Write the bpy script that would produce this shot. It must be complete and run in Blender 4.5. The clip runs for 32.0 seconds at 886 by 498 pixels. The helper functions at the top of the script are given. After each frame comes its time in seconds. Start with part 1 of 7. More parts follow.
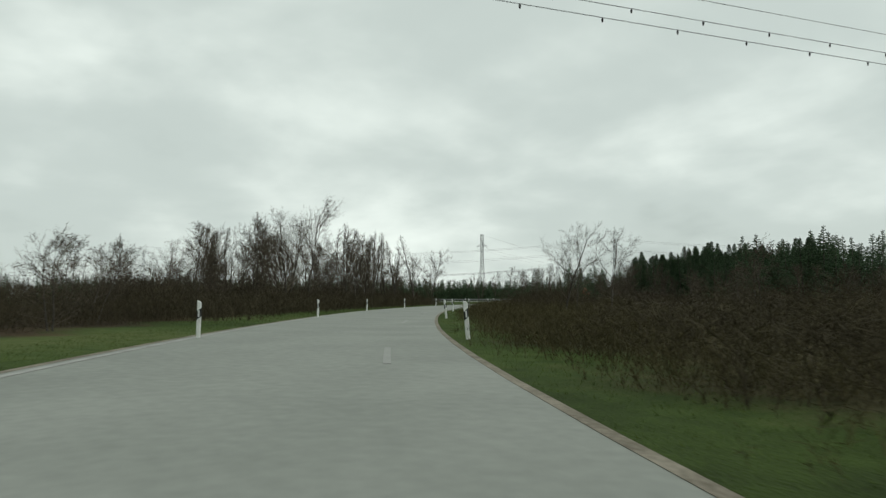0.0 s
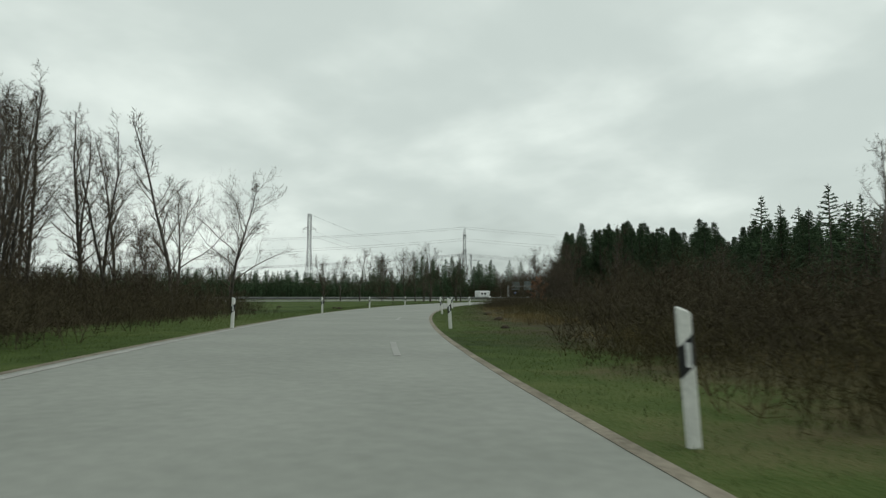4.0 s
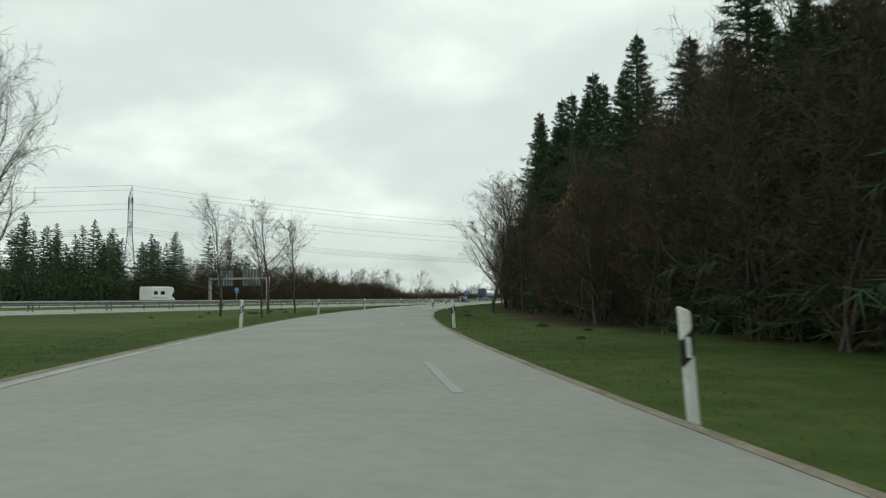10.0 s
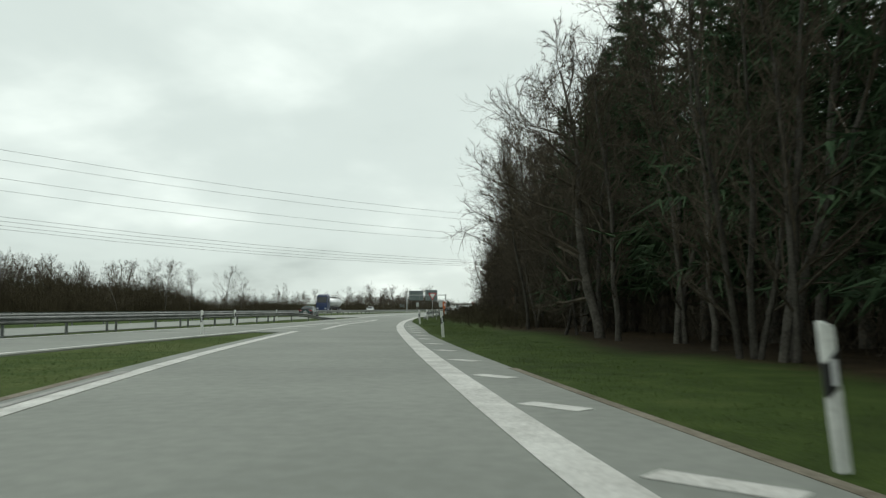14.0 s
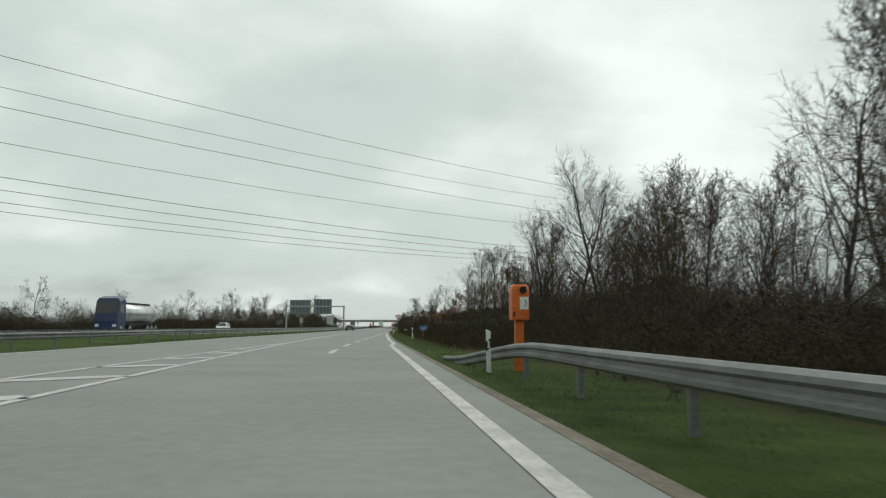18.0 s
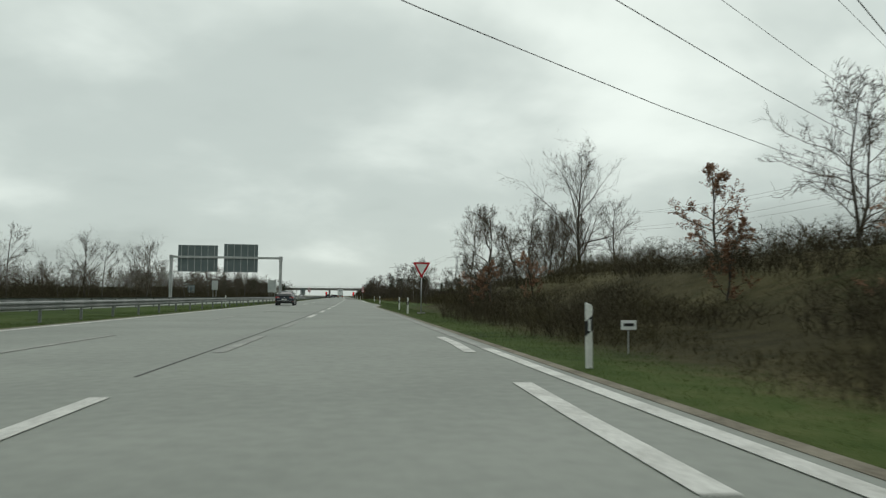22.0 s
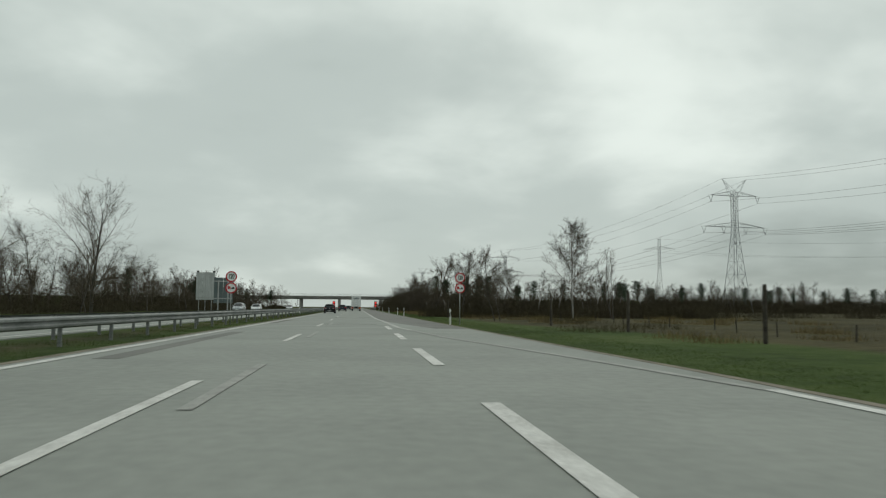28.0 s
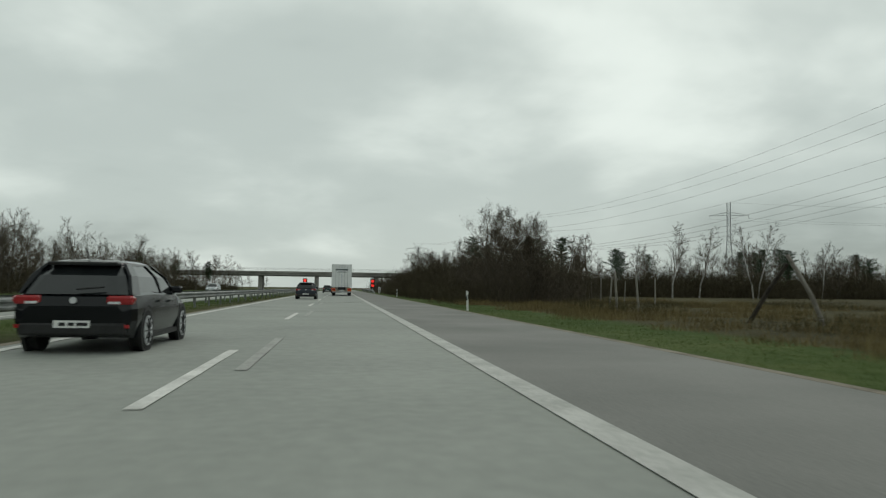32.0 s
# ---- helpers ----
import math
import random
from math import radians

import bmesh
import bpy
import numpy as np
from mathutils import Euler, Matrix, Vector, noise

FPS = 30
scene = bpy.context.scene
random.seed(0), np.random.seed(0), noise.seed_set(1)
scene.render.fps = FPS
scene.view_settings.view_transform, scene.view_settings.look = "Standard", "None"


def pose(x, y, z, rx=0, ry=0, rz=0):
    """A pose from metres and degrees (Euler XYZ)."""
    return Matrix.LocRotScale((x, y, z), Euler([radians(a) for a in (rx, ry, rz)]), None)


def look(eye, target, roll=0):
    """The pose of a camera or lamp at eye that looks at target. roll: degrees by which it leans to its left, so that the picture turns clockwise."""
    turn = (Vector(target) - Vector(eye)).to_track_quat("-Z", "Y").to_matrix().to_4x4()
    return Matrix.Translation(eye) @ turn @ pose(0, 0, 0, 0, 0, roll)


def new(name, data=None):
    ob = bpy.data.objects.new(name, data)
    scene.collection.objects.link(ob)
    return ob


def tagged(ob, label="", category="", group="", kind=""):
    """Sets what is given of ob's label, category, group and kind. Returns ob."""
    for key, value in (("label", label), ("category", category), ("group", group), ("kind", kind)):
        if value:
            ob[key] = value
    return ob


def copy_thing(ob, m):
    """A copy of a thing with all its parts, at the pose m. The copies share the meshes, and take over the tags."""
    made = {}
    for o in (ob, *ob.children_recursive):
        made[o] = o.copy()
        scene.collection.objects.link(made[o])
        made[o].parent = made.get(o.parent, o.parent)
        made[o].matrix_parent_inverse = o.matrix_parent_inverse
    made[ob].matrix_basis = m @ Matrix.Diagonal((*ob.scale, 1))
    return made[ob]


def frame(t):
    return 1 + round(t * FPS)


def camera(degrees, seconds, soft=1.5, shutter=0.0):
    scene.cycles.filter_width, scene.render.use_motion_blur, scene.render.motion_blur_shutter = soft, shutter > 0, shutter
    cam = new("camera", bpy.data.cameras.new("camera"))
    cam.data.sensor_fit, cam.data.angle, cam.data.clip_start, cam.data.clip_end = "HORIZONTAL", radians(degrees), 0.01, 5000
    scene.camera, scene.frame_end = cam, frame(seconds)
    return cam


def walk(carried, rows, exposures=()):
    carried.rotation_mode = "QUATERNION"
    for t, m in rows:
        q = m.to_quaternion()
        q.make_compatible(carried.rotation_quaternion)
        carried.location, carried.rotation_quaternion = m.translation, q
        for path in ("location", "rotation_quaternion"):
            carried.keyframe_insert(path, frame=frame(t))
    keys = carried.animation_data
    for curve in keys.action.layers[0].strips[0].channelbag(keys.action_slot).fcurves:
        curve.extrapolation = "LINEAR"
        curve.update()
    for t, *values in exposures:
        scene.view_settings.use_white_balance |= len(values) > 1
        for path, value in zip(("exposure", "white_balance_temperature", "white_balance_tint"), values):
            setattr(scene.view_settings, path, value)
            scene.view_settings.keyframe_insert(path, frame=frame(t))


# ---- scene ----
import itertools

# the drive: seconds, x, y, yaw, pitch, roll, from a slip road onto a motorway that runs along +y
EYE = 1.057
cam = camera(61.71, 32.0, soft=1.25, shutter=0.12)
PATH = [
    (0.0, 181.07, -453.06, 56.40, 3.78, 0.01),
    (0.5, 172.79, -448.80, 54.05, 3.47, -0.06),
    (1.0, 164.63, -444.25, 51.80, 3.47, 0.02),
    (1.5, 156.58, -439.38, 49.57, 3.69, -0.11),
    (2.0, 148.65, -434.20, 47.47, 3.70, -0.35),
    (2.5, 140.79, -428.77, 45.98, 3.58, -0.34),
    (3.0, 132.98, -423.14, 45.04, 3.67, -0.04),
    (3.5, 125.25, -417.29, 43.89, 3.66, -0.18),
    (4.0, 117.62, -411.18, 42.27, 3.62, -0.14),
    (4.5, 110.15, -404.78, 40.34, 3.55, -0.04),
    (5.0, 102.85, -398.10, 38.49, 3.69, -0.20),
    (5.5, 95.75, -391.16, 36.66, 3.67, -0.23),
    (6.0, 88.84, -383.96, 34.83, 3.48, -0.15),
    (6.5, 82.13, -376.53, 33.02, 3.04, 0.12),
    (7.0, 75.63, -368.86, 31.32, 2.97, 0.33),
    (7.5, 69.37, -360.95, 29.28, 3.00, 0.36),
    (8.0, 63.40, -352.78, 26.91, 3.27, 0.16),
    (8.5, 57.72, -344.36, 25.08, 3.13, -0.04),
    (9.0, 52.32, -335.68, 22.85, 2.89, 0.05),
    (9.5, 47.19, -326.76, 20.57, 2.86, -0.00),
    (10.0, 42.35, -317.61, 18.54, 3.75, 0.03),
    (10.5, 37.78, -308.23, 16.79, 4.51, 0.13),
    (11.0, 33.47, -298.65, 15.12, 4.65, 0.23),
    (11.5, 29.41, -288.88, 13.43, 4.81, 0.24),
    (12.0, 25.64, -278.91, 11.69, 5.02, -0.01),
    (12.5, 22.17, -268.75, 9.88, 5.12, -0.26),
    (13.0, 19.01, -258.38, 8.01, 4.99, 0.02),
    (13.5, 16.15, -247.81, 6.01, 5.01, 0.39),
    (14.0, 13.58, -237.05, 4.50, 4.60, -0.05),
    (14.5, 11.27, -226.14, 3.20, 4.43, -0.24),
    (15.0, 9.21, -215.08, 1.95, 4.44, -0.33),
    (15.5, 7.39, -203.89, 0.57, 4.61, -0.36),
    (16.0, 5.80, -192.58, -1.14, 4.64, -0.30),
    (16.5, 4.45, -181.16, -2.66, 4.49, -0.18),
    (17.0, 3.34, -169.65, -3.37, 5.65, -0.21),
    (17.5, 2.48, -158.05, -4.10, 5.96, -0.10),
    (18.0, 1.75, -146.36, -4.66, 5.96, -0.12),
    (18.5, 1.11, -134.58, -4.95, 5.71, -0.14),
    (19.0, 0.55, -122.73, -5.40, 5.27, -0.13),
    (19.5, 0.07, -110.79, -5.88, 4.77, -0.08),
    (20.0, -0.30, -98.78, -6.30, 4.34, -0.07),
    (20.5, -0.56, -86.69, -6.69, 4.17, -0.05),
    (21.0, -0.69, -74.52, -7.18, 3.90, -0.02),
    (21.5, -0.68, -62.28, -7.67, 3.78, -0.31),
    (22.0, -0.58, -49.96, -8.13, 3.67, -0.55),
    (22.5, -0.43, -37.57, -8.45, 3.65, -0.45),
    (23.0, -0.27, -25.11, -8.56, 3.58, -0.39),
    (23.5, -0.12, -12.58, -8.50, 3.50, -0.06),
    (24.0, 0.00, 0.00, -8.44, 3.52, -0.07),
    (24.5, 0.06, 12.65, -8.36, 3.50, -0.32),
    (25.0, 0.05, 25.37, -8.17, 3.40, -0.39),
    (25.5, -0.02, 38.16, -7.79, 3.33, -0.34),
    (26.0, -0.14, 50.98, -7.49, 3.72, -0.39),
    (26.5, -0.29, 63.85, -7.28, 3.96, -0.43),
    (27.0, -0.46, 76.75, -7.15, 4.17, -0.49),
    (27.5, -0.64, 89.69, -7.09, 4.45, -0.62),
    (28.0, -0.78, 102.66, -7.17, 4.52, -0.49),
    (28.5, -0.85, 115.69, -7.44, 4.50, -0.69),
    (29.0, -0.84, 128.76, -7.85, 4.36, -0.63),
    (29.5, -0.73, 141.89, -8.12, 4.26, -0.43),
    (30.0, -0.54, 155.08, -8.48, 3.98, -0.67),
    (30.5, -0.33, 168.36, -8.57, 3.80, -0.77),
    (31.0, -0.16, 181.72, -8.45, 3.56, -0.74),
    (31.5, -0.05, 195.13, -8.44, 3.22, -0.67),
    (32.0, -0.00, 208.60, -8.38, 3.08, -0.73),
]
walk(cam, [(t, pose(x, y, EYE, 90 + p, r, w)) for t, x, y, w, p, r in PATH],
     [(0, 0.0), (4, 0.02), (7, 0.15), (10, 0.25), (13.5, 0.27), (16, 0.2), (18, 0.02), (21, -0.08), (26, -0.12), (28, -0.22), (32, -0.2)])

# ---- world and light: a closed, bright overcast sky ----
world = bpy.data.worlds.new("overcast_sky")
scene.world = world
world.use_nodes = True
wt = world.node_tree
wt.nodes.clear()


def wnode(kind, **values):
    n = wt.nodes.new(kind)
    for k, v in values.items():
        n.inputs[k].default_value = v
    return n


sky = wt.nodes.new("ShaderNodeTexSky")
sky.sky_type = "NISHITA"
sky.sun_disc = False
sky.sun_elevation, sky.sun_rotation = radians(38), radians(20)
coord = wt.nodes.new("ShaderNodeTexCoord")
split = wt.nodes.new("ShaderNodeSeparateXYZ")
wt.links.new(coord.outputs["Generated"], split.inputs[0])
lift = wt.nodes.new("ShaderNodeMath")
lift.operation = "MAXIMUM"
lift.inputs[1].default_value = 0.0
wt.links.new(split.outputs["Z"], lift.inputs[0])
deep = wt.nodes.new("ShaderNodeMath")
deep.operation = "ADD"
deep.inputs[1].default_value = 0.30
wt.links.new(lift.outputs[0], deep.inputs[0])
flat = wt.nodes.new("ShaderNodeVectorMath")
flat.operation = "DIVIDE"
wt.links.new(coord.outputs["Generated"], flat.inputs[0])
comb = wt.nodes.new("ShaderNodeCombineXYZ")
for k in range(3):
    wt.links.new(deep.outputs[0], comb.inputs[k])
wt.links.new(comb.outputs[0], flat.inputs[1])
big = wnode("ShaderNodeTexNoise", Scale=0.62, Detail=4.0, Roughness=0.48, Distortion=0.3)
small = wnode("ShaderNodeTexNoise", Scale=1.7, Detail=5.0, Roughness=0.5, Distortion=0.15)
wt.links.new(flat.outputs[0], big.inputs["Vector"])
wt.links.new(flat.outputs[0], small.inputs["Vector"])
both = wt.nodes.new("ShaderNodeMix")
both.data_type = "FLOAT"
both.inputs[0].default_value = 0.36
wt.links.new(big.outputs["Fac"], both.inputs[2])
wt.links.new(small.outputs["Fac"], both.inputs[3])
tone = wt.nodes.new("ShaderNodeValToRGB")
wt.links.new(both.outputs[0], tone.inputs[0])
tone.color_ramp.elements[0].position, tone.color_ramp.elements[0].color = 0.34, (0.36, 0.42, 0.395, 1)
tone.color_ramp.elements[1].position, tone.color_ramp.elements[1].color = 0.66, (0.96, 1.05, 0.98, 1)
mid = tone.color_ramp.elements.new(0.49)
mid.color = (0.60, 0.68, 0.64, 1)
tone.color_ramp.interpolation = "EASE"
cloud_bg = wnode("ShaderNodeBackground", Strength=1.0)
wt.links.new(tone.outputs[0], cloud_bg.inputs["Color"])
sky_bg = wnode("ShaderNodeBackground", Strength=0.05)
wt.links.new(sky.outputs[0], sky_bg.inputs["Color"])
cover = wt.nodes.new("ShaderNodeMixShader")
cover.inputs[0].default_value = 0.94
wt.links.new(sky_bg.outputs[0], cover.inputs[1])
wt.links.new(cloud_bg.outputs[0], cover.inputs[2])
wout = wt.nodes.new("ShaderNodeOutputWorld")
wt.links.new(cover.outputs[0], wout.inputs["Surface"])

sun = new("sun", bpy.data.lights.new("sun", "SUN"))
sun.data.energy, sun.data.angle, sun.data.color = 0.6, radians(40), (1.0, 0.97, 0.93)
sun.matrix_world = look((60, 160, 180), (0, 0, 0))


# ---- materials ----
def material(name, dark, light, rough=0.8, scale=4.0, fine=40.0, bump=0.3, metal=0.0, spread=0.0, islands=False, height=0.02, spec=0.3):
    """A surface that varies at two scales between two colours, with fine relief."""
    m = bpy.data.materials.new(name)
    m.use_nodes = True
    t = m.node_tree
    b = t.nodes["Principled BSDF"]
    c = t.nodes.new("ShaderNodeTexCoord")
    n1 = t.nodes.new("ShaderNodeTexNoise")
    n1.inputs["Scale"].default_value, n1.inputs["Detail"].default_value = scale, 4
    n2 = t.nodes.new("ShaderNodeTexNoise")
    n2.inputs["Scale"].default_value, n2.inputs["Detail"].default_value = fine, 3
    for n in (n1, n2):
        t.links.new(c.outputs["Object"], n.inputs["Vector"])
    mx = t.nodes.new("ShaderNodeMix")
    mx.data_type = "FLOAT"
    mx.inputs[0].default_value = 0.45
    t.links.new(n1.outputs["Fac"], mx.inputs[2])
    t.links.new(n2.outputs["Fac"], mx.inputs[3])
    r = t.nodes.new("ShaderNodeValToRGB")
    r.color_ramp.elements[0].position, r.color_ramp.elements[0].color = 0.36, (*dark, 1)
    r.color_ramp.elements[1].position, r.color_ramp.elements[1].color = 0.64, (*light, 1)
    t.links.new(mx.outputs[0], r.inputs[0])
    out = r.outputs[0]
    if spread:
        if islands:
            rnd = t.nodes.new("ShaderNodeNewGeometry").outputs["Random Per Island"]
        else:
            rnd = t.nodes.new("ShaderNodeObjectInfo").outputs["Random"]
        k = t.nodes.new("ShaderNodeMapRange")
        k.inputs["To Min"].default_value, k.inputs["To Max"].default_value = 1 - spread, 1 + spread
        t.links.new(rnd, k.inputs["Value"])
        hsv = t.nodes.new("ShaderNodeHueSaturation")
        t.links.new(k.outputs[0], hsv.inputs["Value"])
        t.links.new(out, hsv.inputs["Color"])
        out = hsv.outputs[0]
    t.links.new(out, b.inputs["Base Color"])
    b.inputs["Roughness"].default_value, b.inputs["Metallic"].default_value = rough, metal
    b.inputs["Specular IOR Level"].default_value = spec
    if bump:
        bp = t.nodes.new("ShaderNodeBump")
        bp.inputs["Strength"].default_value, bp.inputs["Distance"].default_value = bump, height
        t.links.new(n2.outputs["Fac"], bp.inputs["Height"])
        t.links.new(bp.outputs[0], b.inputs["Normal"])
    return m


def ground_material():
    """Grass, dry heath and forest litter, shared out by the land cover and broken up by noise."""
    m = bpy.data.materials.new("meadow_and_heath")
    m.use_nodes = True
    t = m.node_tree
    b = t.nodes["Principled BSDF"]
    c = t.nodes.new("ShaderNodeTexCoord")

    def noise_of(scale, detail):
        n = t.nodes.new("ShaderNodeTexNoise")
        n.inputs["Scale"].default_value, n.inputs["Detail"].default_value = scale, detail
        t.links.new(c.outputs["Object"], n.inputs["Vector"])
        return n.outputs["Fac"]

    def ramp(value, *stops):
        r = t.nodes.new("ShaderNodeValToRGB")
        r.color_ramp.elements[0].position, r.color_ramp.elements[0].color = stops[0][0], (*stops[0][1], 1)
        r.color_ramp.elements[1].position, r.color_ramp.elements[1].color = stops[-1][0], (*stops[-1][1], 1)
        for p, col in stops[1:-1]:
            r.color_ramp.elements.new(p).color = (*col, 1)
        t.links.new(value, r.inputs[0])
        return r.outputs[0]

    def mix(fac, x, y, kind="RGBA"):
        n = t.nodes.new("ShaderNodeMix")
        n.data_type = kind
        a, d = (6, 7) if kind == "RGBA" else (2, 3)
        if isinstance(fac, float):
            n.inputs[0].default_value = fac
        else:
            t.links.new(fac, n.inputs[0])
        t.links.new(x, n.inputs[a])
        t.links.new(y, n.inputs[d])
        return n.outputs[2 if kind == "RGBA" else 0]

    wide, close, grain = noise_of(0.09, 5), noise_of(1.3, 5), noise_of(22.0, 3)
    fleck = mix(0.5, close, grain, "FLOAT")
    blend = mix(0.55, wide, fleck, "FLOAT")
    grass = ramp(blend, (0.36, (0.026, 0.040, 0.011)), (0.5, (0.057, 0.090, 0.020)), (0.64, (0.112, 0.132, 0.046)))
    heath = ramp(blend, (0.36, (0.032, 0.028, 0.014)), (0.5, (0.070, 0.062, 0.030)), (0.64, (0.125, 0.110, 0.052)))
    litter = ramp(blend, (0.36, (0.018, 0.013, 0.008)), (0.5, (0.046, 0.033, 0.019)), (0.64, (0.10, 0.066, 0.035)))
    at = t.nodes.new("ShaderNodeAttribute")
    at.attribute_name = "cover"
    sp = t.nodes.new("ShaderNodeSeparateXYZ")
    t.links.new(at.outputs["Vector"], sp.inputs[0])

    def ragged(x):
        add = t.nodes.new("ShaderNodeMath")
        add.operation = "MULTIPLY_ADD"
        add.inputs[1].default_value, add.inputs[2].default_value = 1.2, -0.6
        t.links.new(fleck, add.inputs[0])
        s = t.nodes.new("ShaderNodeMath")
        t.links.new(add.outputs[0], s.inputs[0])
        t.links.new(x, s.inputs[1])
        mr = t.nodes.new("ShaderNodeMapRange")
        mr.inputs["From Min"].default_value, mr.inputs["From Max"].default_value = 0.3, 0.7
        t.links.new(s.outputs[0], mr.inputs["Value"])
        return mr.outputs[0]

    colour = mix(ragged(sp.outputs["X"]), grass, heath)
    colour = mix(ragged(sp.outputs["Y"]), colour, litter)
    t.links.new(colour, b.inputs["Base Color"])
    b.inputs["Roughness"].default_value, b.inputs["Specular IOR Level"].default_value = 0.95, 0.1
    bp = t.nodes.new("ShaderNodeBump")
    bp.inputs["Strength"].default_value, bp.inputs["Distance"].default_value = 0.8, 0.12
    t.links.new(fleck, bp.inputs["Height"])
    t.links.new(bp.outputs[0], b.inputs["Normal"])
    return m


M_GROUND = ground_material()
M_ROAD = material("worn_grey_asphalt", (0.236, 0.248, 0.222), (0.305, 0.316, 0.285), 0.85, 0.35, 5, 0.06, height=0.01)
M_CONCRETE_ROAD = material("pale_motorway_surface", (0.254, 0.266, 0.240), (0.328, 0.340, 0.308), 0.82, 0.3, 5, 0.06, height=0.01)
M_SHOULDER = material("darker_hard_shoulder", (0.155, 0.154, 0.142), (0.245, 0.241, 0.222), 0.88, 0.3, 30, 0.2, height=0.01)
M_LINE = material("worn_white_road_paint", (0.46, 0.45, 0.42), (0.78, 0.77, 0.73), 0.7, 1.4, 16, 0.1)
M_PALELINE = material("half_worn_road_paint", (0.34, 0.34, 0.315), (0.56, 0.555, 0.52), 0.75, 1.4, 16, 0.1)
M_FAINT = material("nearly_worn_off_paint", (0.27, 0.27, 0.25), (0.42, 0.415, 0.39), 0.8, 1.4, 16, 0.1)
M_WEAR = material("polished_wheel_track", (0.275, 0.274, 0.258), (0.345, 0.342, 0.325), 0.7, 0.6, 20, 0.0)
M_SEAM = material("bitumen_joint", (0.05, 0.05, 0.048), (0.11, 0.11, 0.10), 0.7, 3, 20, 0.1)
M_DIRT = material("sandy_road_edge", (0.13, 0.11, 0.08), (0.30, 0.265, 0.21), 0.95, 1.2, 14, 0.4)
M_PALETRACK = material("pale_gravel_track", (0.30, 0.29, 0.26), (0.46, 0.44, 0.40), 0.95, 0.8, 14, 0.3)
M_SOIL = material("molehill_soil", (0.025, 0.018, 0.012), (0.06, 0.045, 0.03), 1.0, 3, 20, 0.8)
M_WHITE = material("white_plastic", (0.62, 0.62, 0.59), (0.82, 0.82, 0.79), 0.45, 3, 30, 0.05)
M_BLACK = material("black_plastic", (0.012, 0.012, 0.012), (0.03, 0.03, 0.03), 0.5, 3, 30, 0.05)
M_REFLECT = material("white_reflector", (0.5, 0.5, 0.5), (0.75, 0.75, 0.75), 0.25, 30, 90, 0.1)
M_GALV = material("galvanised_steel", (0.30, 0.31, 0.31), (0.52, 0.53, 0.52), 0.5, 1.2, 22, 0.08, metal=0.55)
M_RAIL = material("dull_weathered_zinc", (0.13, 0.14, 0.135), (0.27, 0.28, 0.27), 0.6, 0.9, 18, 0.12, metal=0.35)
M_LATTICE = material("weathered_lattice_steel", (0.14, 0.15, 0.15), (0.25, 0.26, 0.26), 0.6, 1.2, 12, 0.0, metal=0.3)
M_CABLE = material("aluminium_cable", (0.10, 0.10, 0.105), (0.17, 0.17, 0.175), 0.5, 1, 6, 0.0, metal=0.3)
M_PANEL = material("grey_green_sign_back", (0.10, 0.13, 0.13), (0.17, 0.20, 0.20), 0.5, 0.6, 12, 0.05, metal=0.2)
M_BOARD = material("bare_aluminium_sheet", (0.42, 0.44, 0.44), (0.60, 0.62, 0.61), 0.45, 0.8, 12, 0.05, metal=0.4)
M_RED = material("red_sign_foil", (0.42, 0.012, 0.02), (0.55, 0.02, 0.03), 0.4, 4, 30, 0.0)
M_SIGNWHITE = material("white_sign_foil", (0.72, 0.73, 0.72), (0.84, 0.85, 0.84), 0.4, 3, 30, 0.0)
M_BLUE = material("blue_sign_foil", (0.012, 0.10, 0.42), (0.02, 0.14, 0.52), 0.4, 3, 30, 0.0)
M_INK = material("black_sign_foil", (0.012, 0.012, 0.012), (0.025, 0.025, 0.025), 0.5, 3, 30, 0.0)
M_ORANGE = material("faded_orange_plastic", (0.55, 0.11, 0.02), (0.72, 0.19, 0.05), 0.45, 3, 24, 0.05)
M_CONCRETE = material("weathered_concrete", (0.20, 0.195, 0.18), (0.34, 0.33, 0.305), 0.9, 0.5, 9, 0.25)
M_BARK = material("grey_brown_bark", (0.040, 0.035, 0.029), (0.120, 0.108, 0.090), 0.95, 2.5, 18, 0.5, spread=0.25)
M_BIRCH = material("pale_birch_bark", (0.10, 0.09, 0.08), (0.46, 0.44, 0.40), 0.9, 3.0, 9, 0.3, spread=0.15)
M_TWIG = material("bare_brown_twigs", (0.050, 0.042, 0.032), (0.130, 0.108, 0.080), 0.95, 1.0, 8, 0.0, spread=0.25, islands=True, spec=0.1)
M_THICKET = material("brown_thicket_twigs", (0.036, 0.030, 0.019), (0.092, 0.078, 0.048), 0.95, 0.6, 5, 0.0, spread=0.22, islands=True, spec=0.1)
M_BRAMBLE = material("olive_brown_bramble", (0.040, 0.036, 0.017), (0.100, 0.085, 0.042), 0.95, 0.6, 5, 0.0, spread=0.22, islands=True, spec=0.1)
M_NEEDLE = material("dark_spruce_needles", (0.030, 0.055, 0.028), (0.080, 0.126, 0.062), 0.85, 1.0, 6, 0.0, spread=0.35, islands=True, spec=0.2)
M_PINE = material("grey_green_pine_needles", (0.020, 0.036, 0.018), (0.052, 0.078, 0.042), 0.85, 1.0, 6, 0.0, spread=0.35, islands=True, spec=0.2)
M_LEAF = material("dry_copper_beech_leaves", (0.15, 0.075, 0.042), (0.34, 0.185, 0.115), 0.8, 1.0, 6, 0.0, spread=0.4, islands=True, spec=0.2)
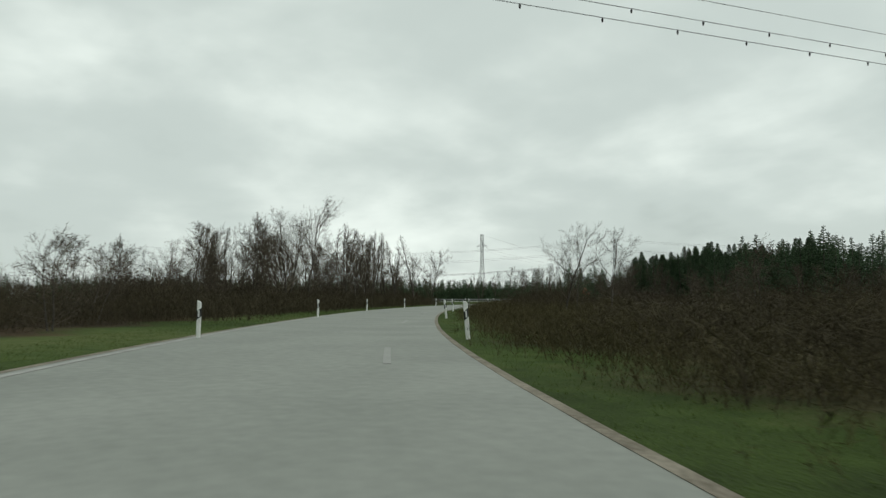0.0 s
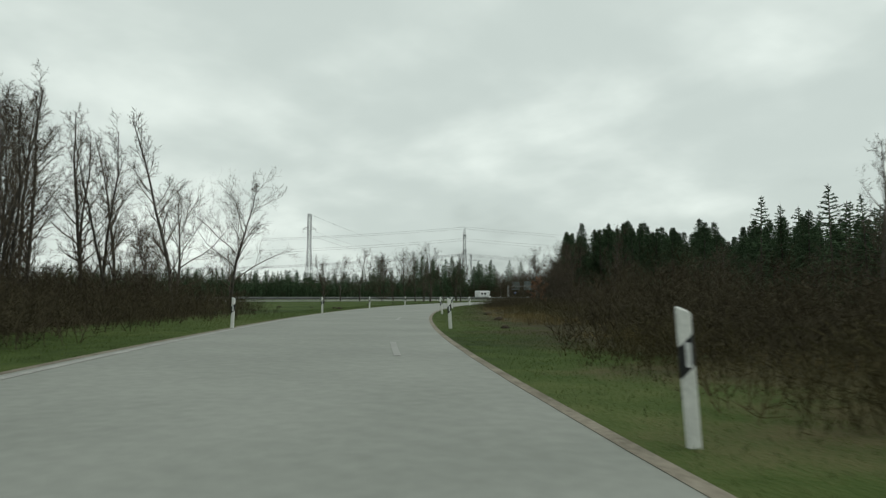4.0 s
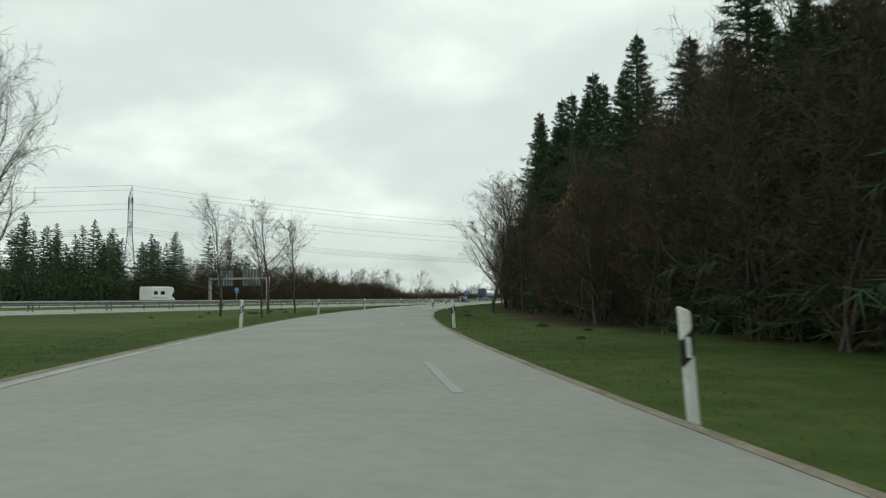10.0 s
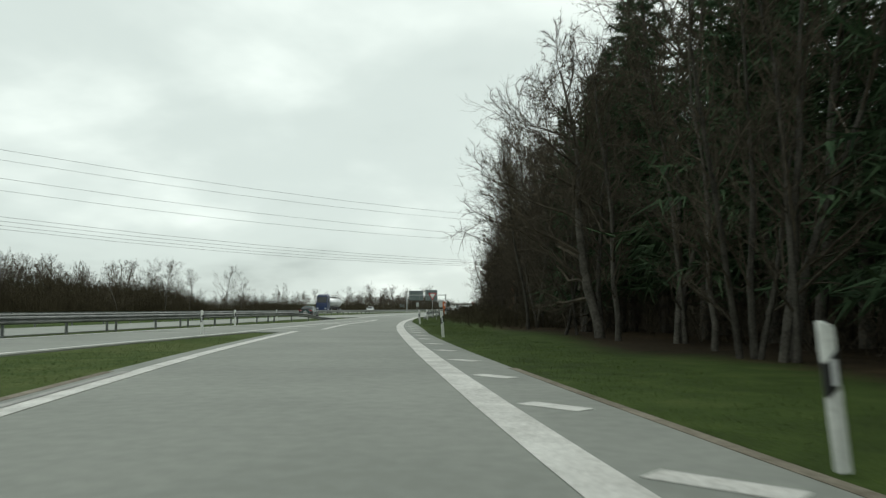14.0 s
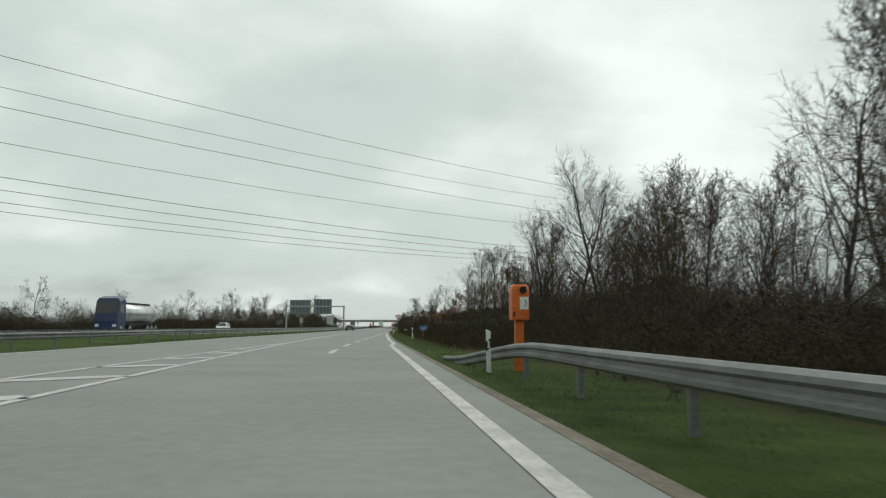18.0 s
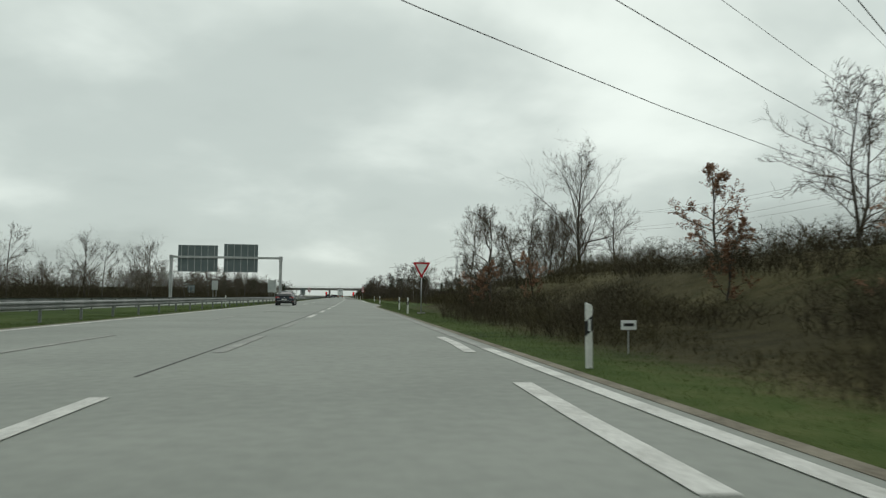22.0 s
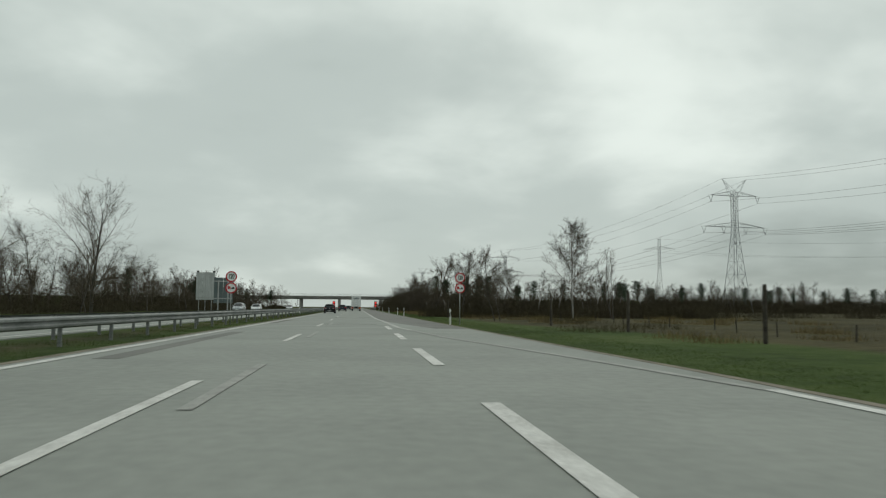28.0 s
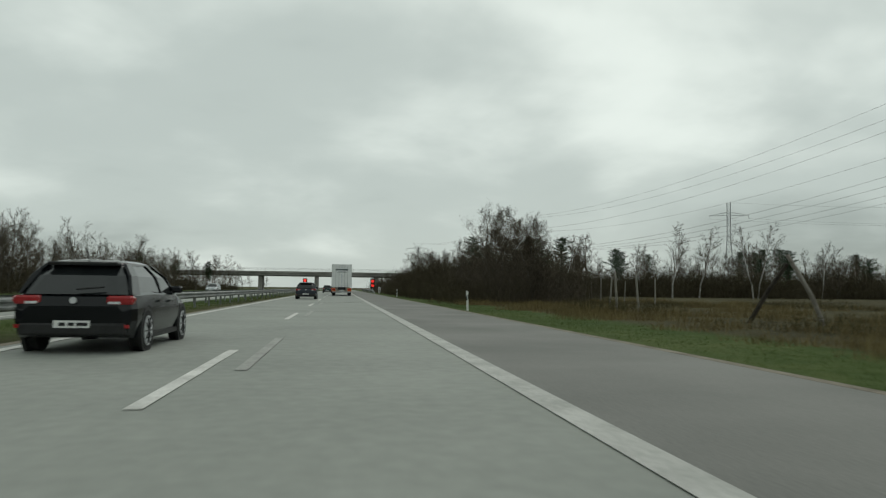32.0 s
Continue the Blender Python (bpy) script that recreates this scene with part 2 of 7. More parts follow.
M_BLADE = material("grass_blades", (0.042, 0.070, 0.015), (0.106, 0.142, 0.038), 0.8, 0.6, 5, 0.0, spread=0.35, islands=True, spec=0.2)
M_STRAW = material("dry_straw_grass", (0.10, 0.075, 0.032), (0.24, 0.19, 0.09), 0.9, 0.6, 5, 0.0, spread=0.35, islands=True, spec=0.1)
M_POSTWOOD = material("old_fence_wood", (0.035, 0.03, 0.025), (0.10, 0.088, 0.07), 0.95, 3, 20, 0.5, spread=0.3)
M_PALEWOOD = material("silvered_wood", (0.17, 0.155, 0.13), (0.33, 0.31, 0.27), 0.9, 3, 20, 0.4, spread=0.2)
M_GLASS = material("dark_car_glass", (0.010, 0.012, 0.013), (0.02, 0.023, 0.024), 0.06, 1, 3, 0.0, spec=0.7)
M_TYRE = material("black_rubber", (0.012, 0.012, 0.012), (0.03, 0.03, 0.03), 0.85, 6, 40, 0.2)
M_RIM = material("silver_alloy", (0.48, 0.49, 0.50), (0.66, 0.67, 0.68), 0.35, 3, 20, 0.0, metal=0.15)
M_CARBLACK = material("black_car_paint", (0.004, 0.005, 0.006), (0.008, 0.009, 0.011), 0.14, 0.8, 40, 0.0, spec=0.35)
M_CARBLUE = material("dark_blue_car_paint", (0.012, 0.016, 0.026), (0.022, 0.028, 0.042), 0.2, 0.8, 40, 0.0, spec=0.6)
M_CARGREEN = material("dark_teal_car_paint", (0.010, 0.030, 0.032), (0.018, 0.048, 0.050), 0.2, 0.8, 40, 0.0, spec=0.6)
M_CARWHITE = material("white_car_paint", (0.62, 0.63, 0.63), (0.76, 0.77, 0.77), 0.25, 0.8, 20, 0.0, spec=0.5)
M_CARSILVER = material("silver_car_paint", (0.34, 0.36, 0.37), (0.48, 0.50, 0.51), 0.25, 0.8, 40, 0.0, metal=0.5)
M_LAMPRED = material("red_tail_lamp", (0.26, 0.010, 0.012), (0.38, 0.018, 0.02), 0.15, 12, 60, 0.1, spec=0.6)
M_LAMPCLEAR = material("clear_head_lamp", (0.55, 0.57, 0.58), (0.8, 0.82, 0.83), 0.1, 12, 60, 0.1, spec=0.6)
M_TARP = material("blue_truck_tarpaulin", (0.012, 0.07, 0.26), (0.02, 0.11, 0.36), 0.5, 0.7, 6, 0.15)
M_CABBLUE = material("dark_blue_lorry_paint", (0.010, 0.022, 0.075), (0.018, 0.036, 0.11), 0.3, 0.8, 20, 0.0, spec=0.5)
M_CREAM = material("cream_lorry_paint", (0.55, 0.52, 0.42), (0.70, 0.67, 0.57), 0.35, 0.8, 20, 0.0)
M_TANK = material("brushed_tank_steel", (0.50, 0.52, 0.53), (0.70, 0.71, 0.72), 0.28, 0.6, 12, 0.0, metal=0.8)
M_PLATE = material("white_number_plate", (0.68, 0.68, 0.66), (0.80, 0.80, 0.78), 0.4, 6, 40, 0.0)


def glow(name, colour, strength):
    m = bpy.data.materials.new(name)
    m.use_nodes = True
    b = m.node_tree.nodes["Principled BSDF"]
    b.inputs["Base Color"].default_value = (*colour, 1)
    b.inputs["Emission Color"].default_value = (*colour, 1)
    b.inputs["Emission Strength"].default_value = strength
    return m


M_SIGNALRED = glow("lit_red_signal", (1.0, 0.03, 0.02), 0.9)


# ---- mesh tools ----
class Geo:
    """Gathers points and faces of one mesh."""

    def __init__(self):
        self.v, self.f = [], []

    def add(self, pts, faces):
        k = len(self.v)
        self.v.extend(tuple(p) for p in pts)
        self.f.extend(tuple(i + k for i in face) for face in faces)
        return self

    def box(self, x0, y0, z0, x1, y1, z1, bevel=0.0):
        """A box; with bevel its upright and top edges are cut off."""
        if not bevel:
            p = [(x, y, z) for z in (z0, z1) for x, y in ((x0, y0), (x1, y0), (x1, y1), (x0, y1))]
            return self.add(p, [(3, 2, 1, 0), (4, 5, 6, 7), (0, 1, 5, 4), (1, 2, 6, 5), (2, 3, 7, 6), (3, 0, 4, 7)])
        b = bevel

        def ring(z, e):
            return [(x0 + b + e, y0 + e, z), (x1 - b - e, y0 + e, z), (x1 - e, y0 + b + e, z), (x1 - e, y1 - b - e, z),
                    (x1 - b - e, y1 - e, z), (x0 + b + e, y1 - e, z), (x0 + e, y1 - b - e, z), (x0 + e, y0 + b + e, z)]
        return self.rings([ring(z0, b * 0.5), ring(z0 + b, 0), ring(z1 - b, 0), ring(z1, b * 0.7)])

    def rings(self, rings, caps=True, closed=True):
        """Skins a row of rings with equal numbers of points."""
        n = len(rings[0])
        faces = []
        for r in range(len(rings) - 1):
            for i in range(n if closed else n - 1):
                j = (i + 1) % n
                faces.append((r * n + i, r * n + j, (r + 1) * n + j, (r + 1) * n + i))
        if caps and closed:
            faces.append(tuple(range(n - 1, -1, -1)))
            faces.append(tuple(range((len(rings) - 1) * n, len(rings) * n)))
        return self.add([p for r in rings for p in r], faces)

    def tube(self, pts, radii, sides=6, caps=True):
        """A round bar through points, with a radius at each."""
        rings = []
        for i, p in enumerate(pts):
            p = Vector(p)
            a = Vector(pts[max(i - 1, 0)])
            b = Vector(pts[min(i + 1, len(pts) - 1)])
            d = (b - a).normalized() if (b - a).length > 1e-9 else Vector((0, 0, 1))
            u = d.orthogonal().normalized() if abs(d.z) < 0.99 else Vector((1, 0, 0))
            if abs(d.z) < 0.99:
                u = d.cross(Vector((0, 0, 1))).normalized()
            w = d.cross(u)
            r = radii[i] if hasattr(radii, "__len__") else radii
            rings.append([p + (u * math.cos(6.28318 * k / sides) + w * math.sin(6.28318 * k / sides)) * r for k in range(sides)])
        return self.rings(rings, caps)

    def bar(self, a, b, r, sides=4):
        return self.tube([a, b], r, sides, True)

    def spike(self, base, tip, r):
        """A thin three-sided twig, blade or needle spray that ends in a point."""
        d = tip - base
        u = d.orthogonal().normalized() * r
        w = d.cross(u).normalized() * r
        k = len(self.v)
        self.v.extend(((base + u)[:], (base - u * 0.5 + w * 0.87)[:], (base - u * 0.5 - w * 0.87)[:], tip[:]))
        self.f.extend(((k, k + 1, k + 3), (k + 1, k + 2, k + 3), (k + 2, k, k + 3)))

    def sliver(self, base, tip, r):
        """A fine twig, blade or spray of needles: one narrow pointed face."""
        d = tip - base
        u = d.cross(Vector((random.gauss(0, 1), random.gauss(0, 1), random.gauss(0, 1))))
        u = u.normalized() * r if u.length > 1e-9 else Vector((r, 0, 0))
        k = len(self.v)
        self.v.extend(((base + u)[:], (base - u)[:], tip[:]))
        self.f.append((k, k + 1, k + 2))

    def twig(self, base, mid, tip, r):
        """A fine twig with a bend in it: a narrow ribbon that ends in a point."""
        d = tip - base
        u = d.cross(Vector((random.gauss(0, 1), random.gauss(0, 1), random.gauss(0, 1))))
        u = u.normalized() * r if u.length > 1e-9 else Vector((r, 0, 0))
        k = len(self.v)
        self.v.extend(((base + u)[:], (base - u)[:], (mid - u * 0.8)[:], (mid + u * 0.8)[:], tip[:]))
        self.f.extend(((k, k + 1, k + 2, k + 3), (k + 3, k + 2, k + 4)))

    def disc(self, centre, r, y0, y1, sides=24, axis="y"):
        """A flat round plate from y0 to y1 along an axis."""
        rings = []
        for d in (y0, y1):
            ring = []
            for k in range(sides):
                a = 6.28318 * k / sides
                c, s = math.cos(a) * r, math.sin(a) * r
                ring.append((centre[0] + c, centre[1] + d, centre[2] + s) if axis == "y" else (centre[0] + d, centre[1] + c, centre[2] + s))
            rings.append(ring)
        return self.rings(rings)

    def mesh(self, name, mat, smooth=False):
        m = bpy.data.meshes.new(name)
        m.from_pydata(self.v, [], self.f)
        m.materials.append(mat)
        if smooth:
            m.polygons.foreach_set("use_smooth", [True] * len(m.polygons))
        m.update()
        return m


def part(name, geo, mat, parent=None, label="", smooth=False):
    """Links a mesh as one object, under a thing or a part."""
    ob = new(name, geo if isinstance(geo, bpy.types.Mesh) else geo.mesh(name, mat, smooth))
    if parent is not None:
        ob.parent = parent
    return tagged(ob, label)


def thing(name, label, category, group="", kind="", at=None):
    """An empty at the base of a thing, to hold its parts."""
    ob = new(name)
    ob.empty_display_size = 0.2
    tagged(ob, label, category, group, kind)
    if at is not None:
        ob.matrix_basis = at
    return ob


# ---- the plan: a slip road that bends right and joins a motorway ----
BEND = [(-70, 77.00), (0, 63.99), (28, 57.53), (57, 53.60), (86, 48.55), (116, 42.91), (146, 37.38), (176, 30.84),
        (207, 25.17), (239, 19.91), (272, 14.05), (305, 9.96), (340, 5.89), (375, 3.09), (410, 2.19), (446, 0.23)]


def heading(s):
    return radians(float(np.interp(s, [b[0] for b in BEND], [b[1] for b in BEND])))


AXIS = {0: (181.07, -453.06)}
for i in range(1, 461):
    a = heading(i - 0.5)
    AXIS[i] = (AXIS[i - 1][0] - math.sin(a), AXIS[i - 1][1] + math.cos(a))
for i in range(-1, -71, -1):
    a = heading(i + 0.5)
    AXIS[i] = (AXIS[i + 1][0] + math.sin(a), AXIS[i + 1][1] - math.cos(a))


def ramp(s, off=0.0):
    """A place on the slip road: metres along the car's line and metres to its right."""
    i = max(-70, min(459, math.floor(s)))
    f = s - i
    x = AXIS[i][0] * (1 - f) + AXIS[i + 1][0] * f
    y = AXIS[i][1] * (1 - f) + AXIS[i + 1][1] * f
    a = heading(s)
    return x + math.cos(a) * off, y + math.sin(a) * off


SLOPE = [(-800, -0.03), (-150, -0.03), (-120, -0.022), (-95, -0.006), (-75, 0.014), (-50, 0.045), (-8, 0.03), (40, 0.021), (120, 0.014), (225, 0.009), (1600, 0.009)]
LANE = {}
xx = -1.7
for i in range(-8, 1601):
    LANE[i] = xx
    xx += float(np.interp(i + 0.5, [q[0] for q in SLOPE], [q[1] for q in SLOPE]))
xx = -1.7
for i in range(-9, -801, -1):
    xx -= float(np.interp(i + 0.5, [q[0] for q in SLOPE], [q[1] for q in SLOPE]))
    LANE[i] = xx


def lane_x(y):
    """The line between the joining lane and the right lane of the motorway, which bends gently to the right."""
    i = max(-800, min(1599, math.floor(y)))
    return LANE[i] + (LANE[i + 1] - LANE[i]) * (y - i)


def main(y, off=0.0):
    return lane_x(y) + off, y


def ramp_left(s):
    return float(np.interp(s, [-70, 60, 100, 145, 190, 272, 300, 320], [-5.05, -5.2, -4.5, -4.1, -4.5, -4.0, -4.0, -3.7]))


def ramp_right(s):
    return float(np.interp(s, [-70, 20, 60, 145, 280, 320], [2.1, 2.0, 1.75, 2.75, 3.05, 2.8]))


def left_edge(y):
    """How far the motorway's left pavement edge lies from lane_x."""
    return float(np.interp(y, [-400, -150, -107, -60], [-11.5, -10.8, -8.5, -7.8]))


def opposite(y):
    """How far the near edge of the opposite carriageway lies from lane_x: the median narrows as the roads meet."""
    return float(np.interp(y, [-400, -200, -40, 60, 150], [-31, -26.5, -20, -12.6, -12.0]))


def right_edge(y):
    """Where the right pavement edge runs."""
    return float(np.interp(y, [-150, -90, -52, -5, 22, 34, 70, 115, 165, 200, 228, 257, 430, 1600],
                           [3.8, 2.65, 2.65, 3.1, 3.2, 4.4, 4.4, 5.2, 5.3, 5.6, 6.0, 6.3, 8.0, 18.5]))


def strip(name, left, right, mat, z=0.0, label="", parent=None, kind="structure", thick=0.05, category=""):
    """A sheet between two rows of places, with a small thickness that goes down into the ground."""
    g = Geo()
    rings = [[(*a, z - thick), (*a, z), (*b, z), (*b, z - thick)] for a, b in zip(left, right)]
    g.rings(rings, caps=True, closed=True)
    ob = part(name, g, mat, parent, label)
    if parent is None:
        tagged(ob, label, category or name, kind=kind)
    return ob


def span(a, b, step):
    n = max(1, round((b - a) / step))
    return [a + (b - a) * i / n for i in range(n + 1)]


# ---- ground ----
def smooth_step(a, b, x):
    t = max(0.0, min(1.0, (x - a) / (b - a)))
    return t * t * (3 - 2 * t)


RAMP_PTS = np.array([AXIS[i] for i in range(-70, 461, 5)])


def to_road(x, y):
    """Distance to the slip road's line, and whether the place lies on its right."""
    d = RAMP_PTS - (x, y)
    q = (d ** 2).sum(1)
    i = int(q.argmin())
    a = heading(-70 + 5 * i)
    return math.sqrt(q[i]), (-d[i][0]) * math.cos(a) + (-d[i][1]) * math.sin(a) > 0


def land(x, y):
    """Height of the ground and its cover (heath, litter)."""
    z = -0.04
    d, right = to_road(x, y)
    lane = x - lane_x(y)
    heath = litter = 0.0
    if y > -150 and lane > 0:
        side = x - right_edge(y) - 0.6
        bank = smooth_step(3.0, 13.0, side) * smooth_step(-125, -80, y) * (1 - smooth_step(20, 48, y))
        z += 2.9 * bank
        litter = max(litter, smooth_step(1.4, 3.0, side) * (1 - smooth_step(-95, -80, y)))
        heath = max(heath, 0.8 * smooth_step(1.4, 2.6, side) * (1 - smooth_step(15, 40, y)) * (1 - 0.6 * smooth_step(6, 9, side) * smooth_step(-90, -78, y) * (1 - smooth_step(-45, -25, y))))
        wide = 6.0 - 3.0 * smooth_step(120, 165, y) - 1.3 * smooth_step(185, 212, y)
        heath = max(heath, smooth_step(wide, wide + 3.0, side) * smooth_step(25, 60, y))
    if right and y < -150:
        edge = 9.8 - 3.4 * smooth_step(-300, -284, y)
        litter = max(litter, smooth_step(edge, edge + 2.8, d))
        heath = max(heath, smooth_step(3.6, 5.6, d) * (1 - smooth_step(-350, -330, y)))
        if y < -365:
            litter *= 1 - smooth_step(18, 26, d)
    if not right and d > 8 and y < -385 and lane > 30:
        litter = max(litter, smooth_step(9, 12, d))
    far = max(abs(x), abs(y)) - 480
    if far > 0:
        heath = max(heath, 0.6 * smooth_step(0, 200, far))
        z += noise.noise((x / 300, y / 300, 0)) * 1.5 * smooth_step(0, 300, far)
    if -11 < lane < left_edge(y) and y > 40:
        heath = max(heath, 0.62)
    if lane < -30:
        heath = max(heath, 0.5 * smooth_step(30, 40, -lane))
    return z, heath, litter


def axis_cells(lo, a, b, hi, near, ratio=1.22):
    out = span(a, b, near)
    step, p = near, b
    while p < hi:
        step *= ratio
        p += step
        out.append(p)
    step, p, head = near, a, []
    while p > lo:
        step *= ratio
        p -= step
        head.append(p)
    return head[::-1] + out


def build_ground():
    xs = axis_cells(-2600, -48, 200, 2600, 3.0)
    ys = axis_cells(-2600, -492, 420, 2600, 4.0)
    verts, cover = [], []
    for y in ys:
        for x in xs:
            z, h, l = land(x, y)
            verts.append((x, y, z))
            cover.extend((h, l, 0.0))
    n = len(xs)
    faces = [(j * n + i, j * n + i + 1, (j + 1) * n + i + 1, (j + 1) * n + i) for j in range(len(ys) - 1) for i in range(n - 1)]
    m = bpy.data.meshes.new("ground")
    m.from_pydata(verts, [], faces)
    m.attributes.new("cover", "FLOAT_VECTOR", "POINT").data.foreach_set("vector", cover)
    m.materials.append(M_GROUND)
    m.polygons.foreach_set("use_smooth", [True] * len(faces))
    return tagged(new("ground", m), "winter grass verges turning into brown heath and leaf litter", "ground", kind="structure")


build_ground()


# ---- carriageways ----
rs = span(-70, 318, 3)
strip("slip_road", [ramp(s, ramp_left(s)) for s in rs], [ramp(s, ramp_right(s)) for s in rs], M_ROAD, 0.0,
      "worn pale grey asphalt slip road bending to the right", category="road")


def second_left(y):
    return float(np.interp(y, [-420, -215, -195, -180, -168, -150], [-1.5, -4.1, -3.4, -2.2, -2.6, -3.2]))


def second_right(y):
    return float(np.interp(y, [-420, -215, -203], [5.5, 2.2, 2.4]))


def join_right(y):
    return float(np.interp(y, [-204, -192, -177, -160, -150], [10.3, 8.6, 6.3, 4.5, 3.8]))


ys = span(-420, -202, 6)
strip("second_slip_road", [(second_left(y), y) for y in ys], [(second_right(y), y) for y in ys], M_ROAD, 0.0,
      "second pale slip road along the guard rail", category="road")
ys = span(-204, -149, 3)
strip("joining_road", [(second_left(y), y) for y in ys], [(join_right(y), y) for y in ys], M_ROAD, 0.004,
      "pale asphalt where both slip roads meet", category="road", thick=0.054)
my = span(-760, -148, 9)
strip("motorway_before", [main(y, left_edge(y)) for y in my], [main(y, -4.2) for y in my], M_CONCRETE_ROAD, 0.0,
      "pale motorway carriageway behind the guard rail", category="road")
my = span(-150, 1500, 5)
strip("motorway", [main(y, left_edge(y)) for y in my], [(right_edge(y), y) for y in my], M_CONCRETE_ROAD, 0.0,
      "pale grey motorway carriageway with joining lane", category="road")
oy = span(-760, 1500, 10)
strip("opposite_carriageway", [main(y, opposite(y) - 11.4) for y in oy], [main(y, opposite(y)) for y in oy], M_CONCRETE_ROAD, 0.0,
      "pale opposite motorway carriageway behind the median", category="road")
sy = span(140, 430, 6)
strip("hard_shoulder", [main(y, 0.15 + 2.2 * max(0, (160 - y) / 20)) for y in sy], [(right_edge(y), y) for y in sy], M_SHOULDER, 0.004,
      "darker asphalt hard shoulder", category="shoulder", thick=0.054)


# ---- road markings and edges ----
def paint(rows, width, mat=M_LINE, z=0.008, name="line", parent=None):
    """A painted band along places, with its own small thickness."""
    left, right = [], []
    for i, p in enumerate(rows):
        a, b = rows[max(i - 1, 0)], rows[min(i + 1, len(rows) - 1)]
        d = math.hypot(b[0] - a[0], b[1] - a[1])
        nx, ny = (b[1] - a[1]) / d, -(b[0] - a[0]) / d
        left.append((p[0] - nx * width / 2, p[1] - ny * width / 2))
        right.append((p[0] + nx * width / 2, p[1] + ny * width / 2))
    return strip(name, left, right, mat, z, parent=parent, thick=0.004)


slip_marks = thing("slip_road_markings", "worn white edge lines and hatching on pale asphalt", "road marking", kind="structure")
rs = span(-70, 296, 4)
paint([ramp(s, ramp_left(s) + 0.35) for s in rs], 0.16, M_FAINT, parent=slip_marks, name="edge_line")
paint([ramp(s, ramp_left(s) + 0.05) for s in rs], 0.16, M_DIRT, z=0.006, parent=slip_marks, name="sandy_edge")
paint([ramp(s, ramp_right(s) - 0.02) for s in rs], 0.14, M_DIRT, z=0.006, parent=slip_marks, name="sandy_edge")
for s0 in span(12, 244, 19):
    paint([ramp(s, 0.35 + s * 0.0045) for s in span(s0, s0 + 4, 2)], 0.13, M_WEAR, parent=slip_marks, name="dash")


def thick_right(y):
    return float(np.interp(y, [-262, -246, -238, -230, -221, -212, -202, -192, -182, -172, -160, -140, -120], [20.4, 16.9, 15.3, 13.7, 12.05, 10.5, 8.85, 7.4, 6.2, 5.2, 4.35, 3.35, 2.75]))


paint([(thick_right(y), y) for y in span(-250, -150, 3)], 0.42, parent=slip_marks, name="wide_edge_line")
for i, y in enumerate(span(-243, -190, 3.6)):
    x = thick_right(y) + 0.35
    w = min(2.1, 0.3 + 0.11 * (y + 247)) * (1 if y < -206 else max(0.35, 1 - (y + 206) / 22))
    w = max(0.3, min(w, float(np.interp(y, [-243, -228, -212, -192], [18.1, 14.6, 11.6, 8.6])) - x - 0.35))
    paint([(x, y + 0.3), (x + w, y - 0.25)], 0.3, parent=slip_marks, name="hatch_bar")
left_rows = [ramp(s, ramp_left(s) + 0.55) for s in span(268, 318, 4)]
paint(left_rows, 0.3, parent=slip_marks, name="edge_line")
paint([(4.6, -200), (3.9, -194.5), (3.1, -187), (2.75, -178), (2.0, -168)], 0.28, z=0.012, parent=slip_marks, name="merge_line")
paint([(second_right(y) - 0.35, y) for y in span(-420, -206, 8)] + [(1.5, -198), (1.2, -192), (1.0, -186), (1.4, -176), (1.9, -168)], 0.22, z=0.012, parent=slip_marks, name="merge_line")
for y in span(-198, -176, 4.4):
    paint([(1.35, y - 0.9), (2.7 - (y + 198) * 0.02, y)], 0.55, z=0.012, parent=slip_marks, name="hatch_bar")
paint([(second_left(y) + 0.5, y) for y in span(-420, -150, 6)], 0.18, z=0.012, parent=slip_marks, name="edge_line")
motor_marks = thing("motorway_markings", "white lane lines, some worn, on a pale carriageway", "road marking", kind="structure")
mid_x = lambda y: float(np.interp(y, [-168, -137, -115, -104, -93, -57, -45, -33], [1.9, 0.3, -0.3, -0.2, 0.1, 1.3, 1.5, 2.1]))
for y in span(-117.2, -36, 10.4):
    paint([(mid_x(q), q) for q in span(y, y + 5.2, 2.6)], 0.24, z=0.012, parent=motor_marks, name="block_dash")
paint([main(y, 0.0) for y in span(-152, -42, 5)], 0.2, z=0.012, parent=motor_marks, name="solid_line")
paint([main(y, float(np.interp(y, [-152, -100], [-3.5, -0.25]))) for y in span(-152, -100, 5)], 0.2, z=0.012, parent=motor_marks, name="solid_line")
for y in span(-151, -112, 5.2):
    w = float(np.interp(y, [-152, -100], [3.3, 0.3]))
    paint([main(y, -w), main(y + 2.2 * w / 3.3, -0.1)], 0.7, z=0.012, parent=motor_marks, name="hatch_bar")
for y in span(-36, 138, 11):
    paint([main(q, 0.0) for q in span(y, y + 5.5, 2.75)], 0.22, M_LINE if y > -20 else M_FAINT, z=0.012, parent=motor_marks, name="block_dash")
paint([main(y, -0.25) for y in span(-40, 60, 6)], 0.045, M_SEAM, z=0.006, parent=motor_marks, name="tarred_joint")
for y in span(-90, 700, 18):
    paint([main(q, -3.7) for q in span(y, y + 6, 3)], 0.16, M_LINE if y > 0 else M_FAINT, z=0.012, parent=motor_marks, name="lane_dash")
    if y > 60:
        paint([main(q, -3.2) for q in span(y + 3, y + 9, 3)], 0.16, M_FAINT, z=0.012, parent=motor_marks, name="worn_dash")
paint([main(y, left_edge(y) + 0.55) for y in span(-120, 900, 8)], 0.22, z=0.012, parent=motor_marks, name="edge_line")
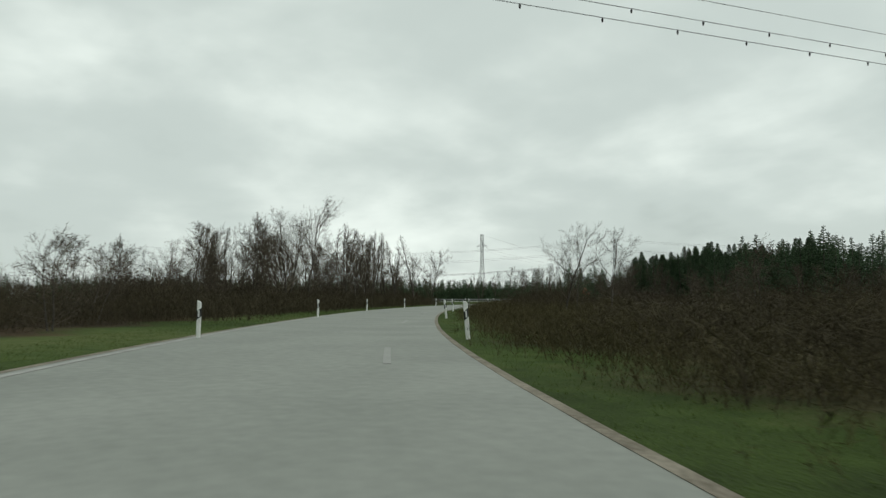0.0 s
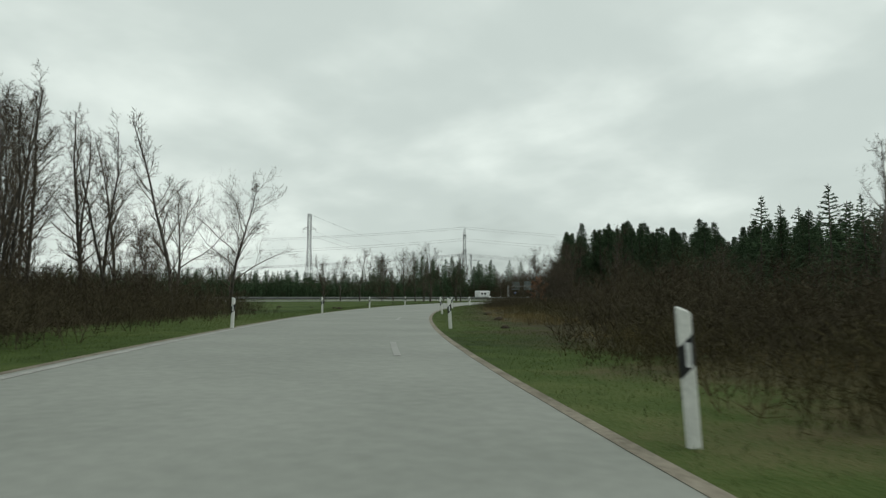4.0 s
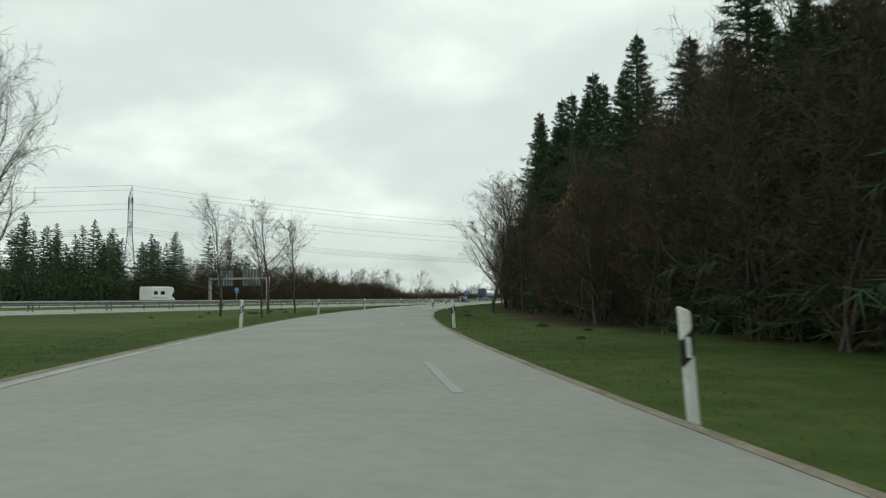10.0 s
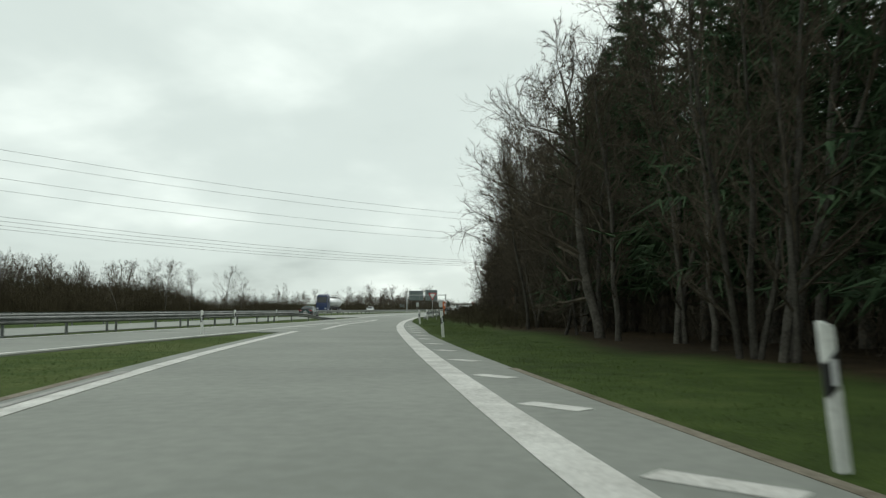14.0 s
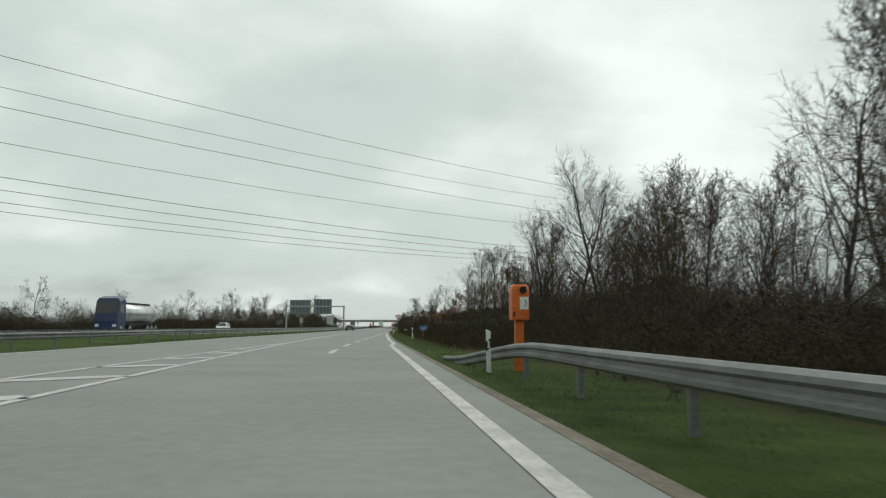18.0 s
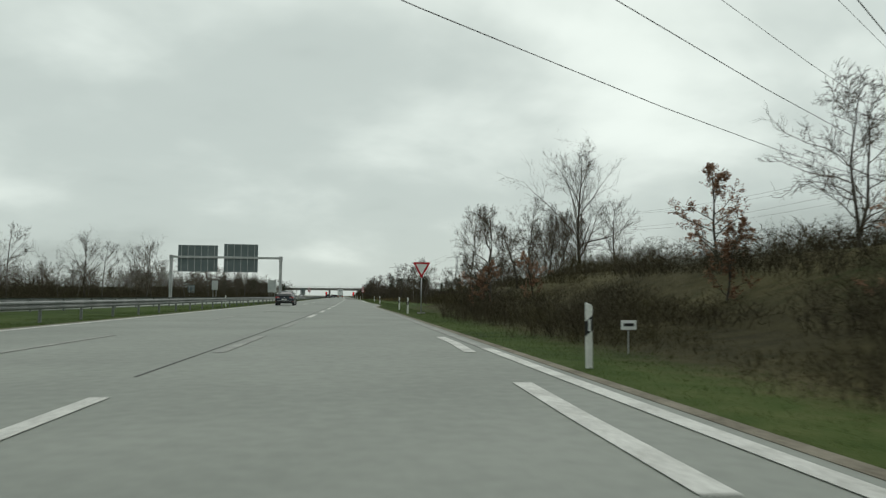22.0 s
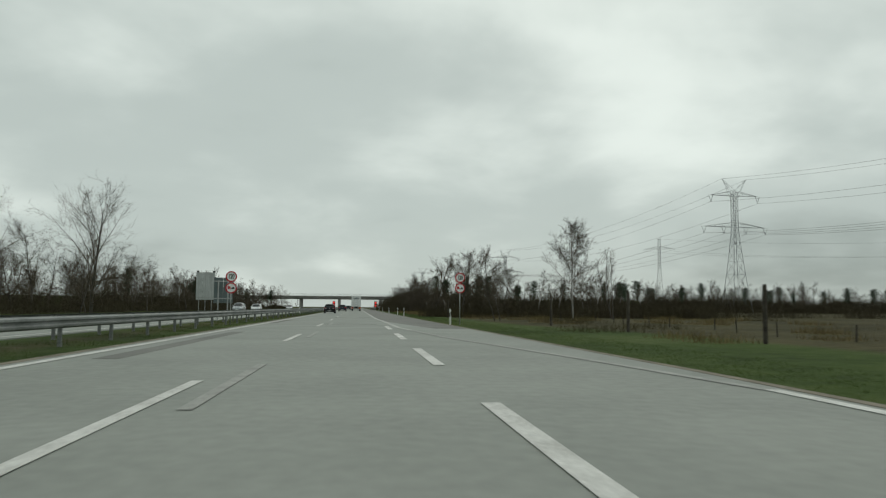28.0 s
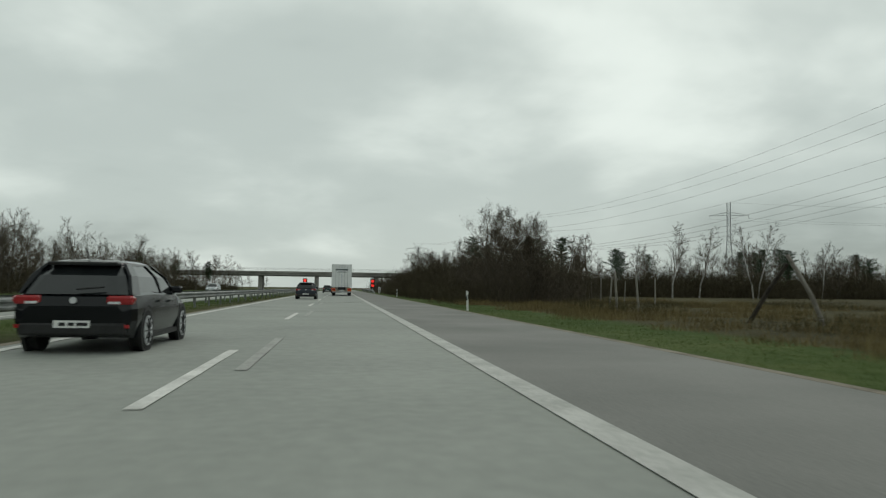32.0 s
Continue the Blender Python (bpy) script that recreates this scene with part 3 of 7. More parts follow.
paint([main(y, left_edge(y) + 0.1) for y in span(-120, 500, 8)], 0.22, M_DIRT, z=0.007, parent=motor_marks, name="sandy_edge")
paint([(right_edge(y) - 0.35 - (0.35 if y < -100 else 0), y) for y in span(-150, -35, 5)], 0.22, z=0.012, parent=motor_marks, name="edge_line")
paint([(right_edge(y) - 0.35, y) for y in span(-35, 60, 5)], 0.2, M_FAINT, z=0.012, parent=motor_marks, name="worn_edge_line")
paint([(right_edge(y) - 0.35, y) for y in span(60, 112, 5)], 0.2, z=0.012, parent=motor_marks, name="edge_line")
paint([(right_edge(y) + 0.02, y) for y in span(-150, 420, 5)], 0.2, M_DIRT, z=0.007, parent=motor_marks, name="sandy_edge")
paint([(2.05, 137), (1.75, 141), (1.75, 155), (1.6, 170), main(187.95, 0.0)], 0.24, M_PALELINE, z=0.012, parent=motor_marks, name="taper_line")
paint([(4.75, 112), (4.1, 118), (2.6, 129), (2.08, 136.9)], 0.2, M_FAINT, z=0.012, parent=motor_marks, name="worn_taper_line")
paint([main(y, 0.0) for y in span(188, 900, 8)], 0.3, M_PALELINE, z=0.012, parent=motor_marks, name="edge_line")
for off in (-0.6, -4.4, -10.8):
    paint([main(y, opposite(y) + off) for y in span(-400, 900, 13)], 0.15, M_LINE if off != -4.4 else M_FAINT, z=0.012, parent=motor_marks, name="edge_line")
for y, w in ((-3, 3.1), (36, 2.6), (44, 3.4), (104, 3.5), (148, 3.2), (176, 3.4), (262, 3.3)):
    paint([main(y, -0.4), main(y + 0.25, -0.4 - w)], 0.09, M_SEAM, z=0.006, parent=motor_marks, name="cross_joint")
for x0, y, ln, w in ((-2.2, 96, 2.4, 1.9), (-5.9, 150, 12, 1.1), (-5.5, 118, 16, 0.5)):
    paint([(x0, y), (x0 + 0.015 * ln, y + ln)], w, M_SHOULDER, z=0.0055, parent=motor_marks, name="repair_patch")
# field track beyond the slip road
TRACK = [(70.0, -341.0), (74.0, -333.0), (78.0, -319.0), (82.5, -301.0), (89.0, -272.0)]
strip("farm_track", [(x - 1.6, y + 0.7) for x, y in TRACK], [(x + 1.6, y - 0.7) for x, y in TRACK], M_PALETRACK, 0.012,
      "narrow pale gravel track beside the wood", category="track")


# ---- delineator posts ----
def delineator():
    """A white hollow plastic post with a slanted top, a slanted black band and a reflector in it."""
    post = thing("delineator_post", "white plastic delineator post with slanted black band", "road post", "delineator posts along the road")

    def section(z, slant=0.0, grow=0.0):
        w, d = 0.060 + grow, 0.050 + grow
        shape = [(-w, -d * 0.55), (-w * 0.6, -d), (w * 0.6, -d), (w, -d * 0.55), (w * 0.55, d * 0.7), (w * 0.25, d), (-w * 0.25, d), (-w * 0.55, d * 0.7)]
        return [(x, y, z + slant * x) for x, y in shape]
    g = Geo()
    g.rings([section(-0.15), section(0.02), section(0.93, 0.0), section(0.985, -0.45), section(1.0, -0.5, -0.012)])
    part("body", g, M_WHITE, post)
    g = Geo()
    g.rings([section(0.545, 0.85, 0.004), section(0.775, 0.85, 0.004)])
    part("band", g, M_BLACK, post, "slanted black band")
    g = Geo()
    g.box(-0.022, -0.066, 0.575, 0.022, -0.052, 0.755)
    part("reflector", g, M_REFLECT, post, "upright white reflector")
    return post


POST = delineator()
post_spots = []
for s in (-0.3, 20.3, 41.0, 60.5, 80.0, 100.8, 122.0, 142.5, 162.0, 183.5, 203.0, 224.3, 245.2, 267.0):
    post_spots.append((*ramp(s, -4.7 if s < 70 else -4.4), heading(s), 1.0))
for s in (-0.5, 19.8, 40.2, 62.0, 81.4, 101.1, 121.5, 141.8, 162.1, 182.1, 203.3, 224.3, 245.3, 266.4, 287.6, 311.5, 336.0):
    post_spots.append((*ramp(s, ramp_right(s) + (0.5 if s < 130 else 0.05 if 244 < s < 247 else 0.15 if 203 < s < 204 or s > 330 else 0.35)), heading(s), -4.5))
for x, y in ((7.9, -231.3), (1.2, -207.0), (-2.9, -192.0), (-6.4, -172), (6.35, -164.6), (4.3, -128.6), (4.43, -80.3), (3.34, -38.7), (3.9, -2.8), (4.38, 9.4), (5.5, 56.0),
             (6.9, 100.0), (5.7, 150.4), (6.1, 197.0), (6.5, 215.7), (6.8, 246.1), (8.2, 305.5), (8.9, 356), (9.4, 406), (-10.6, 20), (-9.4, 120), (-8.4, 220)):
    post_spots.append((x, y, 0.0, -1.5))
for i, (x, y, a, lean) in enumerate(post_spots):
    m = Matrix.Translation((x, y, -0.03)) @ Matrix.Rotation(a, 4, "Z") @ Matrix.Rotation(radians(lean + random.uniform(-1.5, 1.5)), 4, "Y") @ Matrix.Rotation(radians(random.uniform(-2, 2)), 4, "X")
    if i:
        copy_thing(POST, m)
    else:
        POST.matrix_basis = m


# ---- guard rails ----
BEAM = [(0.0, 0.155), (0.02, 0.15), (0.075, 0.11), (0.08, 0.06), (0.025, 0.02), (0.025, -0.02), (0.08, -0.06), (0.075, -0.11), (0.02, -0.15), (0.0, -0.155)]
rail_post_mesh = Geo().box(-0.05, -0.03, -0.2, 0.05, 0.03, 0.72).box(-0.07, -0.05, 0.50, 0.07, 0.05, 0.66).mesh("rail_post", M_RAIL)


def guard_rail(rows, label, side=1, dip_start=False, dip_end=False, gap=4.0):
    """A folded steel beam on posts; side 1 turns its waves to the right of its run. A dipped end sinks into the ground."""
    rail = thing("guard_rail", label, "guard rail", "guard rails")
    g = Geo()
    rings = []
    run = [0.0]
    for a, b in zip(rows, rows[1:]):
        run.append(run[-1] + math.hypot(b[0] - a[0], b[1] - a[1]))
    heights = []
    for i, p in enumerate(rows):
        a, b = rows[max(i - 1, 0)], rows[min(i + 1, len(rows) - 1)]
        d = math.hypot(b[0] - a[0], b[1] - a[1])
        nx, ny = (b[1] - a[1]) / d * side, -(b[0] - a[0]) / d * side
        h = 0.60
        if dip_start:
            h -= 0.66 * (1 - smooth_step(0, 11, run[i]))
        if dip_end:
            h -= 0.66 * (1 - smooth_step(0, 11, run[-1] - run[i]))
        heights.append(h)
        ring = [(p[0] + nx * (o + 0.06), p[1] + ny * (o + 0.06), h + z) for o, z in BEAM]
        ring += [(p[0] + nx * (o + 0.052), p[1] + ny * (o + 0.052), h + z) for o, z in reversed(BEAM)]
        rings.append(ring)
    g.rings(rings)
    part("beam", g, M_RAIL, rail)
    s = 1.0
    while s < run[-1] - 0.5:
        x = float(np.interp(s, run, [p[0] for p in rows]))
        y = float(np.interp(s, run, [p[1] for p in rows]))
        h = float(np.interp(s, run, heights))
        post = part("rail_post", rail_post_mesh, None, rail)
        post.location = (x, y, h - 0.60)
        s += gap
    return rail


def rail_x(y):
    return float(np.interp(y, [-420, -218, -178, -171, -164], [-2.2, -4.75, -4.5, -3.8, -2.9]))


guard_rail([(rail_x(y), y) for y in span(-420, -164, 4)], "galvanised guard rail between slip road and motorway, end sunk in grass", 1, dip_end=True)
guard_rail([(rail_x(y) - 0.45, y) for y in span(-420, -178, 6)], "rear beam of a galvanised double guard rail", -1, gap=8.0)
guard_rail([(float(np.interp(y, [-160, -148, -130, -121.5], [5.6, 5.05, 4.7, 3.9])), y) for y in span(-160, -121.5, 1.5)],
           "galvanised guard rail on the grass verge, both ends sunk", -1, True, True)


guard_rail([(right_edge(y) + 0.75, y) for y in span(352, 445, 3)], "galvanised guard rail before the bridge, end sunk in grass", -1, True)
for y0, y1 in ((-420, -130), (-130, -10), (-10, 110), (110, 230), (230, 430)):
    guard_rail([main(y, left_edge(y) - 1.35) for y in span(y0, y1, 6)], "galvanised guard rail along the grassy median", 1)
    guard_rail([main(y, opposite(y) + 1.3) for y in span(y0, y1, 6)], "galvanised guard rail facing the opposite carriageway", -1)


# ---- signs ----
def text_mesh(body, size, mat, bold=0.0, depth=0.003):
    c = bpy.data.curves.new("letters", "FONT")
    c.body, c.size, c.align_x, c.align_y, c.extrude = body, size, "CENTER", "CENTER", depth
    c.offset = bold
    ob = bpy.data.objects.new("letters", c)
    scene.collection.objects.link(ob)
    bpy.context.view_layer.update()
    m = bpy.data.meshes.new_from_object(ob.evaluated_get(bpy.context.evaluated_depsgraph_get()))
    bpy.data.objects.remove(ob)
    m.transform(Matrix.Rotation(radians(90), 4, "X"))
    m.materials.clear()
    m.materials.append(mat)
    return m


def pole(g, height, r=0.03, y=0.03):
    g.tube([(0, y, -0.3), (0, y, height)], r, 10)
    return g


def triangle(w, h, y0, y1, z_top, corner=0.05):
    """A triangular plate on its tip, with cut corners."""
    c = corner
    out = [(-w / 2 + c, z_top), (w / 2 - c, z_top), (w / 2 - c * 0.3, z_top - c), (c * 0.5, z_top - h), (-c * 0.5, z_top - h), (-w / 2 + c * 0.3, z_top - c)]
    return [[(x, y, z) for x, z in out] for y in (y0, y1)]


def yield_sign(x, y, top, w, label, turn):
    s = thing("yield_sign", label, "traffic sign", "yield signs", at=pose(x, y, 0, 0, 0, turn))
    part("pole", pole(Geo(), top - 0.05, 0.038), M_GALV, s, smooth=True)
    h = w * 0.88
    part("border", Geo().rings(triangle(w, h, -0.012, -0.004, top)), M_RED, s, "broad red border")
    part("field", Geo().rings(triangle(w * 0.66, h * 0.66, -0.018, -0.0125, top - h * 0.115, 0.03)), M_SIGNWHITE, s, "white inner field")
    part("back_plate", Geo().rings(triangle(w * 0.99, h * 0.99, -0.004, 0.004, top - 0.005)), M_BOARD, s)
    part("cap", Geo().box(-0.05, 0.0, top - 0.03, 0.05, 0.07, top + 0.03, 0.01), M_GALV, s)
    part("base_plate", Geo().box(-0.22, -0.19, -0.05, 0.22, 0.25, 0.06, 0.02), M_CONCRETE, s, "concrete foot")
    return s


yield_sign(5.0, -144.8, 3.02, 1.02, "red and white yield triangle on a pole behind a rail", 3)
yield_sign(4.72, -3.1, 3.22, 1.12, "red and white yield triangle on a steel pole in the verge", 5)


def arrow_sign(x, y, z, r, turn, label):
    s = thing("arrow_sign", label, "traffic sign", at=pose(x, y, 0, 0, 0, turn))
    part("pole", pole(Geo(), z + r, 0.03), M_GALV, s, smooth=True)
    part("rim", Geo().disc((0, 0, z), r, -0.006, 0.002, 32), M_SIGNWHITE, s, "thin white rim")
    part("disc", Geo().disc((0, 0, z), r * 0.94, -0.012, -0.0065, 32), M_BLUE, s, "blue disc")
    g = Geo()
    pts = [(-0.30, -0.55), (-0.08, -0.55), (-0.08, -0.1), (0.0, 0.08), (0.2, 0.12), (0.2, -0.08), (0.62, 0.24), (0.2, 0.56), (0.2, 0.36), (-0.1, 0.30), (-0.30, 0.0)]
    g.rings([[(p * r, d, z + q * r) for p, q in pts] for d in (-0.016, -0.0125)])
    part("arrow", g, M_SIGNWHITE, s, "white arrow bent to the right")
    return s


arrow_sign(16.6, -231.8, 1.62, 0.30, 8, "round blue sign with a white right-turn arrow on a pole")
s = arrow_sign(-11.5, -238.0, 2.0, 0.30, 8, "round blue arrow sign beyond the guard rail")


def limit_sign(x, y, top, label, turn):
    s = thing("speed_limit_sign", label, "traffic sign", "speed limit signs", at=pose(x, y, 0, 0, 0, turn))
    part("pole", pole(Geo(), top, 0.035), M_GALV, s, smooth=True)
    r = 0.33
    z1, z2 = top - r, top - 3.05 * r
    for z in (z1, z2):
        ring = part("ring", Geo().disc((0, 0, z), r, -0.008, 0.0, 32), M_RED, s, "red ring")
        part("field", Geo().disc((0, 0, z), r * 0.77, -0.014, -0.0085, 32), M_SIGNWHITE, ring, "white field")
    t = part("number", text_mesh("120", 0.31, M_INK, 0.010), None, s, "black number 120")
    t.location = (0, -0.018, z1)
    t.scale = (0.76, 1.0, 1.2)
    lorry_sign = Geo().box(-0.20, -0.018, z2 - 0.055, -0.075, -0.0145, z2 + 0.11).box(-0.07, -0.018, z2 - 0.055, -0.02, -0.0145, z2 + 0.04)
    lorry_sign.disc((-0.16, 0, z2 - 0.06), 0.026, -0.019, -0.0145, 12).disc((-0.05, 0, z2 - 0.06), 0.026, -0.019, -0.0145, 12)
    part("lorry_symbol", lorry_sign, M_RED, s, "red lorry symbol")
    car_sign = Geo().box(0.02, -0.018, z2 - 0.05, 0.21, -0.0145, z2 + 0.0).box(0.06, -0.018, z2 + 0.0, 0.17, -0.0145, z2 + 0.05)
    car_sign.disc((0.06, 0, z2 - 0.055), 0.026, -0.019, -0.0145, 12).disc((0.17, 0, z2 - 0.055), 0.026, -0.019, -0.0145, 12)
    part("car_symbol", car_sign, M_INK, s, "black car symbol")
    return s


limit_sign(6.3, 150.2, 3.32, "120 speed limit above a no-overtaking sign beside the shoulder", 5)
limit_sign(-7.78, 148.0, 3.12, "120 speed limit above a no-overtaking sign in the median", 5)


def kilometre_sign():
    s = thing("kilometre_sign", "small blue kilometre sign reading 63.5 on a post", "road sign", at=pose(5.45, -79.2, 0, 0, 0, 6))
    part("pole", pole(Geo(), 1.0, 0.025), M_GALV, s, smooth=True)
    part("rim", Geo().box(-0.34, -0.006, 0.74, 0.34, 0.004, 1.09), M_SIGNWHITE, s, "thin white rim")
    part("plate", Geo().box(-0.325, -0.012, 0.755, 0.325, -0.0065, 1.075), M_BLUE, s, "blue plate")
    t = part("number", text_mesh("63,5", 0.29, M_SIGNWHITE), None, s, "white number")
    t.location = (0, -0.015, 0.915)


kilometre_sign()


def small_board(x, y, label):
    s = thing("marker_board", label, "road sign", "small marker boards", at=pose(x, y, 0, 0, 0, 6))
    part("stake", Geo().tube([(0, 0.015, -0.2), (0, 0.015, 0.62)], 0.016, 8), M_GALV, s)
    part("plate", Geo().box(-0.17, -0.012, 0.43, 0.17, 0.0, 0.62, 0.008), M_SIGNWHITE, s, "white plate")
    part("writing", Geo().box(-0.11, -0.016, 0.50, 0.11, -0.0125, 0.56), M_INK, s, "unreadable dark writing")


small_board(7.3, -165.1, "small white marker board on a thin stake in the grass")
small_board(5.2, -35.75, "small white marker board on a thin stake beside a verge post")


def call_box():
    s = thing("emergency_call_box", "faded orange emergency telephone pillar behind the guard rail", "emergency phone", at=pose(5.15, -128.0, 0, 0, 0, 4))
    part("column", Geo().box(-0.11, -0.07, -0.2, 0.11, 0.09, 1.26, 0.02), M_ORANGE, s)
    part("housing", Geo().rings([[(x * k, y * k + 0.0, z) for x, y in ((-0.22, -0.15), (-0.17, -0.2), (0.17, -0.2), (0.22, -0.15), (0.22, 0.14), (0.17, 0.18), (-0.17, 0.18), (-0.22, 0.14))]
                                 for z, k in ((1.22, 0.95), (1.26, 1.0), (1.98, 1.0), (2.06, 0.9), (2.10, 0.7))]), M_ORANGE, s, "rounded orange housing")
    part("speaker_hood", Geo().disc((0.05, -0.2, 1.96), 0.09, -0.03, 0.02, 20), M_BLACK, s, "round dark opening")
    label = part("label_plate", Geo().box(-0.03, -0.212, 1.48, 0.19, -0.203, 1.79), M_SIGNWHITE, s, "pale plate with a receiver symbol")
    g = Geo()
    arc = [(0.075 + 0.055 * math.cos(a), -0.216, 1.635 + 0.075 * math.sin(a)) for a in [radians(d) for d in range(-75, 80, 15)]]
    g.tube(arc, [0.016 if i in (0, 1, 9, 10) else 0.009 for i in range(len(arc))], 6)
    part("receiver_symbol", g, M_INK, label)
    part("hinge", Geo().box(-0.2, -0.206, 1.30, -0.15, -0.2, 1.42), M_INK, s)


call_box()


# ---- sign gantries and boards seen from behind ----
def sign_back(x0, x1, z0, z1, parent, ribs):
    p = part("sign_panel", Geo().box(x0, 0.10, z0, x1, 0.16, z1, 0.01), M_PANEL, parent, "grey-green back of a sign panel")
    for i in range(ribs):
        x = x0 + (x1 - x0) * (i + 0.5) / ribs
        part("rib", Geo().box(x - 0.035, 0.03, z0 + 0.05, x + 0.035, 0.10, z1 - 0.05), M_GALV, p)
    for z in (z0 + 0.02, (z0 + z1) / 2, z1 - 0.06):
        part("rail", Geo().box(x0 + 0.02, 0.06, z, x1 - 0.02, 0.10, z + 0.05), M_PANEL, p)


def gantry(x0, x1, y, beam_z, panels, label, turn=0.0, thick=0.42):
    mid = (x0 + x1) / 2
    gt = thing("sign_gantry", label, "sign gantry", "sign gantries", at=pose(mid, y, 0, 0, 0, turn))
    x0, x1 = x0 - mid, x1 - mid
    panels = [(a - mid, b - mid, c, d, n) for a, b, c, d, n in panels]
    for x in (x0, x1):
        leg = part("column", Geo().box(x - thick / 2, -0.2, -0.3, x + thick / 2, 0.2, beam_z + 0.15, 0.03), M_GALV, gt)
        part("collar", Geo().box(x - thick * 0.62, -0.26, beam_z - 0.55, x + thick * 0.62, 0.26, beam_z + 0.22, 0.03), M_GALV, leg)
        part("foot", Geo().box(x - 0.45, -0.45, -0.3, x + 0.45, 0.45, 0.1, 0.03), M_CONCRETE, leg, "concrete foot")
    part("beam", Geo().box(x0 - 0.2, -0.2, beam_z - 0.22, x1 + 0.2, 0.03, beam_z + 0.12, 0.03), M_GALV, gt)
    for a, b, z0, z1, ribs in panels:
        sign_back(a, b, z0, z1, gt, ribs)


gantry(-24.9, -9.05, 64.2, 6.62, [(-24.0, -18.3, 4.4, 8.35, 6), (-17.4, -12.45, 4.4, 8.6, 5)], "galvanised gantry with the backs of two sign panels")
gantry(-42.6, -28.4, -202.0, 4.55, [(-40.9, -36.9, 3.2, 6.0, 6), (-34.6, -30.1, 3.2, 6.2, 6)], "galvanised gantry with sign panels across the far carriageway", turn=-11, thick=0.5)


def board_back(x, y, w, z0, z1, label, lamps=False, mat=M_BOARD):
    b = thing("road_board", label, "road sign", "boards facing the other way", at=pose(x, y, 0))
    n = 3 if w > 2.5 else 2
    for i in range(n):
        px = -w / 2 + w * (i + 0.5) / n
        part("leg", Geo().tube([(px, -0.06, -0.3), (px, -0.06, z1 - 0.2)], 0.05, 8), M_GALV, b)
    for i in range(n):
        part("sheet", Geo().box(-w / 2 + w * i / n + 0.012, 0.0, z0, -w / 2 + w * (i + 1) / n - 0.012, 0.05, z1), mat, b, "flat metal sheet")
    for z in (z0 + 0.3, z1 - 0.3):
        part("stiffener", Geo().box(-w / 2 + 0.03, -0.03, z, w / 2 - 0.03, 0.0, z + 0.07), M_GALV, b)
    if lamps:
        for px in (-w * 0.42, w * 0.42):
            part("lamp", Geo().box(px - 0.15, -0.1, z1, px + 0.15, 0.3, z1 + 0.28, 0.04), M_BLACK, b, "dark lamp housing")


board_back(-24.1, 227.5, 3.0, 2.0, 6.45, "tall bare metal back of a road board on legs", True)
board_back(-9.9, 158.2, 1.36, 1.25, 3.1, "grey-green back of a road board on one post", mat=M_PANEL)
board_back(-38, 150, 1.7, 1.5, 3.4, "grey back of a small road board", mat=M_PANEL)
board_back(-25.5, 108, 1.2, 2.0, 3.9, "small grey back of a road board")
board_back(-41, 165, 1.6, 1.4, 3.6, "grey back of a low road board", mat=M_PANEL)


def red_signal(x, y, label):
    s = thing("warning_signal", label, "traffic signal", "red warning signals", at=pose(x, y, 0))
    part("mast", Geo().box(-0.06, 0.08, -0.2, 0.06, 0.2, 1.5), M_GALV, s)
    part("housing", Geo().box(-0.5, -0.1, 1.1, 0.5, 0.1, 3.1, 0.05), M_INK, s, "dark housing")
    for z in (1.6, 2.6):
        part("lamp", Geo().disc((0, 0, z), 0.32, -0.16, -0.1, 24), M_SIGNALRED, s, "lit red lamp")


red_signal(8.75, 378, "lit double red signal in a dark housing beside the shoulder")
red_signal(-6.6, 384, "lit double red signal in a dark housing in the median")


def roadside_cabinet(x, y):
    c = thing("roadside_cabinet", "small white cabinet on the verge before the bridge", "cabinet", at=pose(x, y, -0.05))
    body = part("body", Geo().box(-0.3, -0.2, 0.08, 0.3, 0.2, 1.25, 0.02), M_SIGNWHITE, c)
    part("door", Geo().box(-0.26, -0.215, 0.16, 0.26, -0.2005, 1.18, 0.004), M_SIGNWHITE, body)
    part("lid", Geo().box(-0.34, -0.24, 1.252, 0.34, 0.24, 1.32, 0.02), M_SIGNWHITE, c)
    part("plinth", Geo().box(-0.28, -0.18, -0.2, 0.28, 0.18, 0.078), M_CONCRETE, c)


roadside_cabinet(10.0, 372.5)


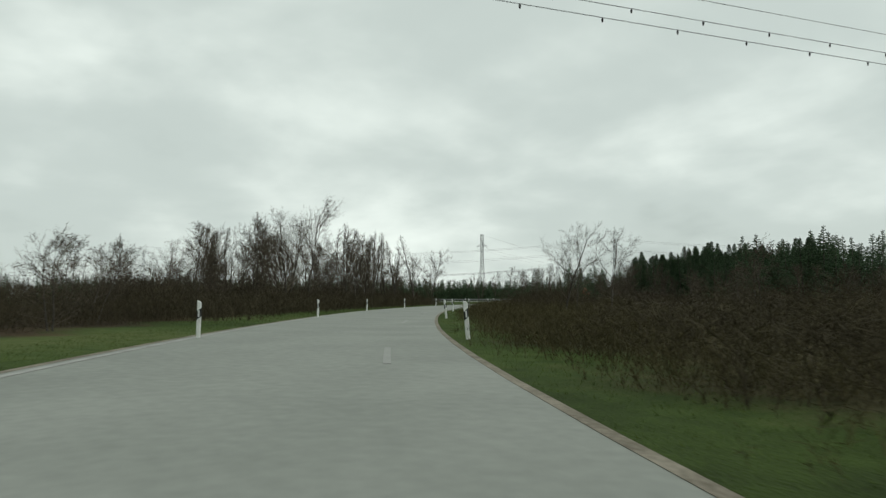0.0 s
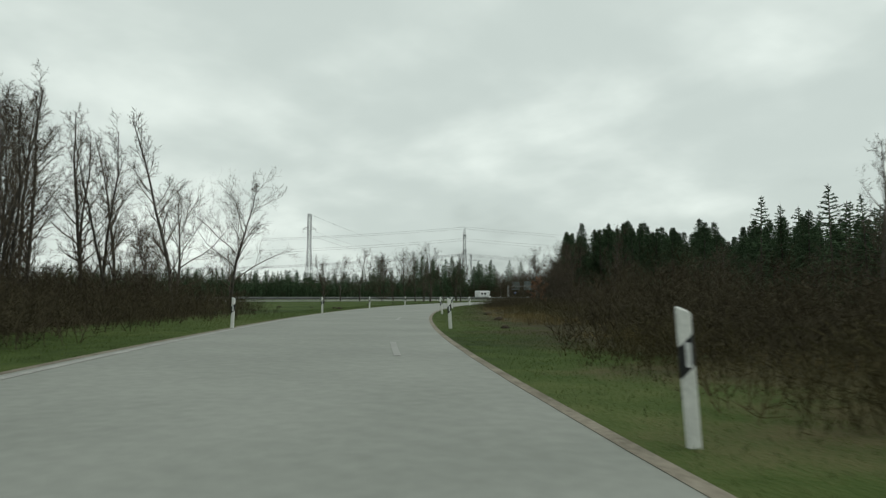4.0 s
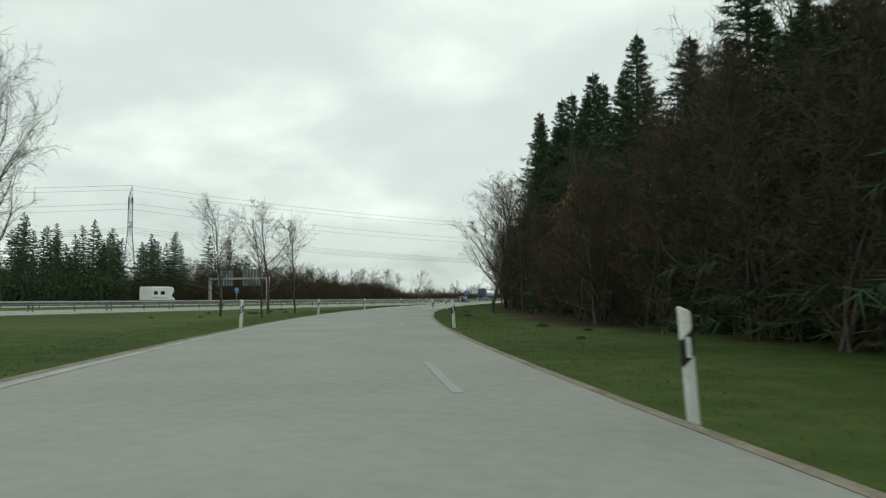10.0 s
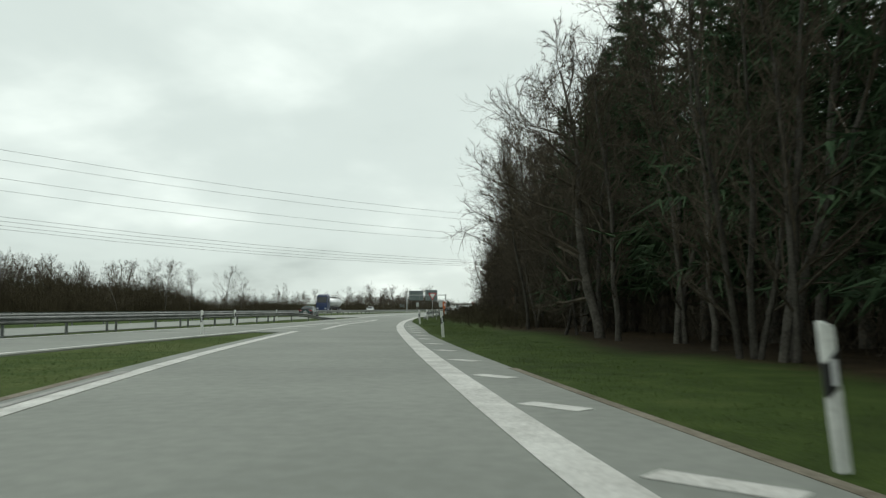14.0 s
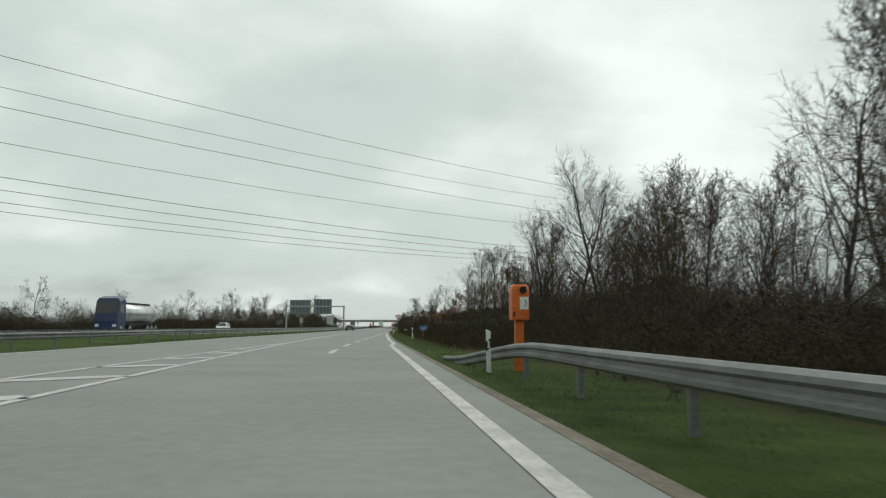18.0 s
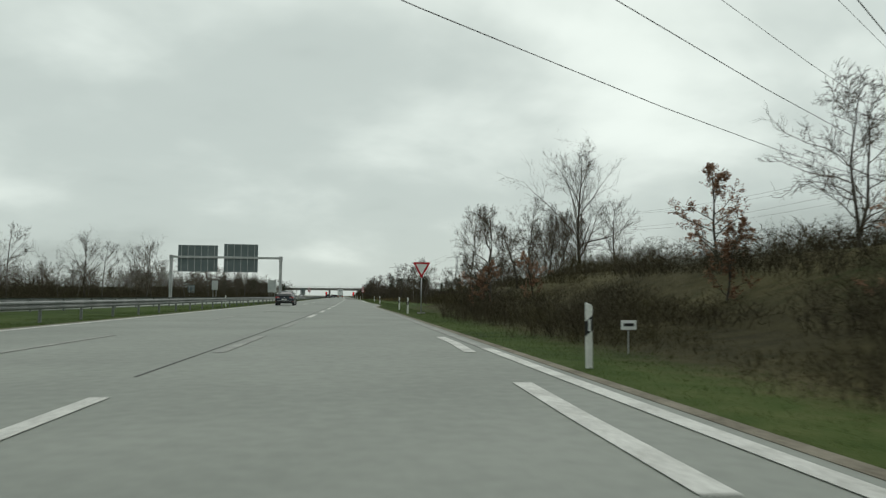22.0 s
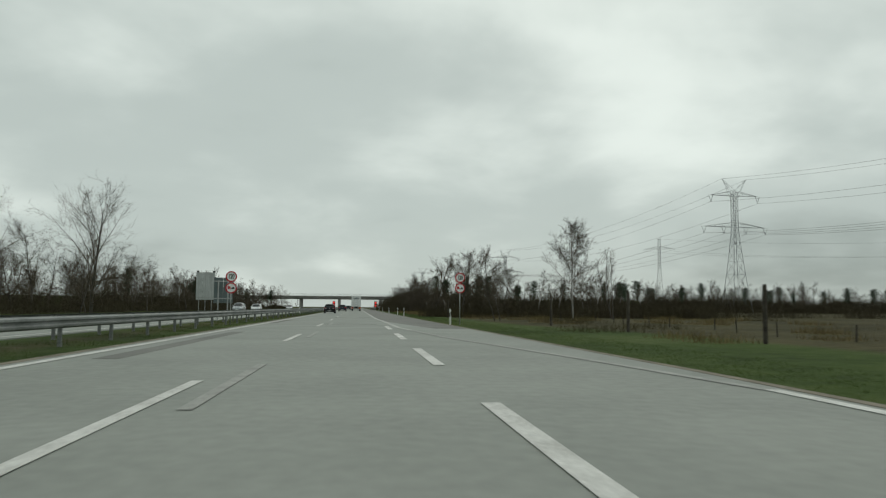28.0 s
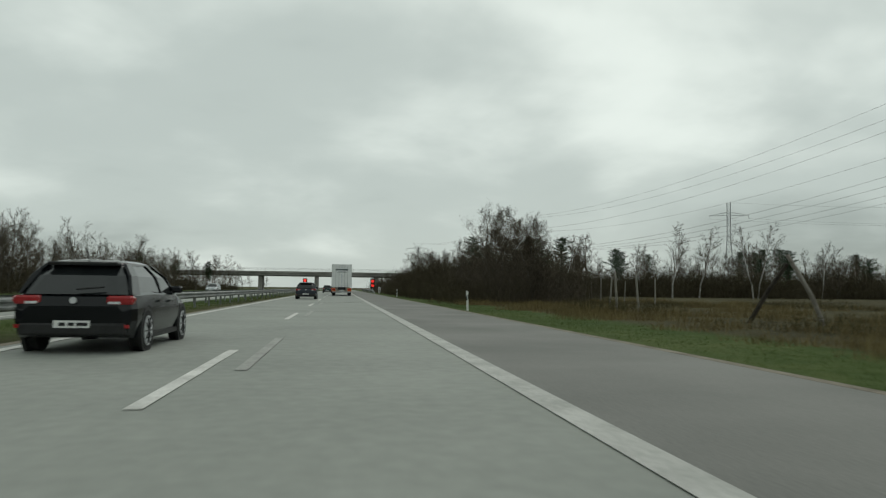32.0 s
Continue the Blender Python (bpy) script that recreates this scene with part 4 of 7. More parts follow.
# ---- bridge ahead ----
def bridge():
    b = thing("road_bridge", "grey concrete road bridge across the motorway", "bridge", kind="structure")
    y0, y1 = 446, 456
    part("deck", Geo().rings([[(x, y0, 4.75), (x, y0, 5.75), (x, y1, 5.75), (x, y1, 4.75), (x, y1 - 2, 4.45), (x, y0 + 2, 4.45)] for x in (-62, -30, 0, 30, 62)]), M_CONCRETE, b)
    part("edge_beam", Geo().box(-62, y0 - 0.35, 5.45, 62, y0, 5.95), M_CONCRETE, b)
    for x in span(-61, 61, 2.5):
        part("railing_post", Geo().box(x - 0.03, y0 - 0.2, 5.95, x + 0.03, y0 - 0.14, 6.9), M_GALV, b)
    for z in (6.35, 6.62, 6.88):
        part("handrail", Geo().box(-62, y0 - 0.2, z, 62, y0 - 0.15, z + 0.05), M_GALV, b)
    for x in (lane_x(450) - 9.6, lane_x(450) - 27, lane_x(450) + 9.5):
        part("pier", Geo().box(x - 0.6, y0 + 1, -0.3, x + 0.6, y1 - 1, 4.5, 0.1), M_CONCRETE, b)
    for sx, x in ((1, 30), (-1, -48)):
        part("embankment", Geo().rings([[(x, y, -0.3), (x + sx * 13, y, 4.6), (x + sx * 160, y, 5.2), (x + sx * 160, y, -0.5)] for y in (y0 - 1, y1 + 1)]), M_BLADE, b, "grassy embankment")


bridge()


# ---- pylons and power lines ----
def pylon(x, y, h, arms, turn, label, horns=False, base=0.085, horn=0.10):
    """A lattice tower with crossed braces, cross arms and insulators; returns where its cables hang."""
    p = thing("power_pylon", label, "pylon", "power pylons", at=pose(x, y, -0.2, 0, 0, turn))
    base, neck = h * base, h * 0.018
    wide = lambda z: base + (neck - base) * min(1.0, z / (h * 0.62)) ** 0.75
    r = 0.055 + h * 0.0006
    top = h if not horns else h * 0.90
    for sx, sy in ((-1, -1), (1, -1), (1, 1), (-1, 1)):
        part("corner_leg", Geo().tube([(sx * wide(z), sy * wide(z), z) for z in span(0, top, top / 10)], r, 4), M_LATTICE, p)
    g = Geo()
    z, level = 0.0, 0
    while z < top - 0.5:
        w0 = wide(z)
        z1 = min(top, z + max(1.3, w0 * 2.0))
        w1 = wide(z1)
        for (ax, ay), (bx, by) in (((-1, -1), (1, -1)), ((1, -1), (1, 1)), ((1, 1), (-1, 1)), ((-1, 1), (-1, -1))):
            g.bar((ax * w0, ay * w0, z), (bx * w1, by * w1, z1), r * 0.5, 3)
            g.bar((bx * w0, by * w0, z), (ax * w1, ay * w1, z1), r * 0.5, 3)
            g.bar((ax * w1, ay * w1, z1), (bx * w1, by * w1, z1), r * 0.5, 3)
        z = z1
    part("bracing", g, M_LATTICE, p)
    hang = []
    m = p.matrix_basis
    for frac, reach, places in arms:
        z = h * frac
        w = wide(z)
        g = Geo()
        for s in (-1, 1):
            tip = (s * reach, 0, z)
            for dy in (-w, w):
                g.bar((s * w, dy, z), tip, r * 0.7, 4)
                g.bar((s * w, dy, z + h * 0.035), tip, r * 0.7, 4)
            n = max(3, round(reach / 1.8))
            for i in range(1, n):
                f0, f1 = i / n, (i + 0.5) / n
                x0, x1 = s * (w + (reach - w) * f0), s * (w + (reach - w) * min(f1, 1))
                g.bar((x0, -w * (1 - f0), z), (x1, -w * (1 - f1), z + h * 0.035 * (1 - f1)), r * 0.4, 3)
                g.bar((x0, w * (1 - f0), z), (x1, w * (1 - f1), z + h * 0.035 * (1 - f1)), r * 0.4, 3)
        part("cross_arm", g, M_LATTICE, p)
        for s in (-1, 1):
            for q in places:
                drop = h * 0.05
                ins = Geo()
                ex = s * reach * q
                if horns:
                    ins.bar((ex - 0.9, 0, z), (ex, 0, z - drop), 0.07, 5).bar((ex + 0.9, 0, z), (ex, 0, z - drop), 0.07, 5)
                else:
                    ins.bar((ex, 0, z), (ex, 0, z - drop * 0.7), 0.07, 5)
                    drop *= 0.7
                part("insulator", ins, M_LATTICE, p)
                hang.append(m @ Vector((ex, 0, z - drop)))
    if horns:
        g = Geo()
        for s in (-1, 1):
            tip = (s * h * horn, 0, h)
            for dy in (-neck, neck):
                g.bar((s * neck, dy, top - h * 0.05), tip, r * 0.6)
                g.bar((-s * neck * 0.5, dy, top), tip, r * 0.5)
            hang.append(m @ Vector(tip))
        part("earth_wire_horns", g, M_LATTICE, p)
    else:
        hang.append(m @ Vector((0, 0, h)))
    return hang


BIG = [(0.64, 12.6, (1.0, 0.36)), (0.875, 9.6, (1.0,))]
ONE = [(0.86, 9.2, (1.0,))]
p_b = pylon(-118, -136.4, 34.5, [(0.672, 10.8, (1.0, 0.36)), (0.885, 7.5, (1.0,))], -45, "tall grey lattice pylon beyond the motorway", True, horn=0.15)
p_x = pylon(175, 115.6, 45.5, [(0.765, 10.8, (1.0, 0.36)), (0.926, 7.5, (1.0,))], -49, "tall grey lattice pylon behind the bank", True, horn=0.12)
p_c = pylon(138, 356, 49, BIG, 6, "tall grey lattice pylon with two cross arms and horns", True)
p_d = pylon(105, 603, 41, BIG, 6, "distant grey lattice pylon with horned top", True)
p_g = pylon(72, 850, 41, BIG, 6, "far grey lattice pylon near the bridge", True)
p_a = pylon(-107, -239, 32, [(0.82, 2.5, (1.0,))], 35, "slim grey lattice pylon with one cross arm", base=0.055)
p_e = pylon(194, 552, 46, ONE, -24, "slim grey lattice pylon with one cross arm on the heath", base=0.075)
p_f = pylon(420, 415, 46, ONE, -40, "slim grey lattice pylon far on the heath", base=0.06)
p_h = pylon(-420, -330, 41, BIG, -55, "tall grey lattice pylon far behind the wood", True)
p_i = pylon(-330, 120, 40, ONE, 30, "slim grey lattice pylon far behind the fields", base=0.06)


def cables(a, b, sag, label, r=0.035):
    c = thing("power_cables", label, "power line", "power lines")
    for u, v in zip(a, b):
        g = Geo()
        pts = [tuple(u.lerp(v, f)[:2]) + (u.lerp(v, f).z - sag * 4 * f * (1 - f),) for f in [i / 16 for i in range(17)]]
        g.tube(pts, r, 4, False)
        part("cable", g, M_CABLE, c)


cables(p_b, p_x, 12.6, "high-voltage cables crossing above the motorway", 0.03)
cables(p_x, p_c, 6, "high-voltage cables along the heath")
cables(p_c, p_d, 6, "high-voltage cables along the heath")
cables(p_d, p_g, 6, "high-voltage cables in the distance")
cables(p_h, p_b, 8, "high-voltage cables beyond the wood")
cables(p_a, p_i, 7, "thin power cables beyond the motorway", 0.03)
cables(p_e, p_f, 6, "thin power cables above the heath", 0.03)


MARKED = (((151.4, -500, 10.0), (177.8, -372, 10.0)), ((151.2, -500, 10.5), (177.6, -372, 10.6)), ((148.5, -500, 12.6), (174.5, -372, 12.9)))


def marker_line():
    """Two cables with hanging bird markers that cross above the slip road."""
    c = thing("marked_power_cables", "power cables hung with small dark markers on wooden poles", "power line")
    for x, y in ((151.4, -500), (181.4, -372)):
        part("pole", Geo().tube([(x, y, -0.3), (x, y, 6), (x, y, 12.8)], [0.16, 0.13, 0.1], 8), M_POSTWOOD, c)
        part("cross_bar", Geo().box(x - 2.2, y - 0.06, 9.3, x + 1.5, y + 0.06, 9.5), M_POSTWOOD, c)
    for k, (a, b) in enumerate(MARKED):
        a, b = Vector(a), Vector(b)
        pts = [tuple(a.lerp(b, f)) for f in [i / 20 for i in range(21)]]
        cable = part("cable", Geo().tube(pts, 0.013, 4, False), M_CABLE, c)
        if k < 2:
            for i in range(6, 40):
                q = a.lerp(b, i / 44 + 0.01 * k)
                part("marker", Geo().tube([q, q - Vector((0, 0, 0.06)), q - Vector((0, 0, 0.15))], [0.015, 0.04, 0.025], 6), M_BLACK, cable)


# ---- fences and stakes on the heath ----
def stake(name, h, r, label, category, group, mat):
    st = thing(name, label, category, group)
    pts = [(random.gauss(0, 0.006), random.gauss(0, 0.006), z) for z in (-0.3, h * 0.3, h * 0.7, h)]
    part("shaft", Geo().tube(pts, [r, r, r * 0.95, r * 0.8], 7), mat, st)
    return st


tall = stake("fence_post", 1.95, 0.075, "tall dark weathered wooden fence post on the heath", "fence post", "fence posts on the heath", M_POSTWOOD)
low = stake("low_stake", 0.62, 0.035, "low dark wooden stake in the grass", "stake", "low stakes on the heath", M_POSTWOOD)
pale = stake("pale_pole", 2.1, 0.06, "pale leaning wooden pole on the heath", "pole", "pale poles on the heath", M_PALEWOOD)


def set_down(ob, first, x, y, lean=3):
    m = Matrix.Translation((x, y, land(x, y)[0])) @ pose(0, 0, 0, random.uniform(-lean, lean), random.uniform(-lean, lean), random.uniform(0, 360))
    if first:
        ob.matrix_basis = m
        return ob
    return copy_thing(ob, m)


for i, (x, y) in enumerate(((7.6, -5.0), (11.67, 45.0), (12.6, 55.2), (12.9, 64.5), (13.2, 74), (13.5, 83), (13.6, 92), (13.4, 101), (13.2, 113), (12.7, 125.5), (12.5, 137), (12.0, 149), (10.0, 184), (10.4, 196.4), (10.4, 202.4), (10.9, 209), (12.5, 218))):
    set_down(tall, i == 0, x, y)
for i in range(34):
    y = 40 + i * 4.6 + random.uniform(-1, 1)
    set_down(low, i == 0, 9.5 + (y - 40) * 0.085 + random.uniform(-0.6, 1.2), y)
for i, (x, y) in enumerate(((25.4, 264.8), (29, 280), (32, 298), (14, 244), (16, 246), (19, 258), (22.8, 270), (36, 310), (40, 326), (33, 340))):
    set_down(pale, i == 0, x, y, 5)
frame_stand = thing("leaning_poles", "two old wooden poles leaning together in an A shape", "poles")
part("pole", Geo().tube([(14.83, 233.8, -0.3), (15.3, 233.1, 1.1), (15.68, 232.5, 2.1)], [0.08, 0.08, 0.07], 7), M_POSTWOOD, frame_stand, "dark pole")
part("pole", Geo().tube([(16.6, 231.7, -0.3), (16.2, 231.95, 1.0), (15.62, 232.4, 2.4)], [0.08, 0.075, 0.07], 7), M_PALEWOOD, frame_stand, "silvered pole")
marker_line()

# molehills on the grass between the roads
mole = Geo()
for i in range(46):
    if i < 28:
        x, y = ramp(random.uniform(125, 285), random.uniform(-14, -6.0))
    else:
        x, y = ramp(random.uniform(100, 270), random.uniform(4.2, 8.0))
    r = random.uniform(0.10, 0.24)
    rings = []
    for z, k in ((-0.06, 1.15), (0.05, 0.85), (0.13, 0.45), (0.16, 0.08)):
        rings.append([(x + r * k * math.cos(a) * random.uniform(0.8, 1.2), y + r * k * math.sin(a) * random.uniform(0.8, 1.2), z * r * 3) for a in [6.28318 * j / 9 for j in range(9)]])
    mole.rings(rings)
tagged(part("molehills", mole, M_SOIL), "dark fresh molehills in the grass", "molehills", kind="stuff")


# ---- plants: a few grown forms, set out again and again ----
rng = random.Random(7)


def jitter(d, amount):
    return (d + Vector((rng.gauss(0, amount), rng.gauss(0, amount), rng.gauss(0, amount)))).normalized()


def limb(g, p, d, length, r, bend, lift, sides, n=4):
    """Grows a tapering limb; returns its points and directions."""
    pts, dirs, radii = [p.copy()], [d], [r]
    for i in range(n):
        d = jitter(d, bend)
        d = (d + Vector((0, 0, lift))).normalized()
        p = p + d * (length / n)
        pts.append(p.copy())
        dirs.append(d)
        radii.append(max(0.006, r * (1 - 0.82 * (i + 1) / n)))
    g.tube(pts, radii, sides, False)
    return pts, dirs, radii


def along(pts, dirs, radii, f):
    k = f * (len(pts) - 1)
    i = min(int(k), len(pts) - 2)
    return pts[i].lerp(pts[i + 1], k - i), dirs[i + 1], radii[i] + (radii[i + 1] - radii[i]) * (k - i)


def side_way(d, angle):
    """A direction that leaves d at an angle, anywhere round it."""
    u = d.orthogonal().normalized()
    w = d.cross(u)
    a = rng.uniform(0, 6.28318)
    return (d * math.cos(angle) + (u * math.cos(a) + w * math.sin(a)) * math.sin(angle)).normalized()


def bend_twig(g, p, d, length, r, up=0.12):
    """Adds one bent twig and returns its three points."""
    mid = p + d * (length * 0.5)
    tip = mid + (jitter(d, 0.28) + Vector((0, 0, up))).normalized() * (length * 0.5)
    g.twig(p, mid, tip, r)
    return p, mid, tip


def bare_tree_meshes(h, bole=0.18, spread=0.6, limbs=13, boughs=7, twigs=6, fine=3, stems=1, angle=40, girth=0.013, bark=None, twig_mat=None, thick=1.0, leaves=0, coarse=False, kink=0.13):
    """Trunk and crown meshes of a leafless broadleaf tree: crooked limbs that fork into boughs, bent twigs and fine tips."""
    trunk, crown, leaf = Geo(), Geo(), Geo()
    for st in range(stems):
        d0 = Vector((rng.gauss(0, 0.04), rng.gauss(0, 0.04), 1)).normalized() if stems == 1 else side_way(Vector((0, 0, 1)), radians(rng.uniform(4, 15)))
        hh = h * (1 if st == 0 else rng.uniform(0.72, 1.0))
        base = Vector((0, 0, -0.3)) if stems == 1 else Vector((rng.gauss(0, 0.22), rng.gauss(0, 0.22), -0.3))
        t = limb(trunk, base, d0, hh * 0.82, hh * girth * (1 if stems == 1 else 0.7), 0.03 + kink * 0.35, 0.08, 7, 9)
        for i in range(limbs):
            f = bole + (0.985 - bole) * (i + rng.random()) / limbs
            p, d, r = along(*t, f)
            rel = (f - bole) / (1 - bole)
            ln = hh * spread * (0.30 + 0.70 * (1 - rel ** 2.2)) * rng.uniform(0.62, 1.08) * (0.72 + 0.28 * min(1, rel * 4))
            w = side_way(d, radians(rng.uniform(angle - 12, angle + 14) * (1.15 - 0.5 * rel)))
            b = limb(crown, p, w, ln, max(0.013, r * 0.5), kink, 0.09, 4, 5)
            for j in range(boughs):
                g0 = 0.15 + 0.85 * (j + rng.random()) / boughs
                q, e, r2 = along(*b, g0)
                ln2 = ln * rng.uniform(0.28, 0.56) * (1.1 - 0.4 * g0)
                e = side_way(e, radians(rng.uniform(24, 58)))
                if coarse:
                    q, m0, far_tip = bend_twig(crown, q, e, ln2, 0.010 * thick)
                    c = ([q, m0, far_tip], [e, e, (far_tip - m0).normalized()], [0.01, 0.01, 0.01])
                else:
                    c = limb(crown, q, e, ln2, max(0.008 * thick, r2 * 0.5), kink * 1.25, 0.10, 3, 3)
                for k in range(twigs):
                    q2, e2, r3 = along(*c, 0.1 + 0.9 * (k + rng.random()) / twigs)
                    w3 = side_way(e2, radians(rng.uniform(22, 60)))
                    ln3 = ln2 * rng.uniform(0.3, 0.66)
                    q2, m2, tip = bend_twig(crown, q2, w3, ln3, 0.0075 * thick, 0.16)
                    for m in range(fine):
                        s0 = q2.lerp(m2, rng.uniform(0.25, 1.0)) if m % 2 else m2.lerp(tip, rng.uniform(0.0, 0.9))
                        crown.sliver(s0, s0 + (side_way(w3, radians(rng.uniform(24, 62))) + Vector((0, 0, 0.15))) * ln3 * rng.uniform(0.3, 0.7), 0.0052 * thick)
                    for m in range(leaves):
                        s0 = q2.lerp(tip, rng.random()) + Vector((rng.gauss(0, 0.06), rng.gauss(0, 0.06), rng.gauss(0, 0.05)))
                        u = Vector((rng.gauss(0, 1), rng.gauss(0, 1), rng.gauss(0, 0.6))).normalized() * 0.055
                        v = u.orthogonal().normalized() * 0.038
                        leaf.add([s0 - u, s0 + v, s0 + u, s0 - v + Vector((0, 0, 0.012))], [(0, 1, 2, 3)])
    out = [("trunk", trunk.mesh("trunk", bark or M_BARK, True)), ("crown", crown.mesh("crown", twig_mat or M_TWIG))]
    if leaves:
        out.append(("dry_leaves", leaf.mesh("dry_leaves", M_LEAF)))
    return out


def conifer_meshes(h, width=0.22, low=0.04, boughs=150, mat=None, droop=0.3, sprays=7, open_bole=False, fat=1.0, length=1.0):
    """Trunk and needle crown of a spruce or pine; the boughs leave the trunk all along it."""
    trunk, crown = Geo(), Geo()
    t = limb(trunk, Vector((0, 0, -0.3)), Vector((0, 0, 1)), h * 0.985, h * 0.012, 0.012, 0.0, 7, 7)
    a = 0.0
    for i in range(boughs):
        f = low + (0.985 - low) * ((i + rng.random()) / boughs) ** 0.9
        p, d, r = along(*t, f)
        rel = (f - low) / (1 - low)
        reach = h * width * max(0.03, 1.0 - rel) ** 0.95 * rng.uniform(0.5, 1.2) + 0.15
        if open_bole:
            reach = h * width * rng.uniform(0.35, 1.1) * math.sin(0.35 + 2.5 * rel) * (0.62 + 0.5 * abs(math.sin(rel * 7.5 + a * 0.25)))
        a += 2.4 + rng.uniform(-0.5, 0.5)
        up = (0.35 if open_bole else 0.42 * rel + 0.05 - droop * (1 - rel)) + rng.uniform(-0.12, 0.12)
        way = Vector((math.cos(a), math.sin(a), up)).normalized()
        tip = p + way * reach + Vector((0, 0, 0 if open_bole else -0.10 * reach))
        crown.spike(p, tip, (0.035 + 0.012 * reach) * fat)
        side = Vector((-math.sin(a), math.cos(a), 0))
        for m in range(sprays):
            g0 = p.lerp(tip, 0.12 + 0.88 * (m + rng.random()) / sprays)
            s = 1 if m % 2 else -1
            w = (way * rng.uniform(0.3, 0.9) + side * s * rng.uniform(0.1, 0.95) + Vector((0, 0, rng.uniform(-1.0, 0.55) if not open_bole else rng.uniform(-0.2, 0.8)))).normalized()
            crown.sliver(g0, g0 + w * (0.22 + reach * rng.uniform(0.08, 0.22)) * length, (0.036 + 0.006 * reach) * fat)
    crown.spike(t[0][-2], t[0][-1] + Vector((0, 0, 0.4)), 0.08)
    return [("trunk", trunk.mesh("trunk", M_BARK, True)), ("crown", crown.mesh("crown", mat or M_NEEDLE))]


def thicket_mesh(lx, ly, h, stems, mat, branch=6, r=0.010, fine=2):
    """A tangle of upright, arching twigs over a patch of ground, highest in its middle."""
    g = Geo()
    humps = [(rng.uniform(-lx / 3, lx / 3), rng.uniform(-ly / 3, ly / 3), rng.uniform(0.75, 1.0), rng.uniform(1.0, 1.8)) for k in range(4)]
    for i in range(stems):
        x, y = max(-lx * 0.48, min(lx * 0.48, rng.gauss(0, lx * 0.3))), max(-ly * 0.48, min(ly * 0.48, rng.gauss(0, ly * 0.3)))
        top = max(hi * math.exp(-((x - a) ** 2 + (y - b) ** 2) / (2 * (w * max(1.0, lx / 6)) ** 2)) for a, b, hi, w in humps)
        hh = h * (0.36 + 0.64 * top) * rng.uniform(0.62, 1.04)
        base = Vector((x, y, -0.15))
        d = Vector((rng.gauss(0, 0.25), rng.gauss(0, 0.25), 1)).normalized()
        base, mid, tip = bend_twig(g, base, d, hh, r * 1.3, 0.0)
        for b in range(branch):
            f = rng.uniform(0.08, 0.97)
            q = base.lerp(mid, f * 2) if f < 0.5 else mid.lerp(tip, f * 2 - 1)
            w = side_way(d, radians(rng.uniform(22, 70)))
            q, m2, e = bend_twig(g, q, w, hh * rng.uniform(0.14, 0.36) * (1.15 - 0.5 * f), r, 0.1)
            for c in range(fine):
                q2 = q.lerp(m2, rng.uniform(0.3, 1)) if c % 2 else m2.lerp(e, rng.random())
                g.sliver(q2, q2 + side_way(w, radians(rng.uniform(20, 70))) * hh * rng.uniform(0.06, 0.17), r * 0.8)
    return g.mesh("thicket", mat)


def tuft_mesh(l, n, h, mat, r=0.006, lean=0.45):
    g = Geo()
    for i in range(n):
        b = Vector((rng.uniform(-l / 2, l / 2), rng.uniform(-l / 2, l / 2), -0.03))
        g.sliver(b, b + Vector((rng.gauss(0, lean), rng.gauss(0, lean), 1)).normalized() * h * rng.uniform(0.5, 1.3), r)
    return g.mesh("tufts", mat)


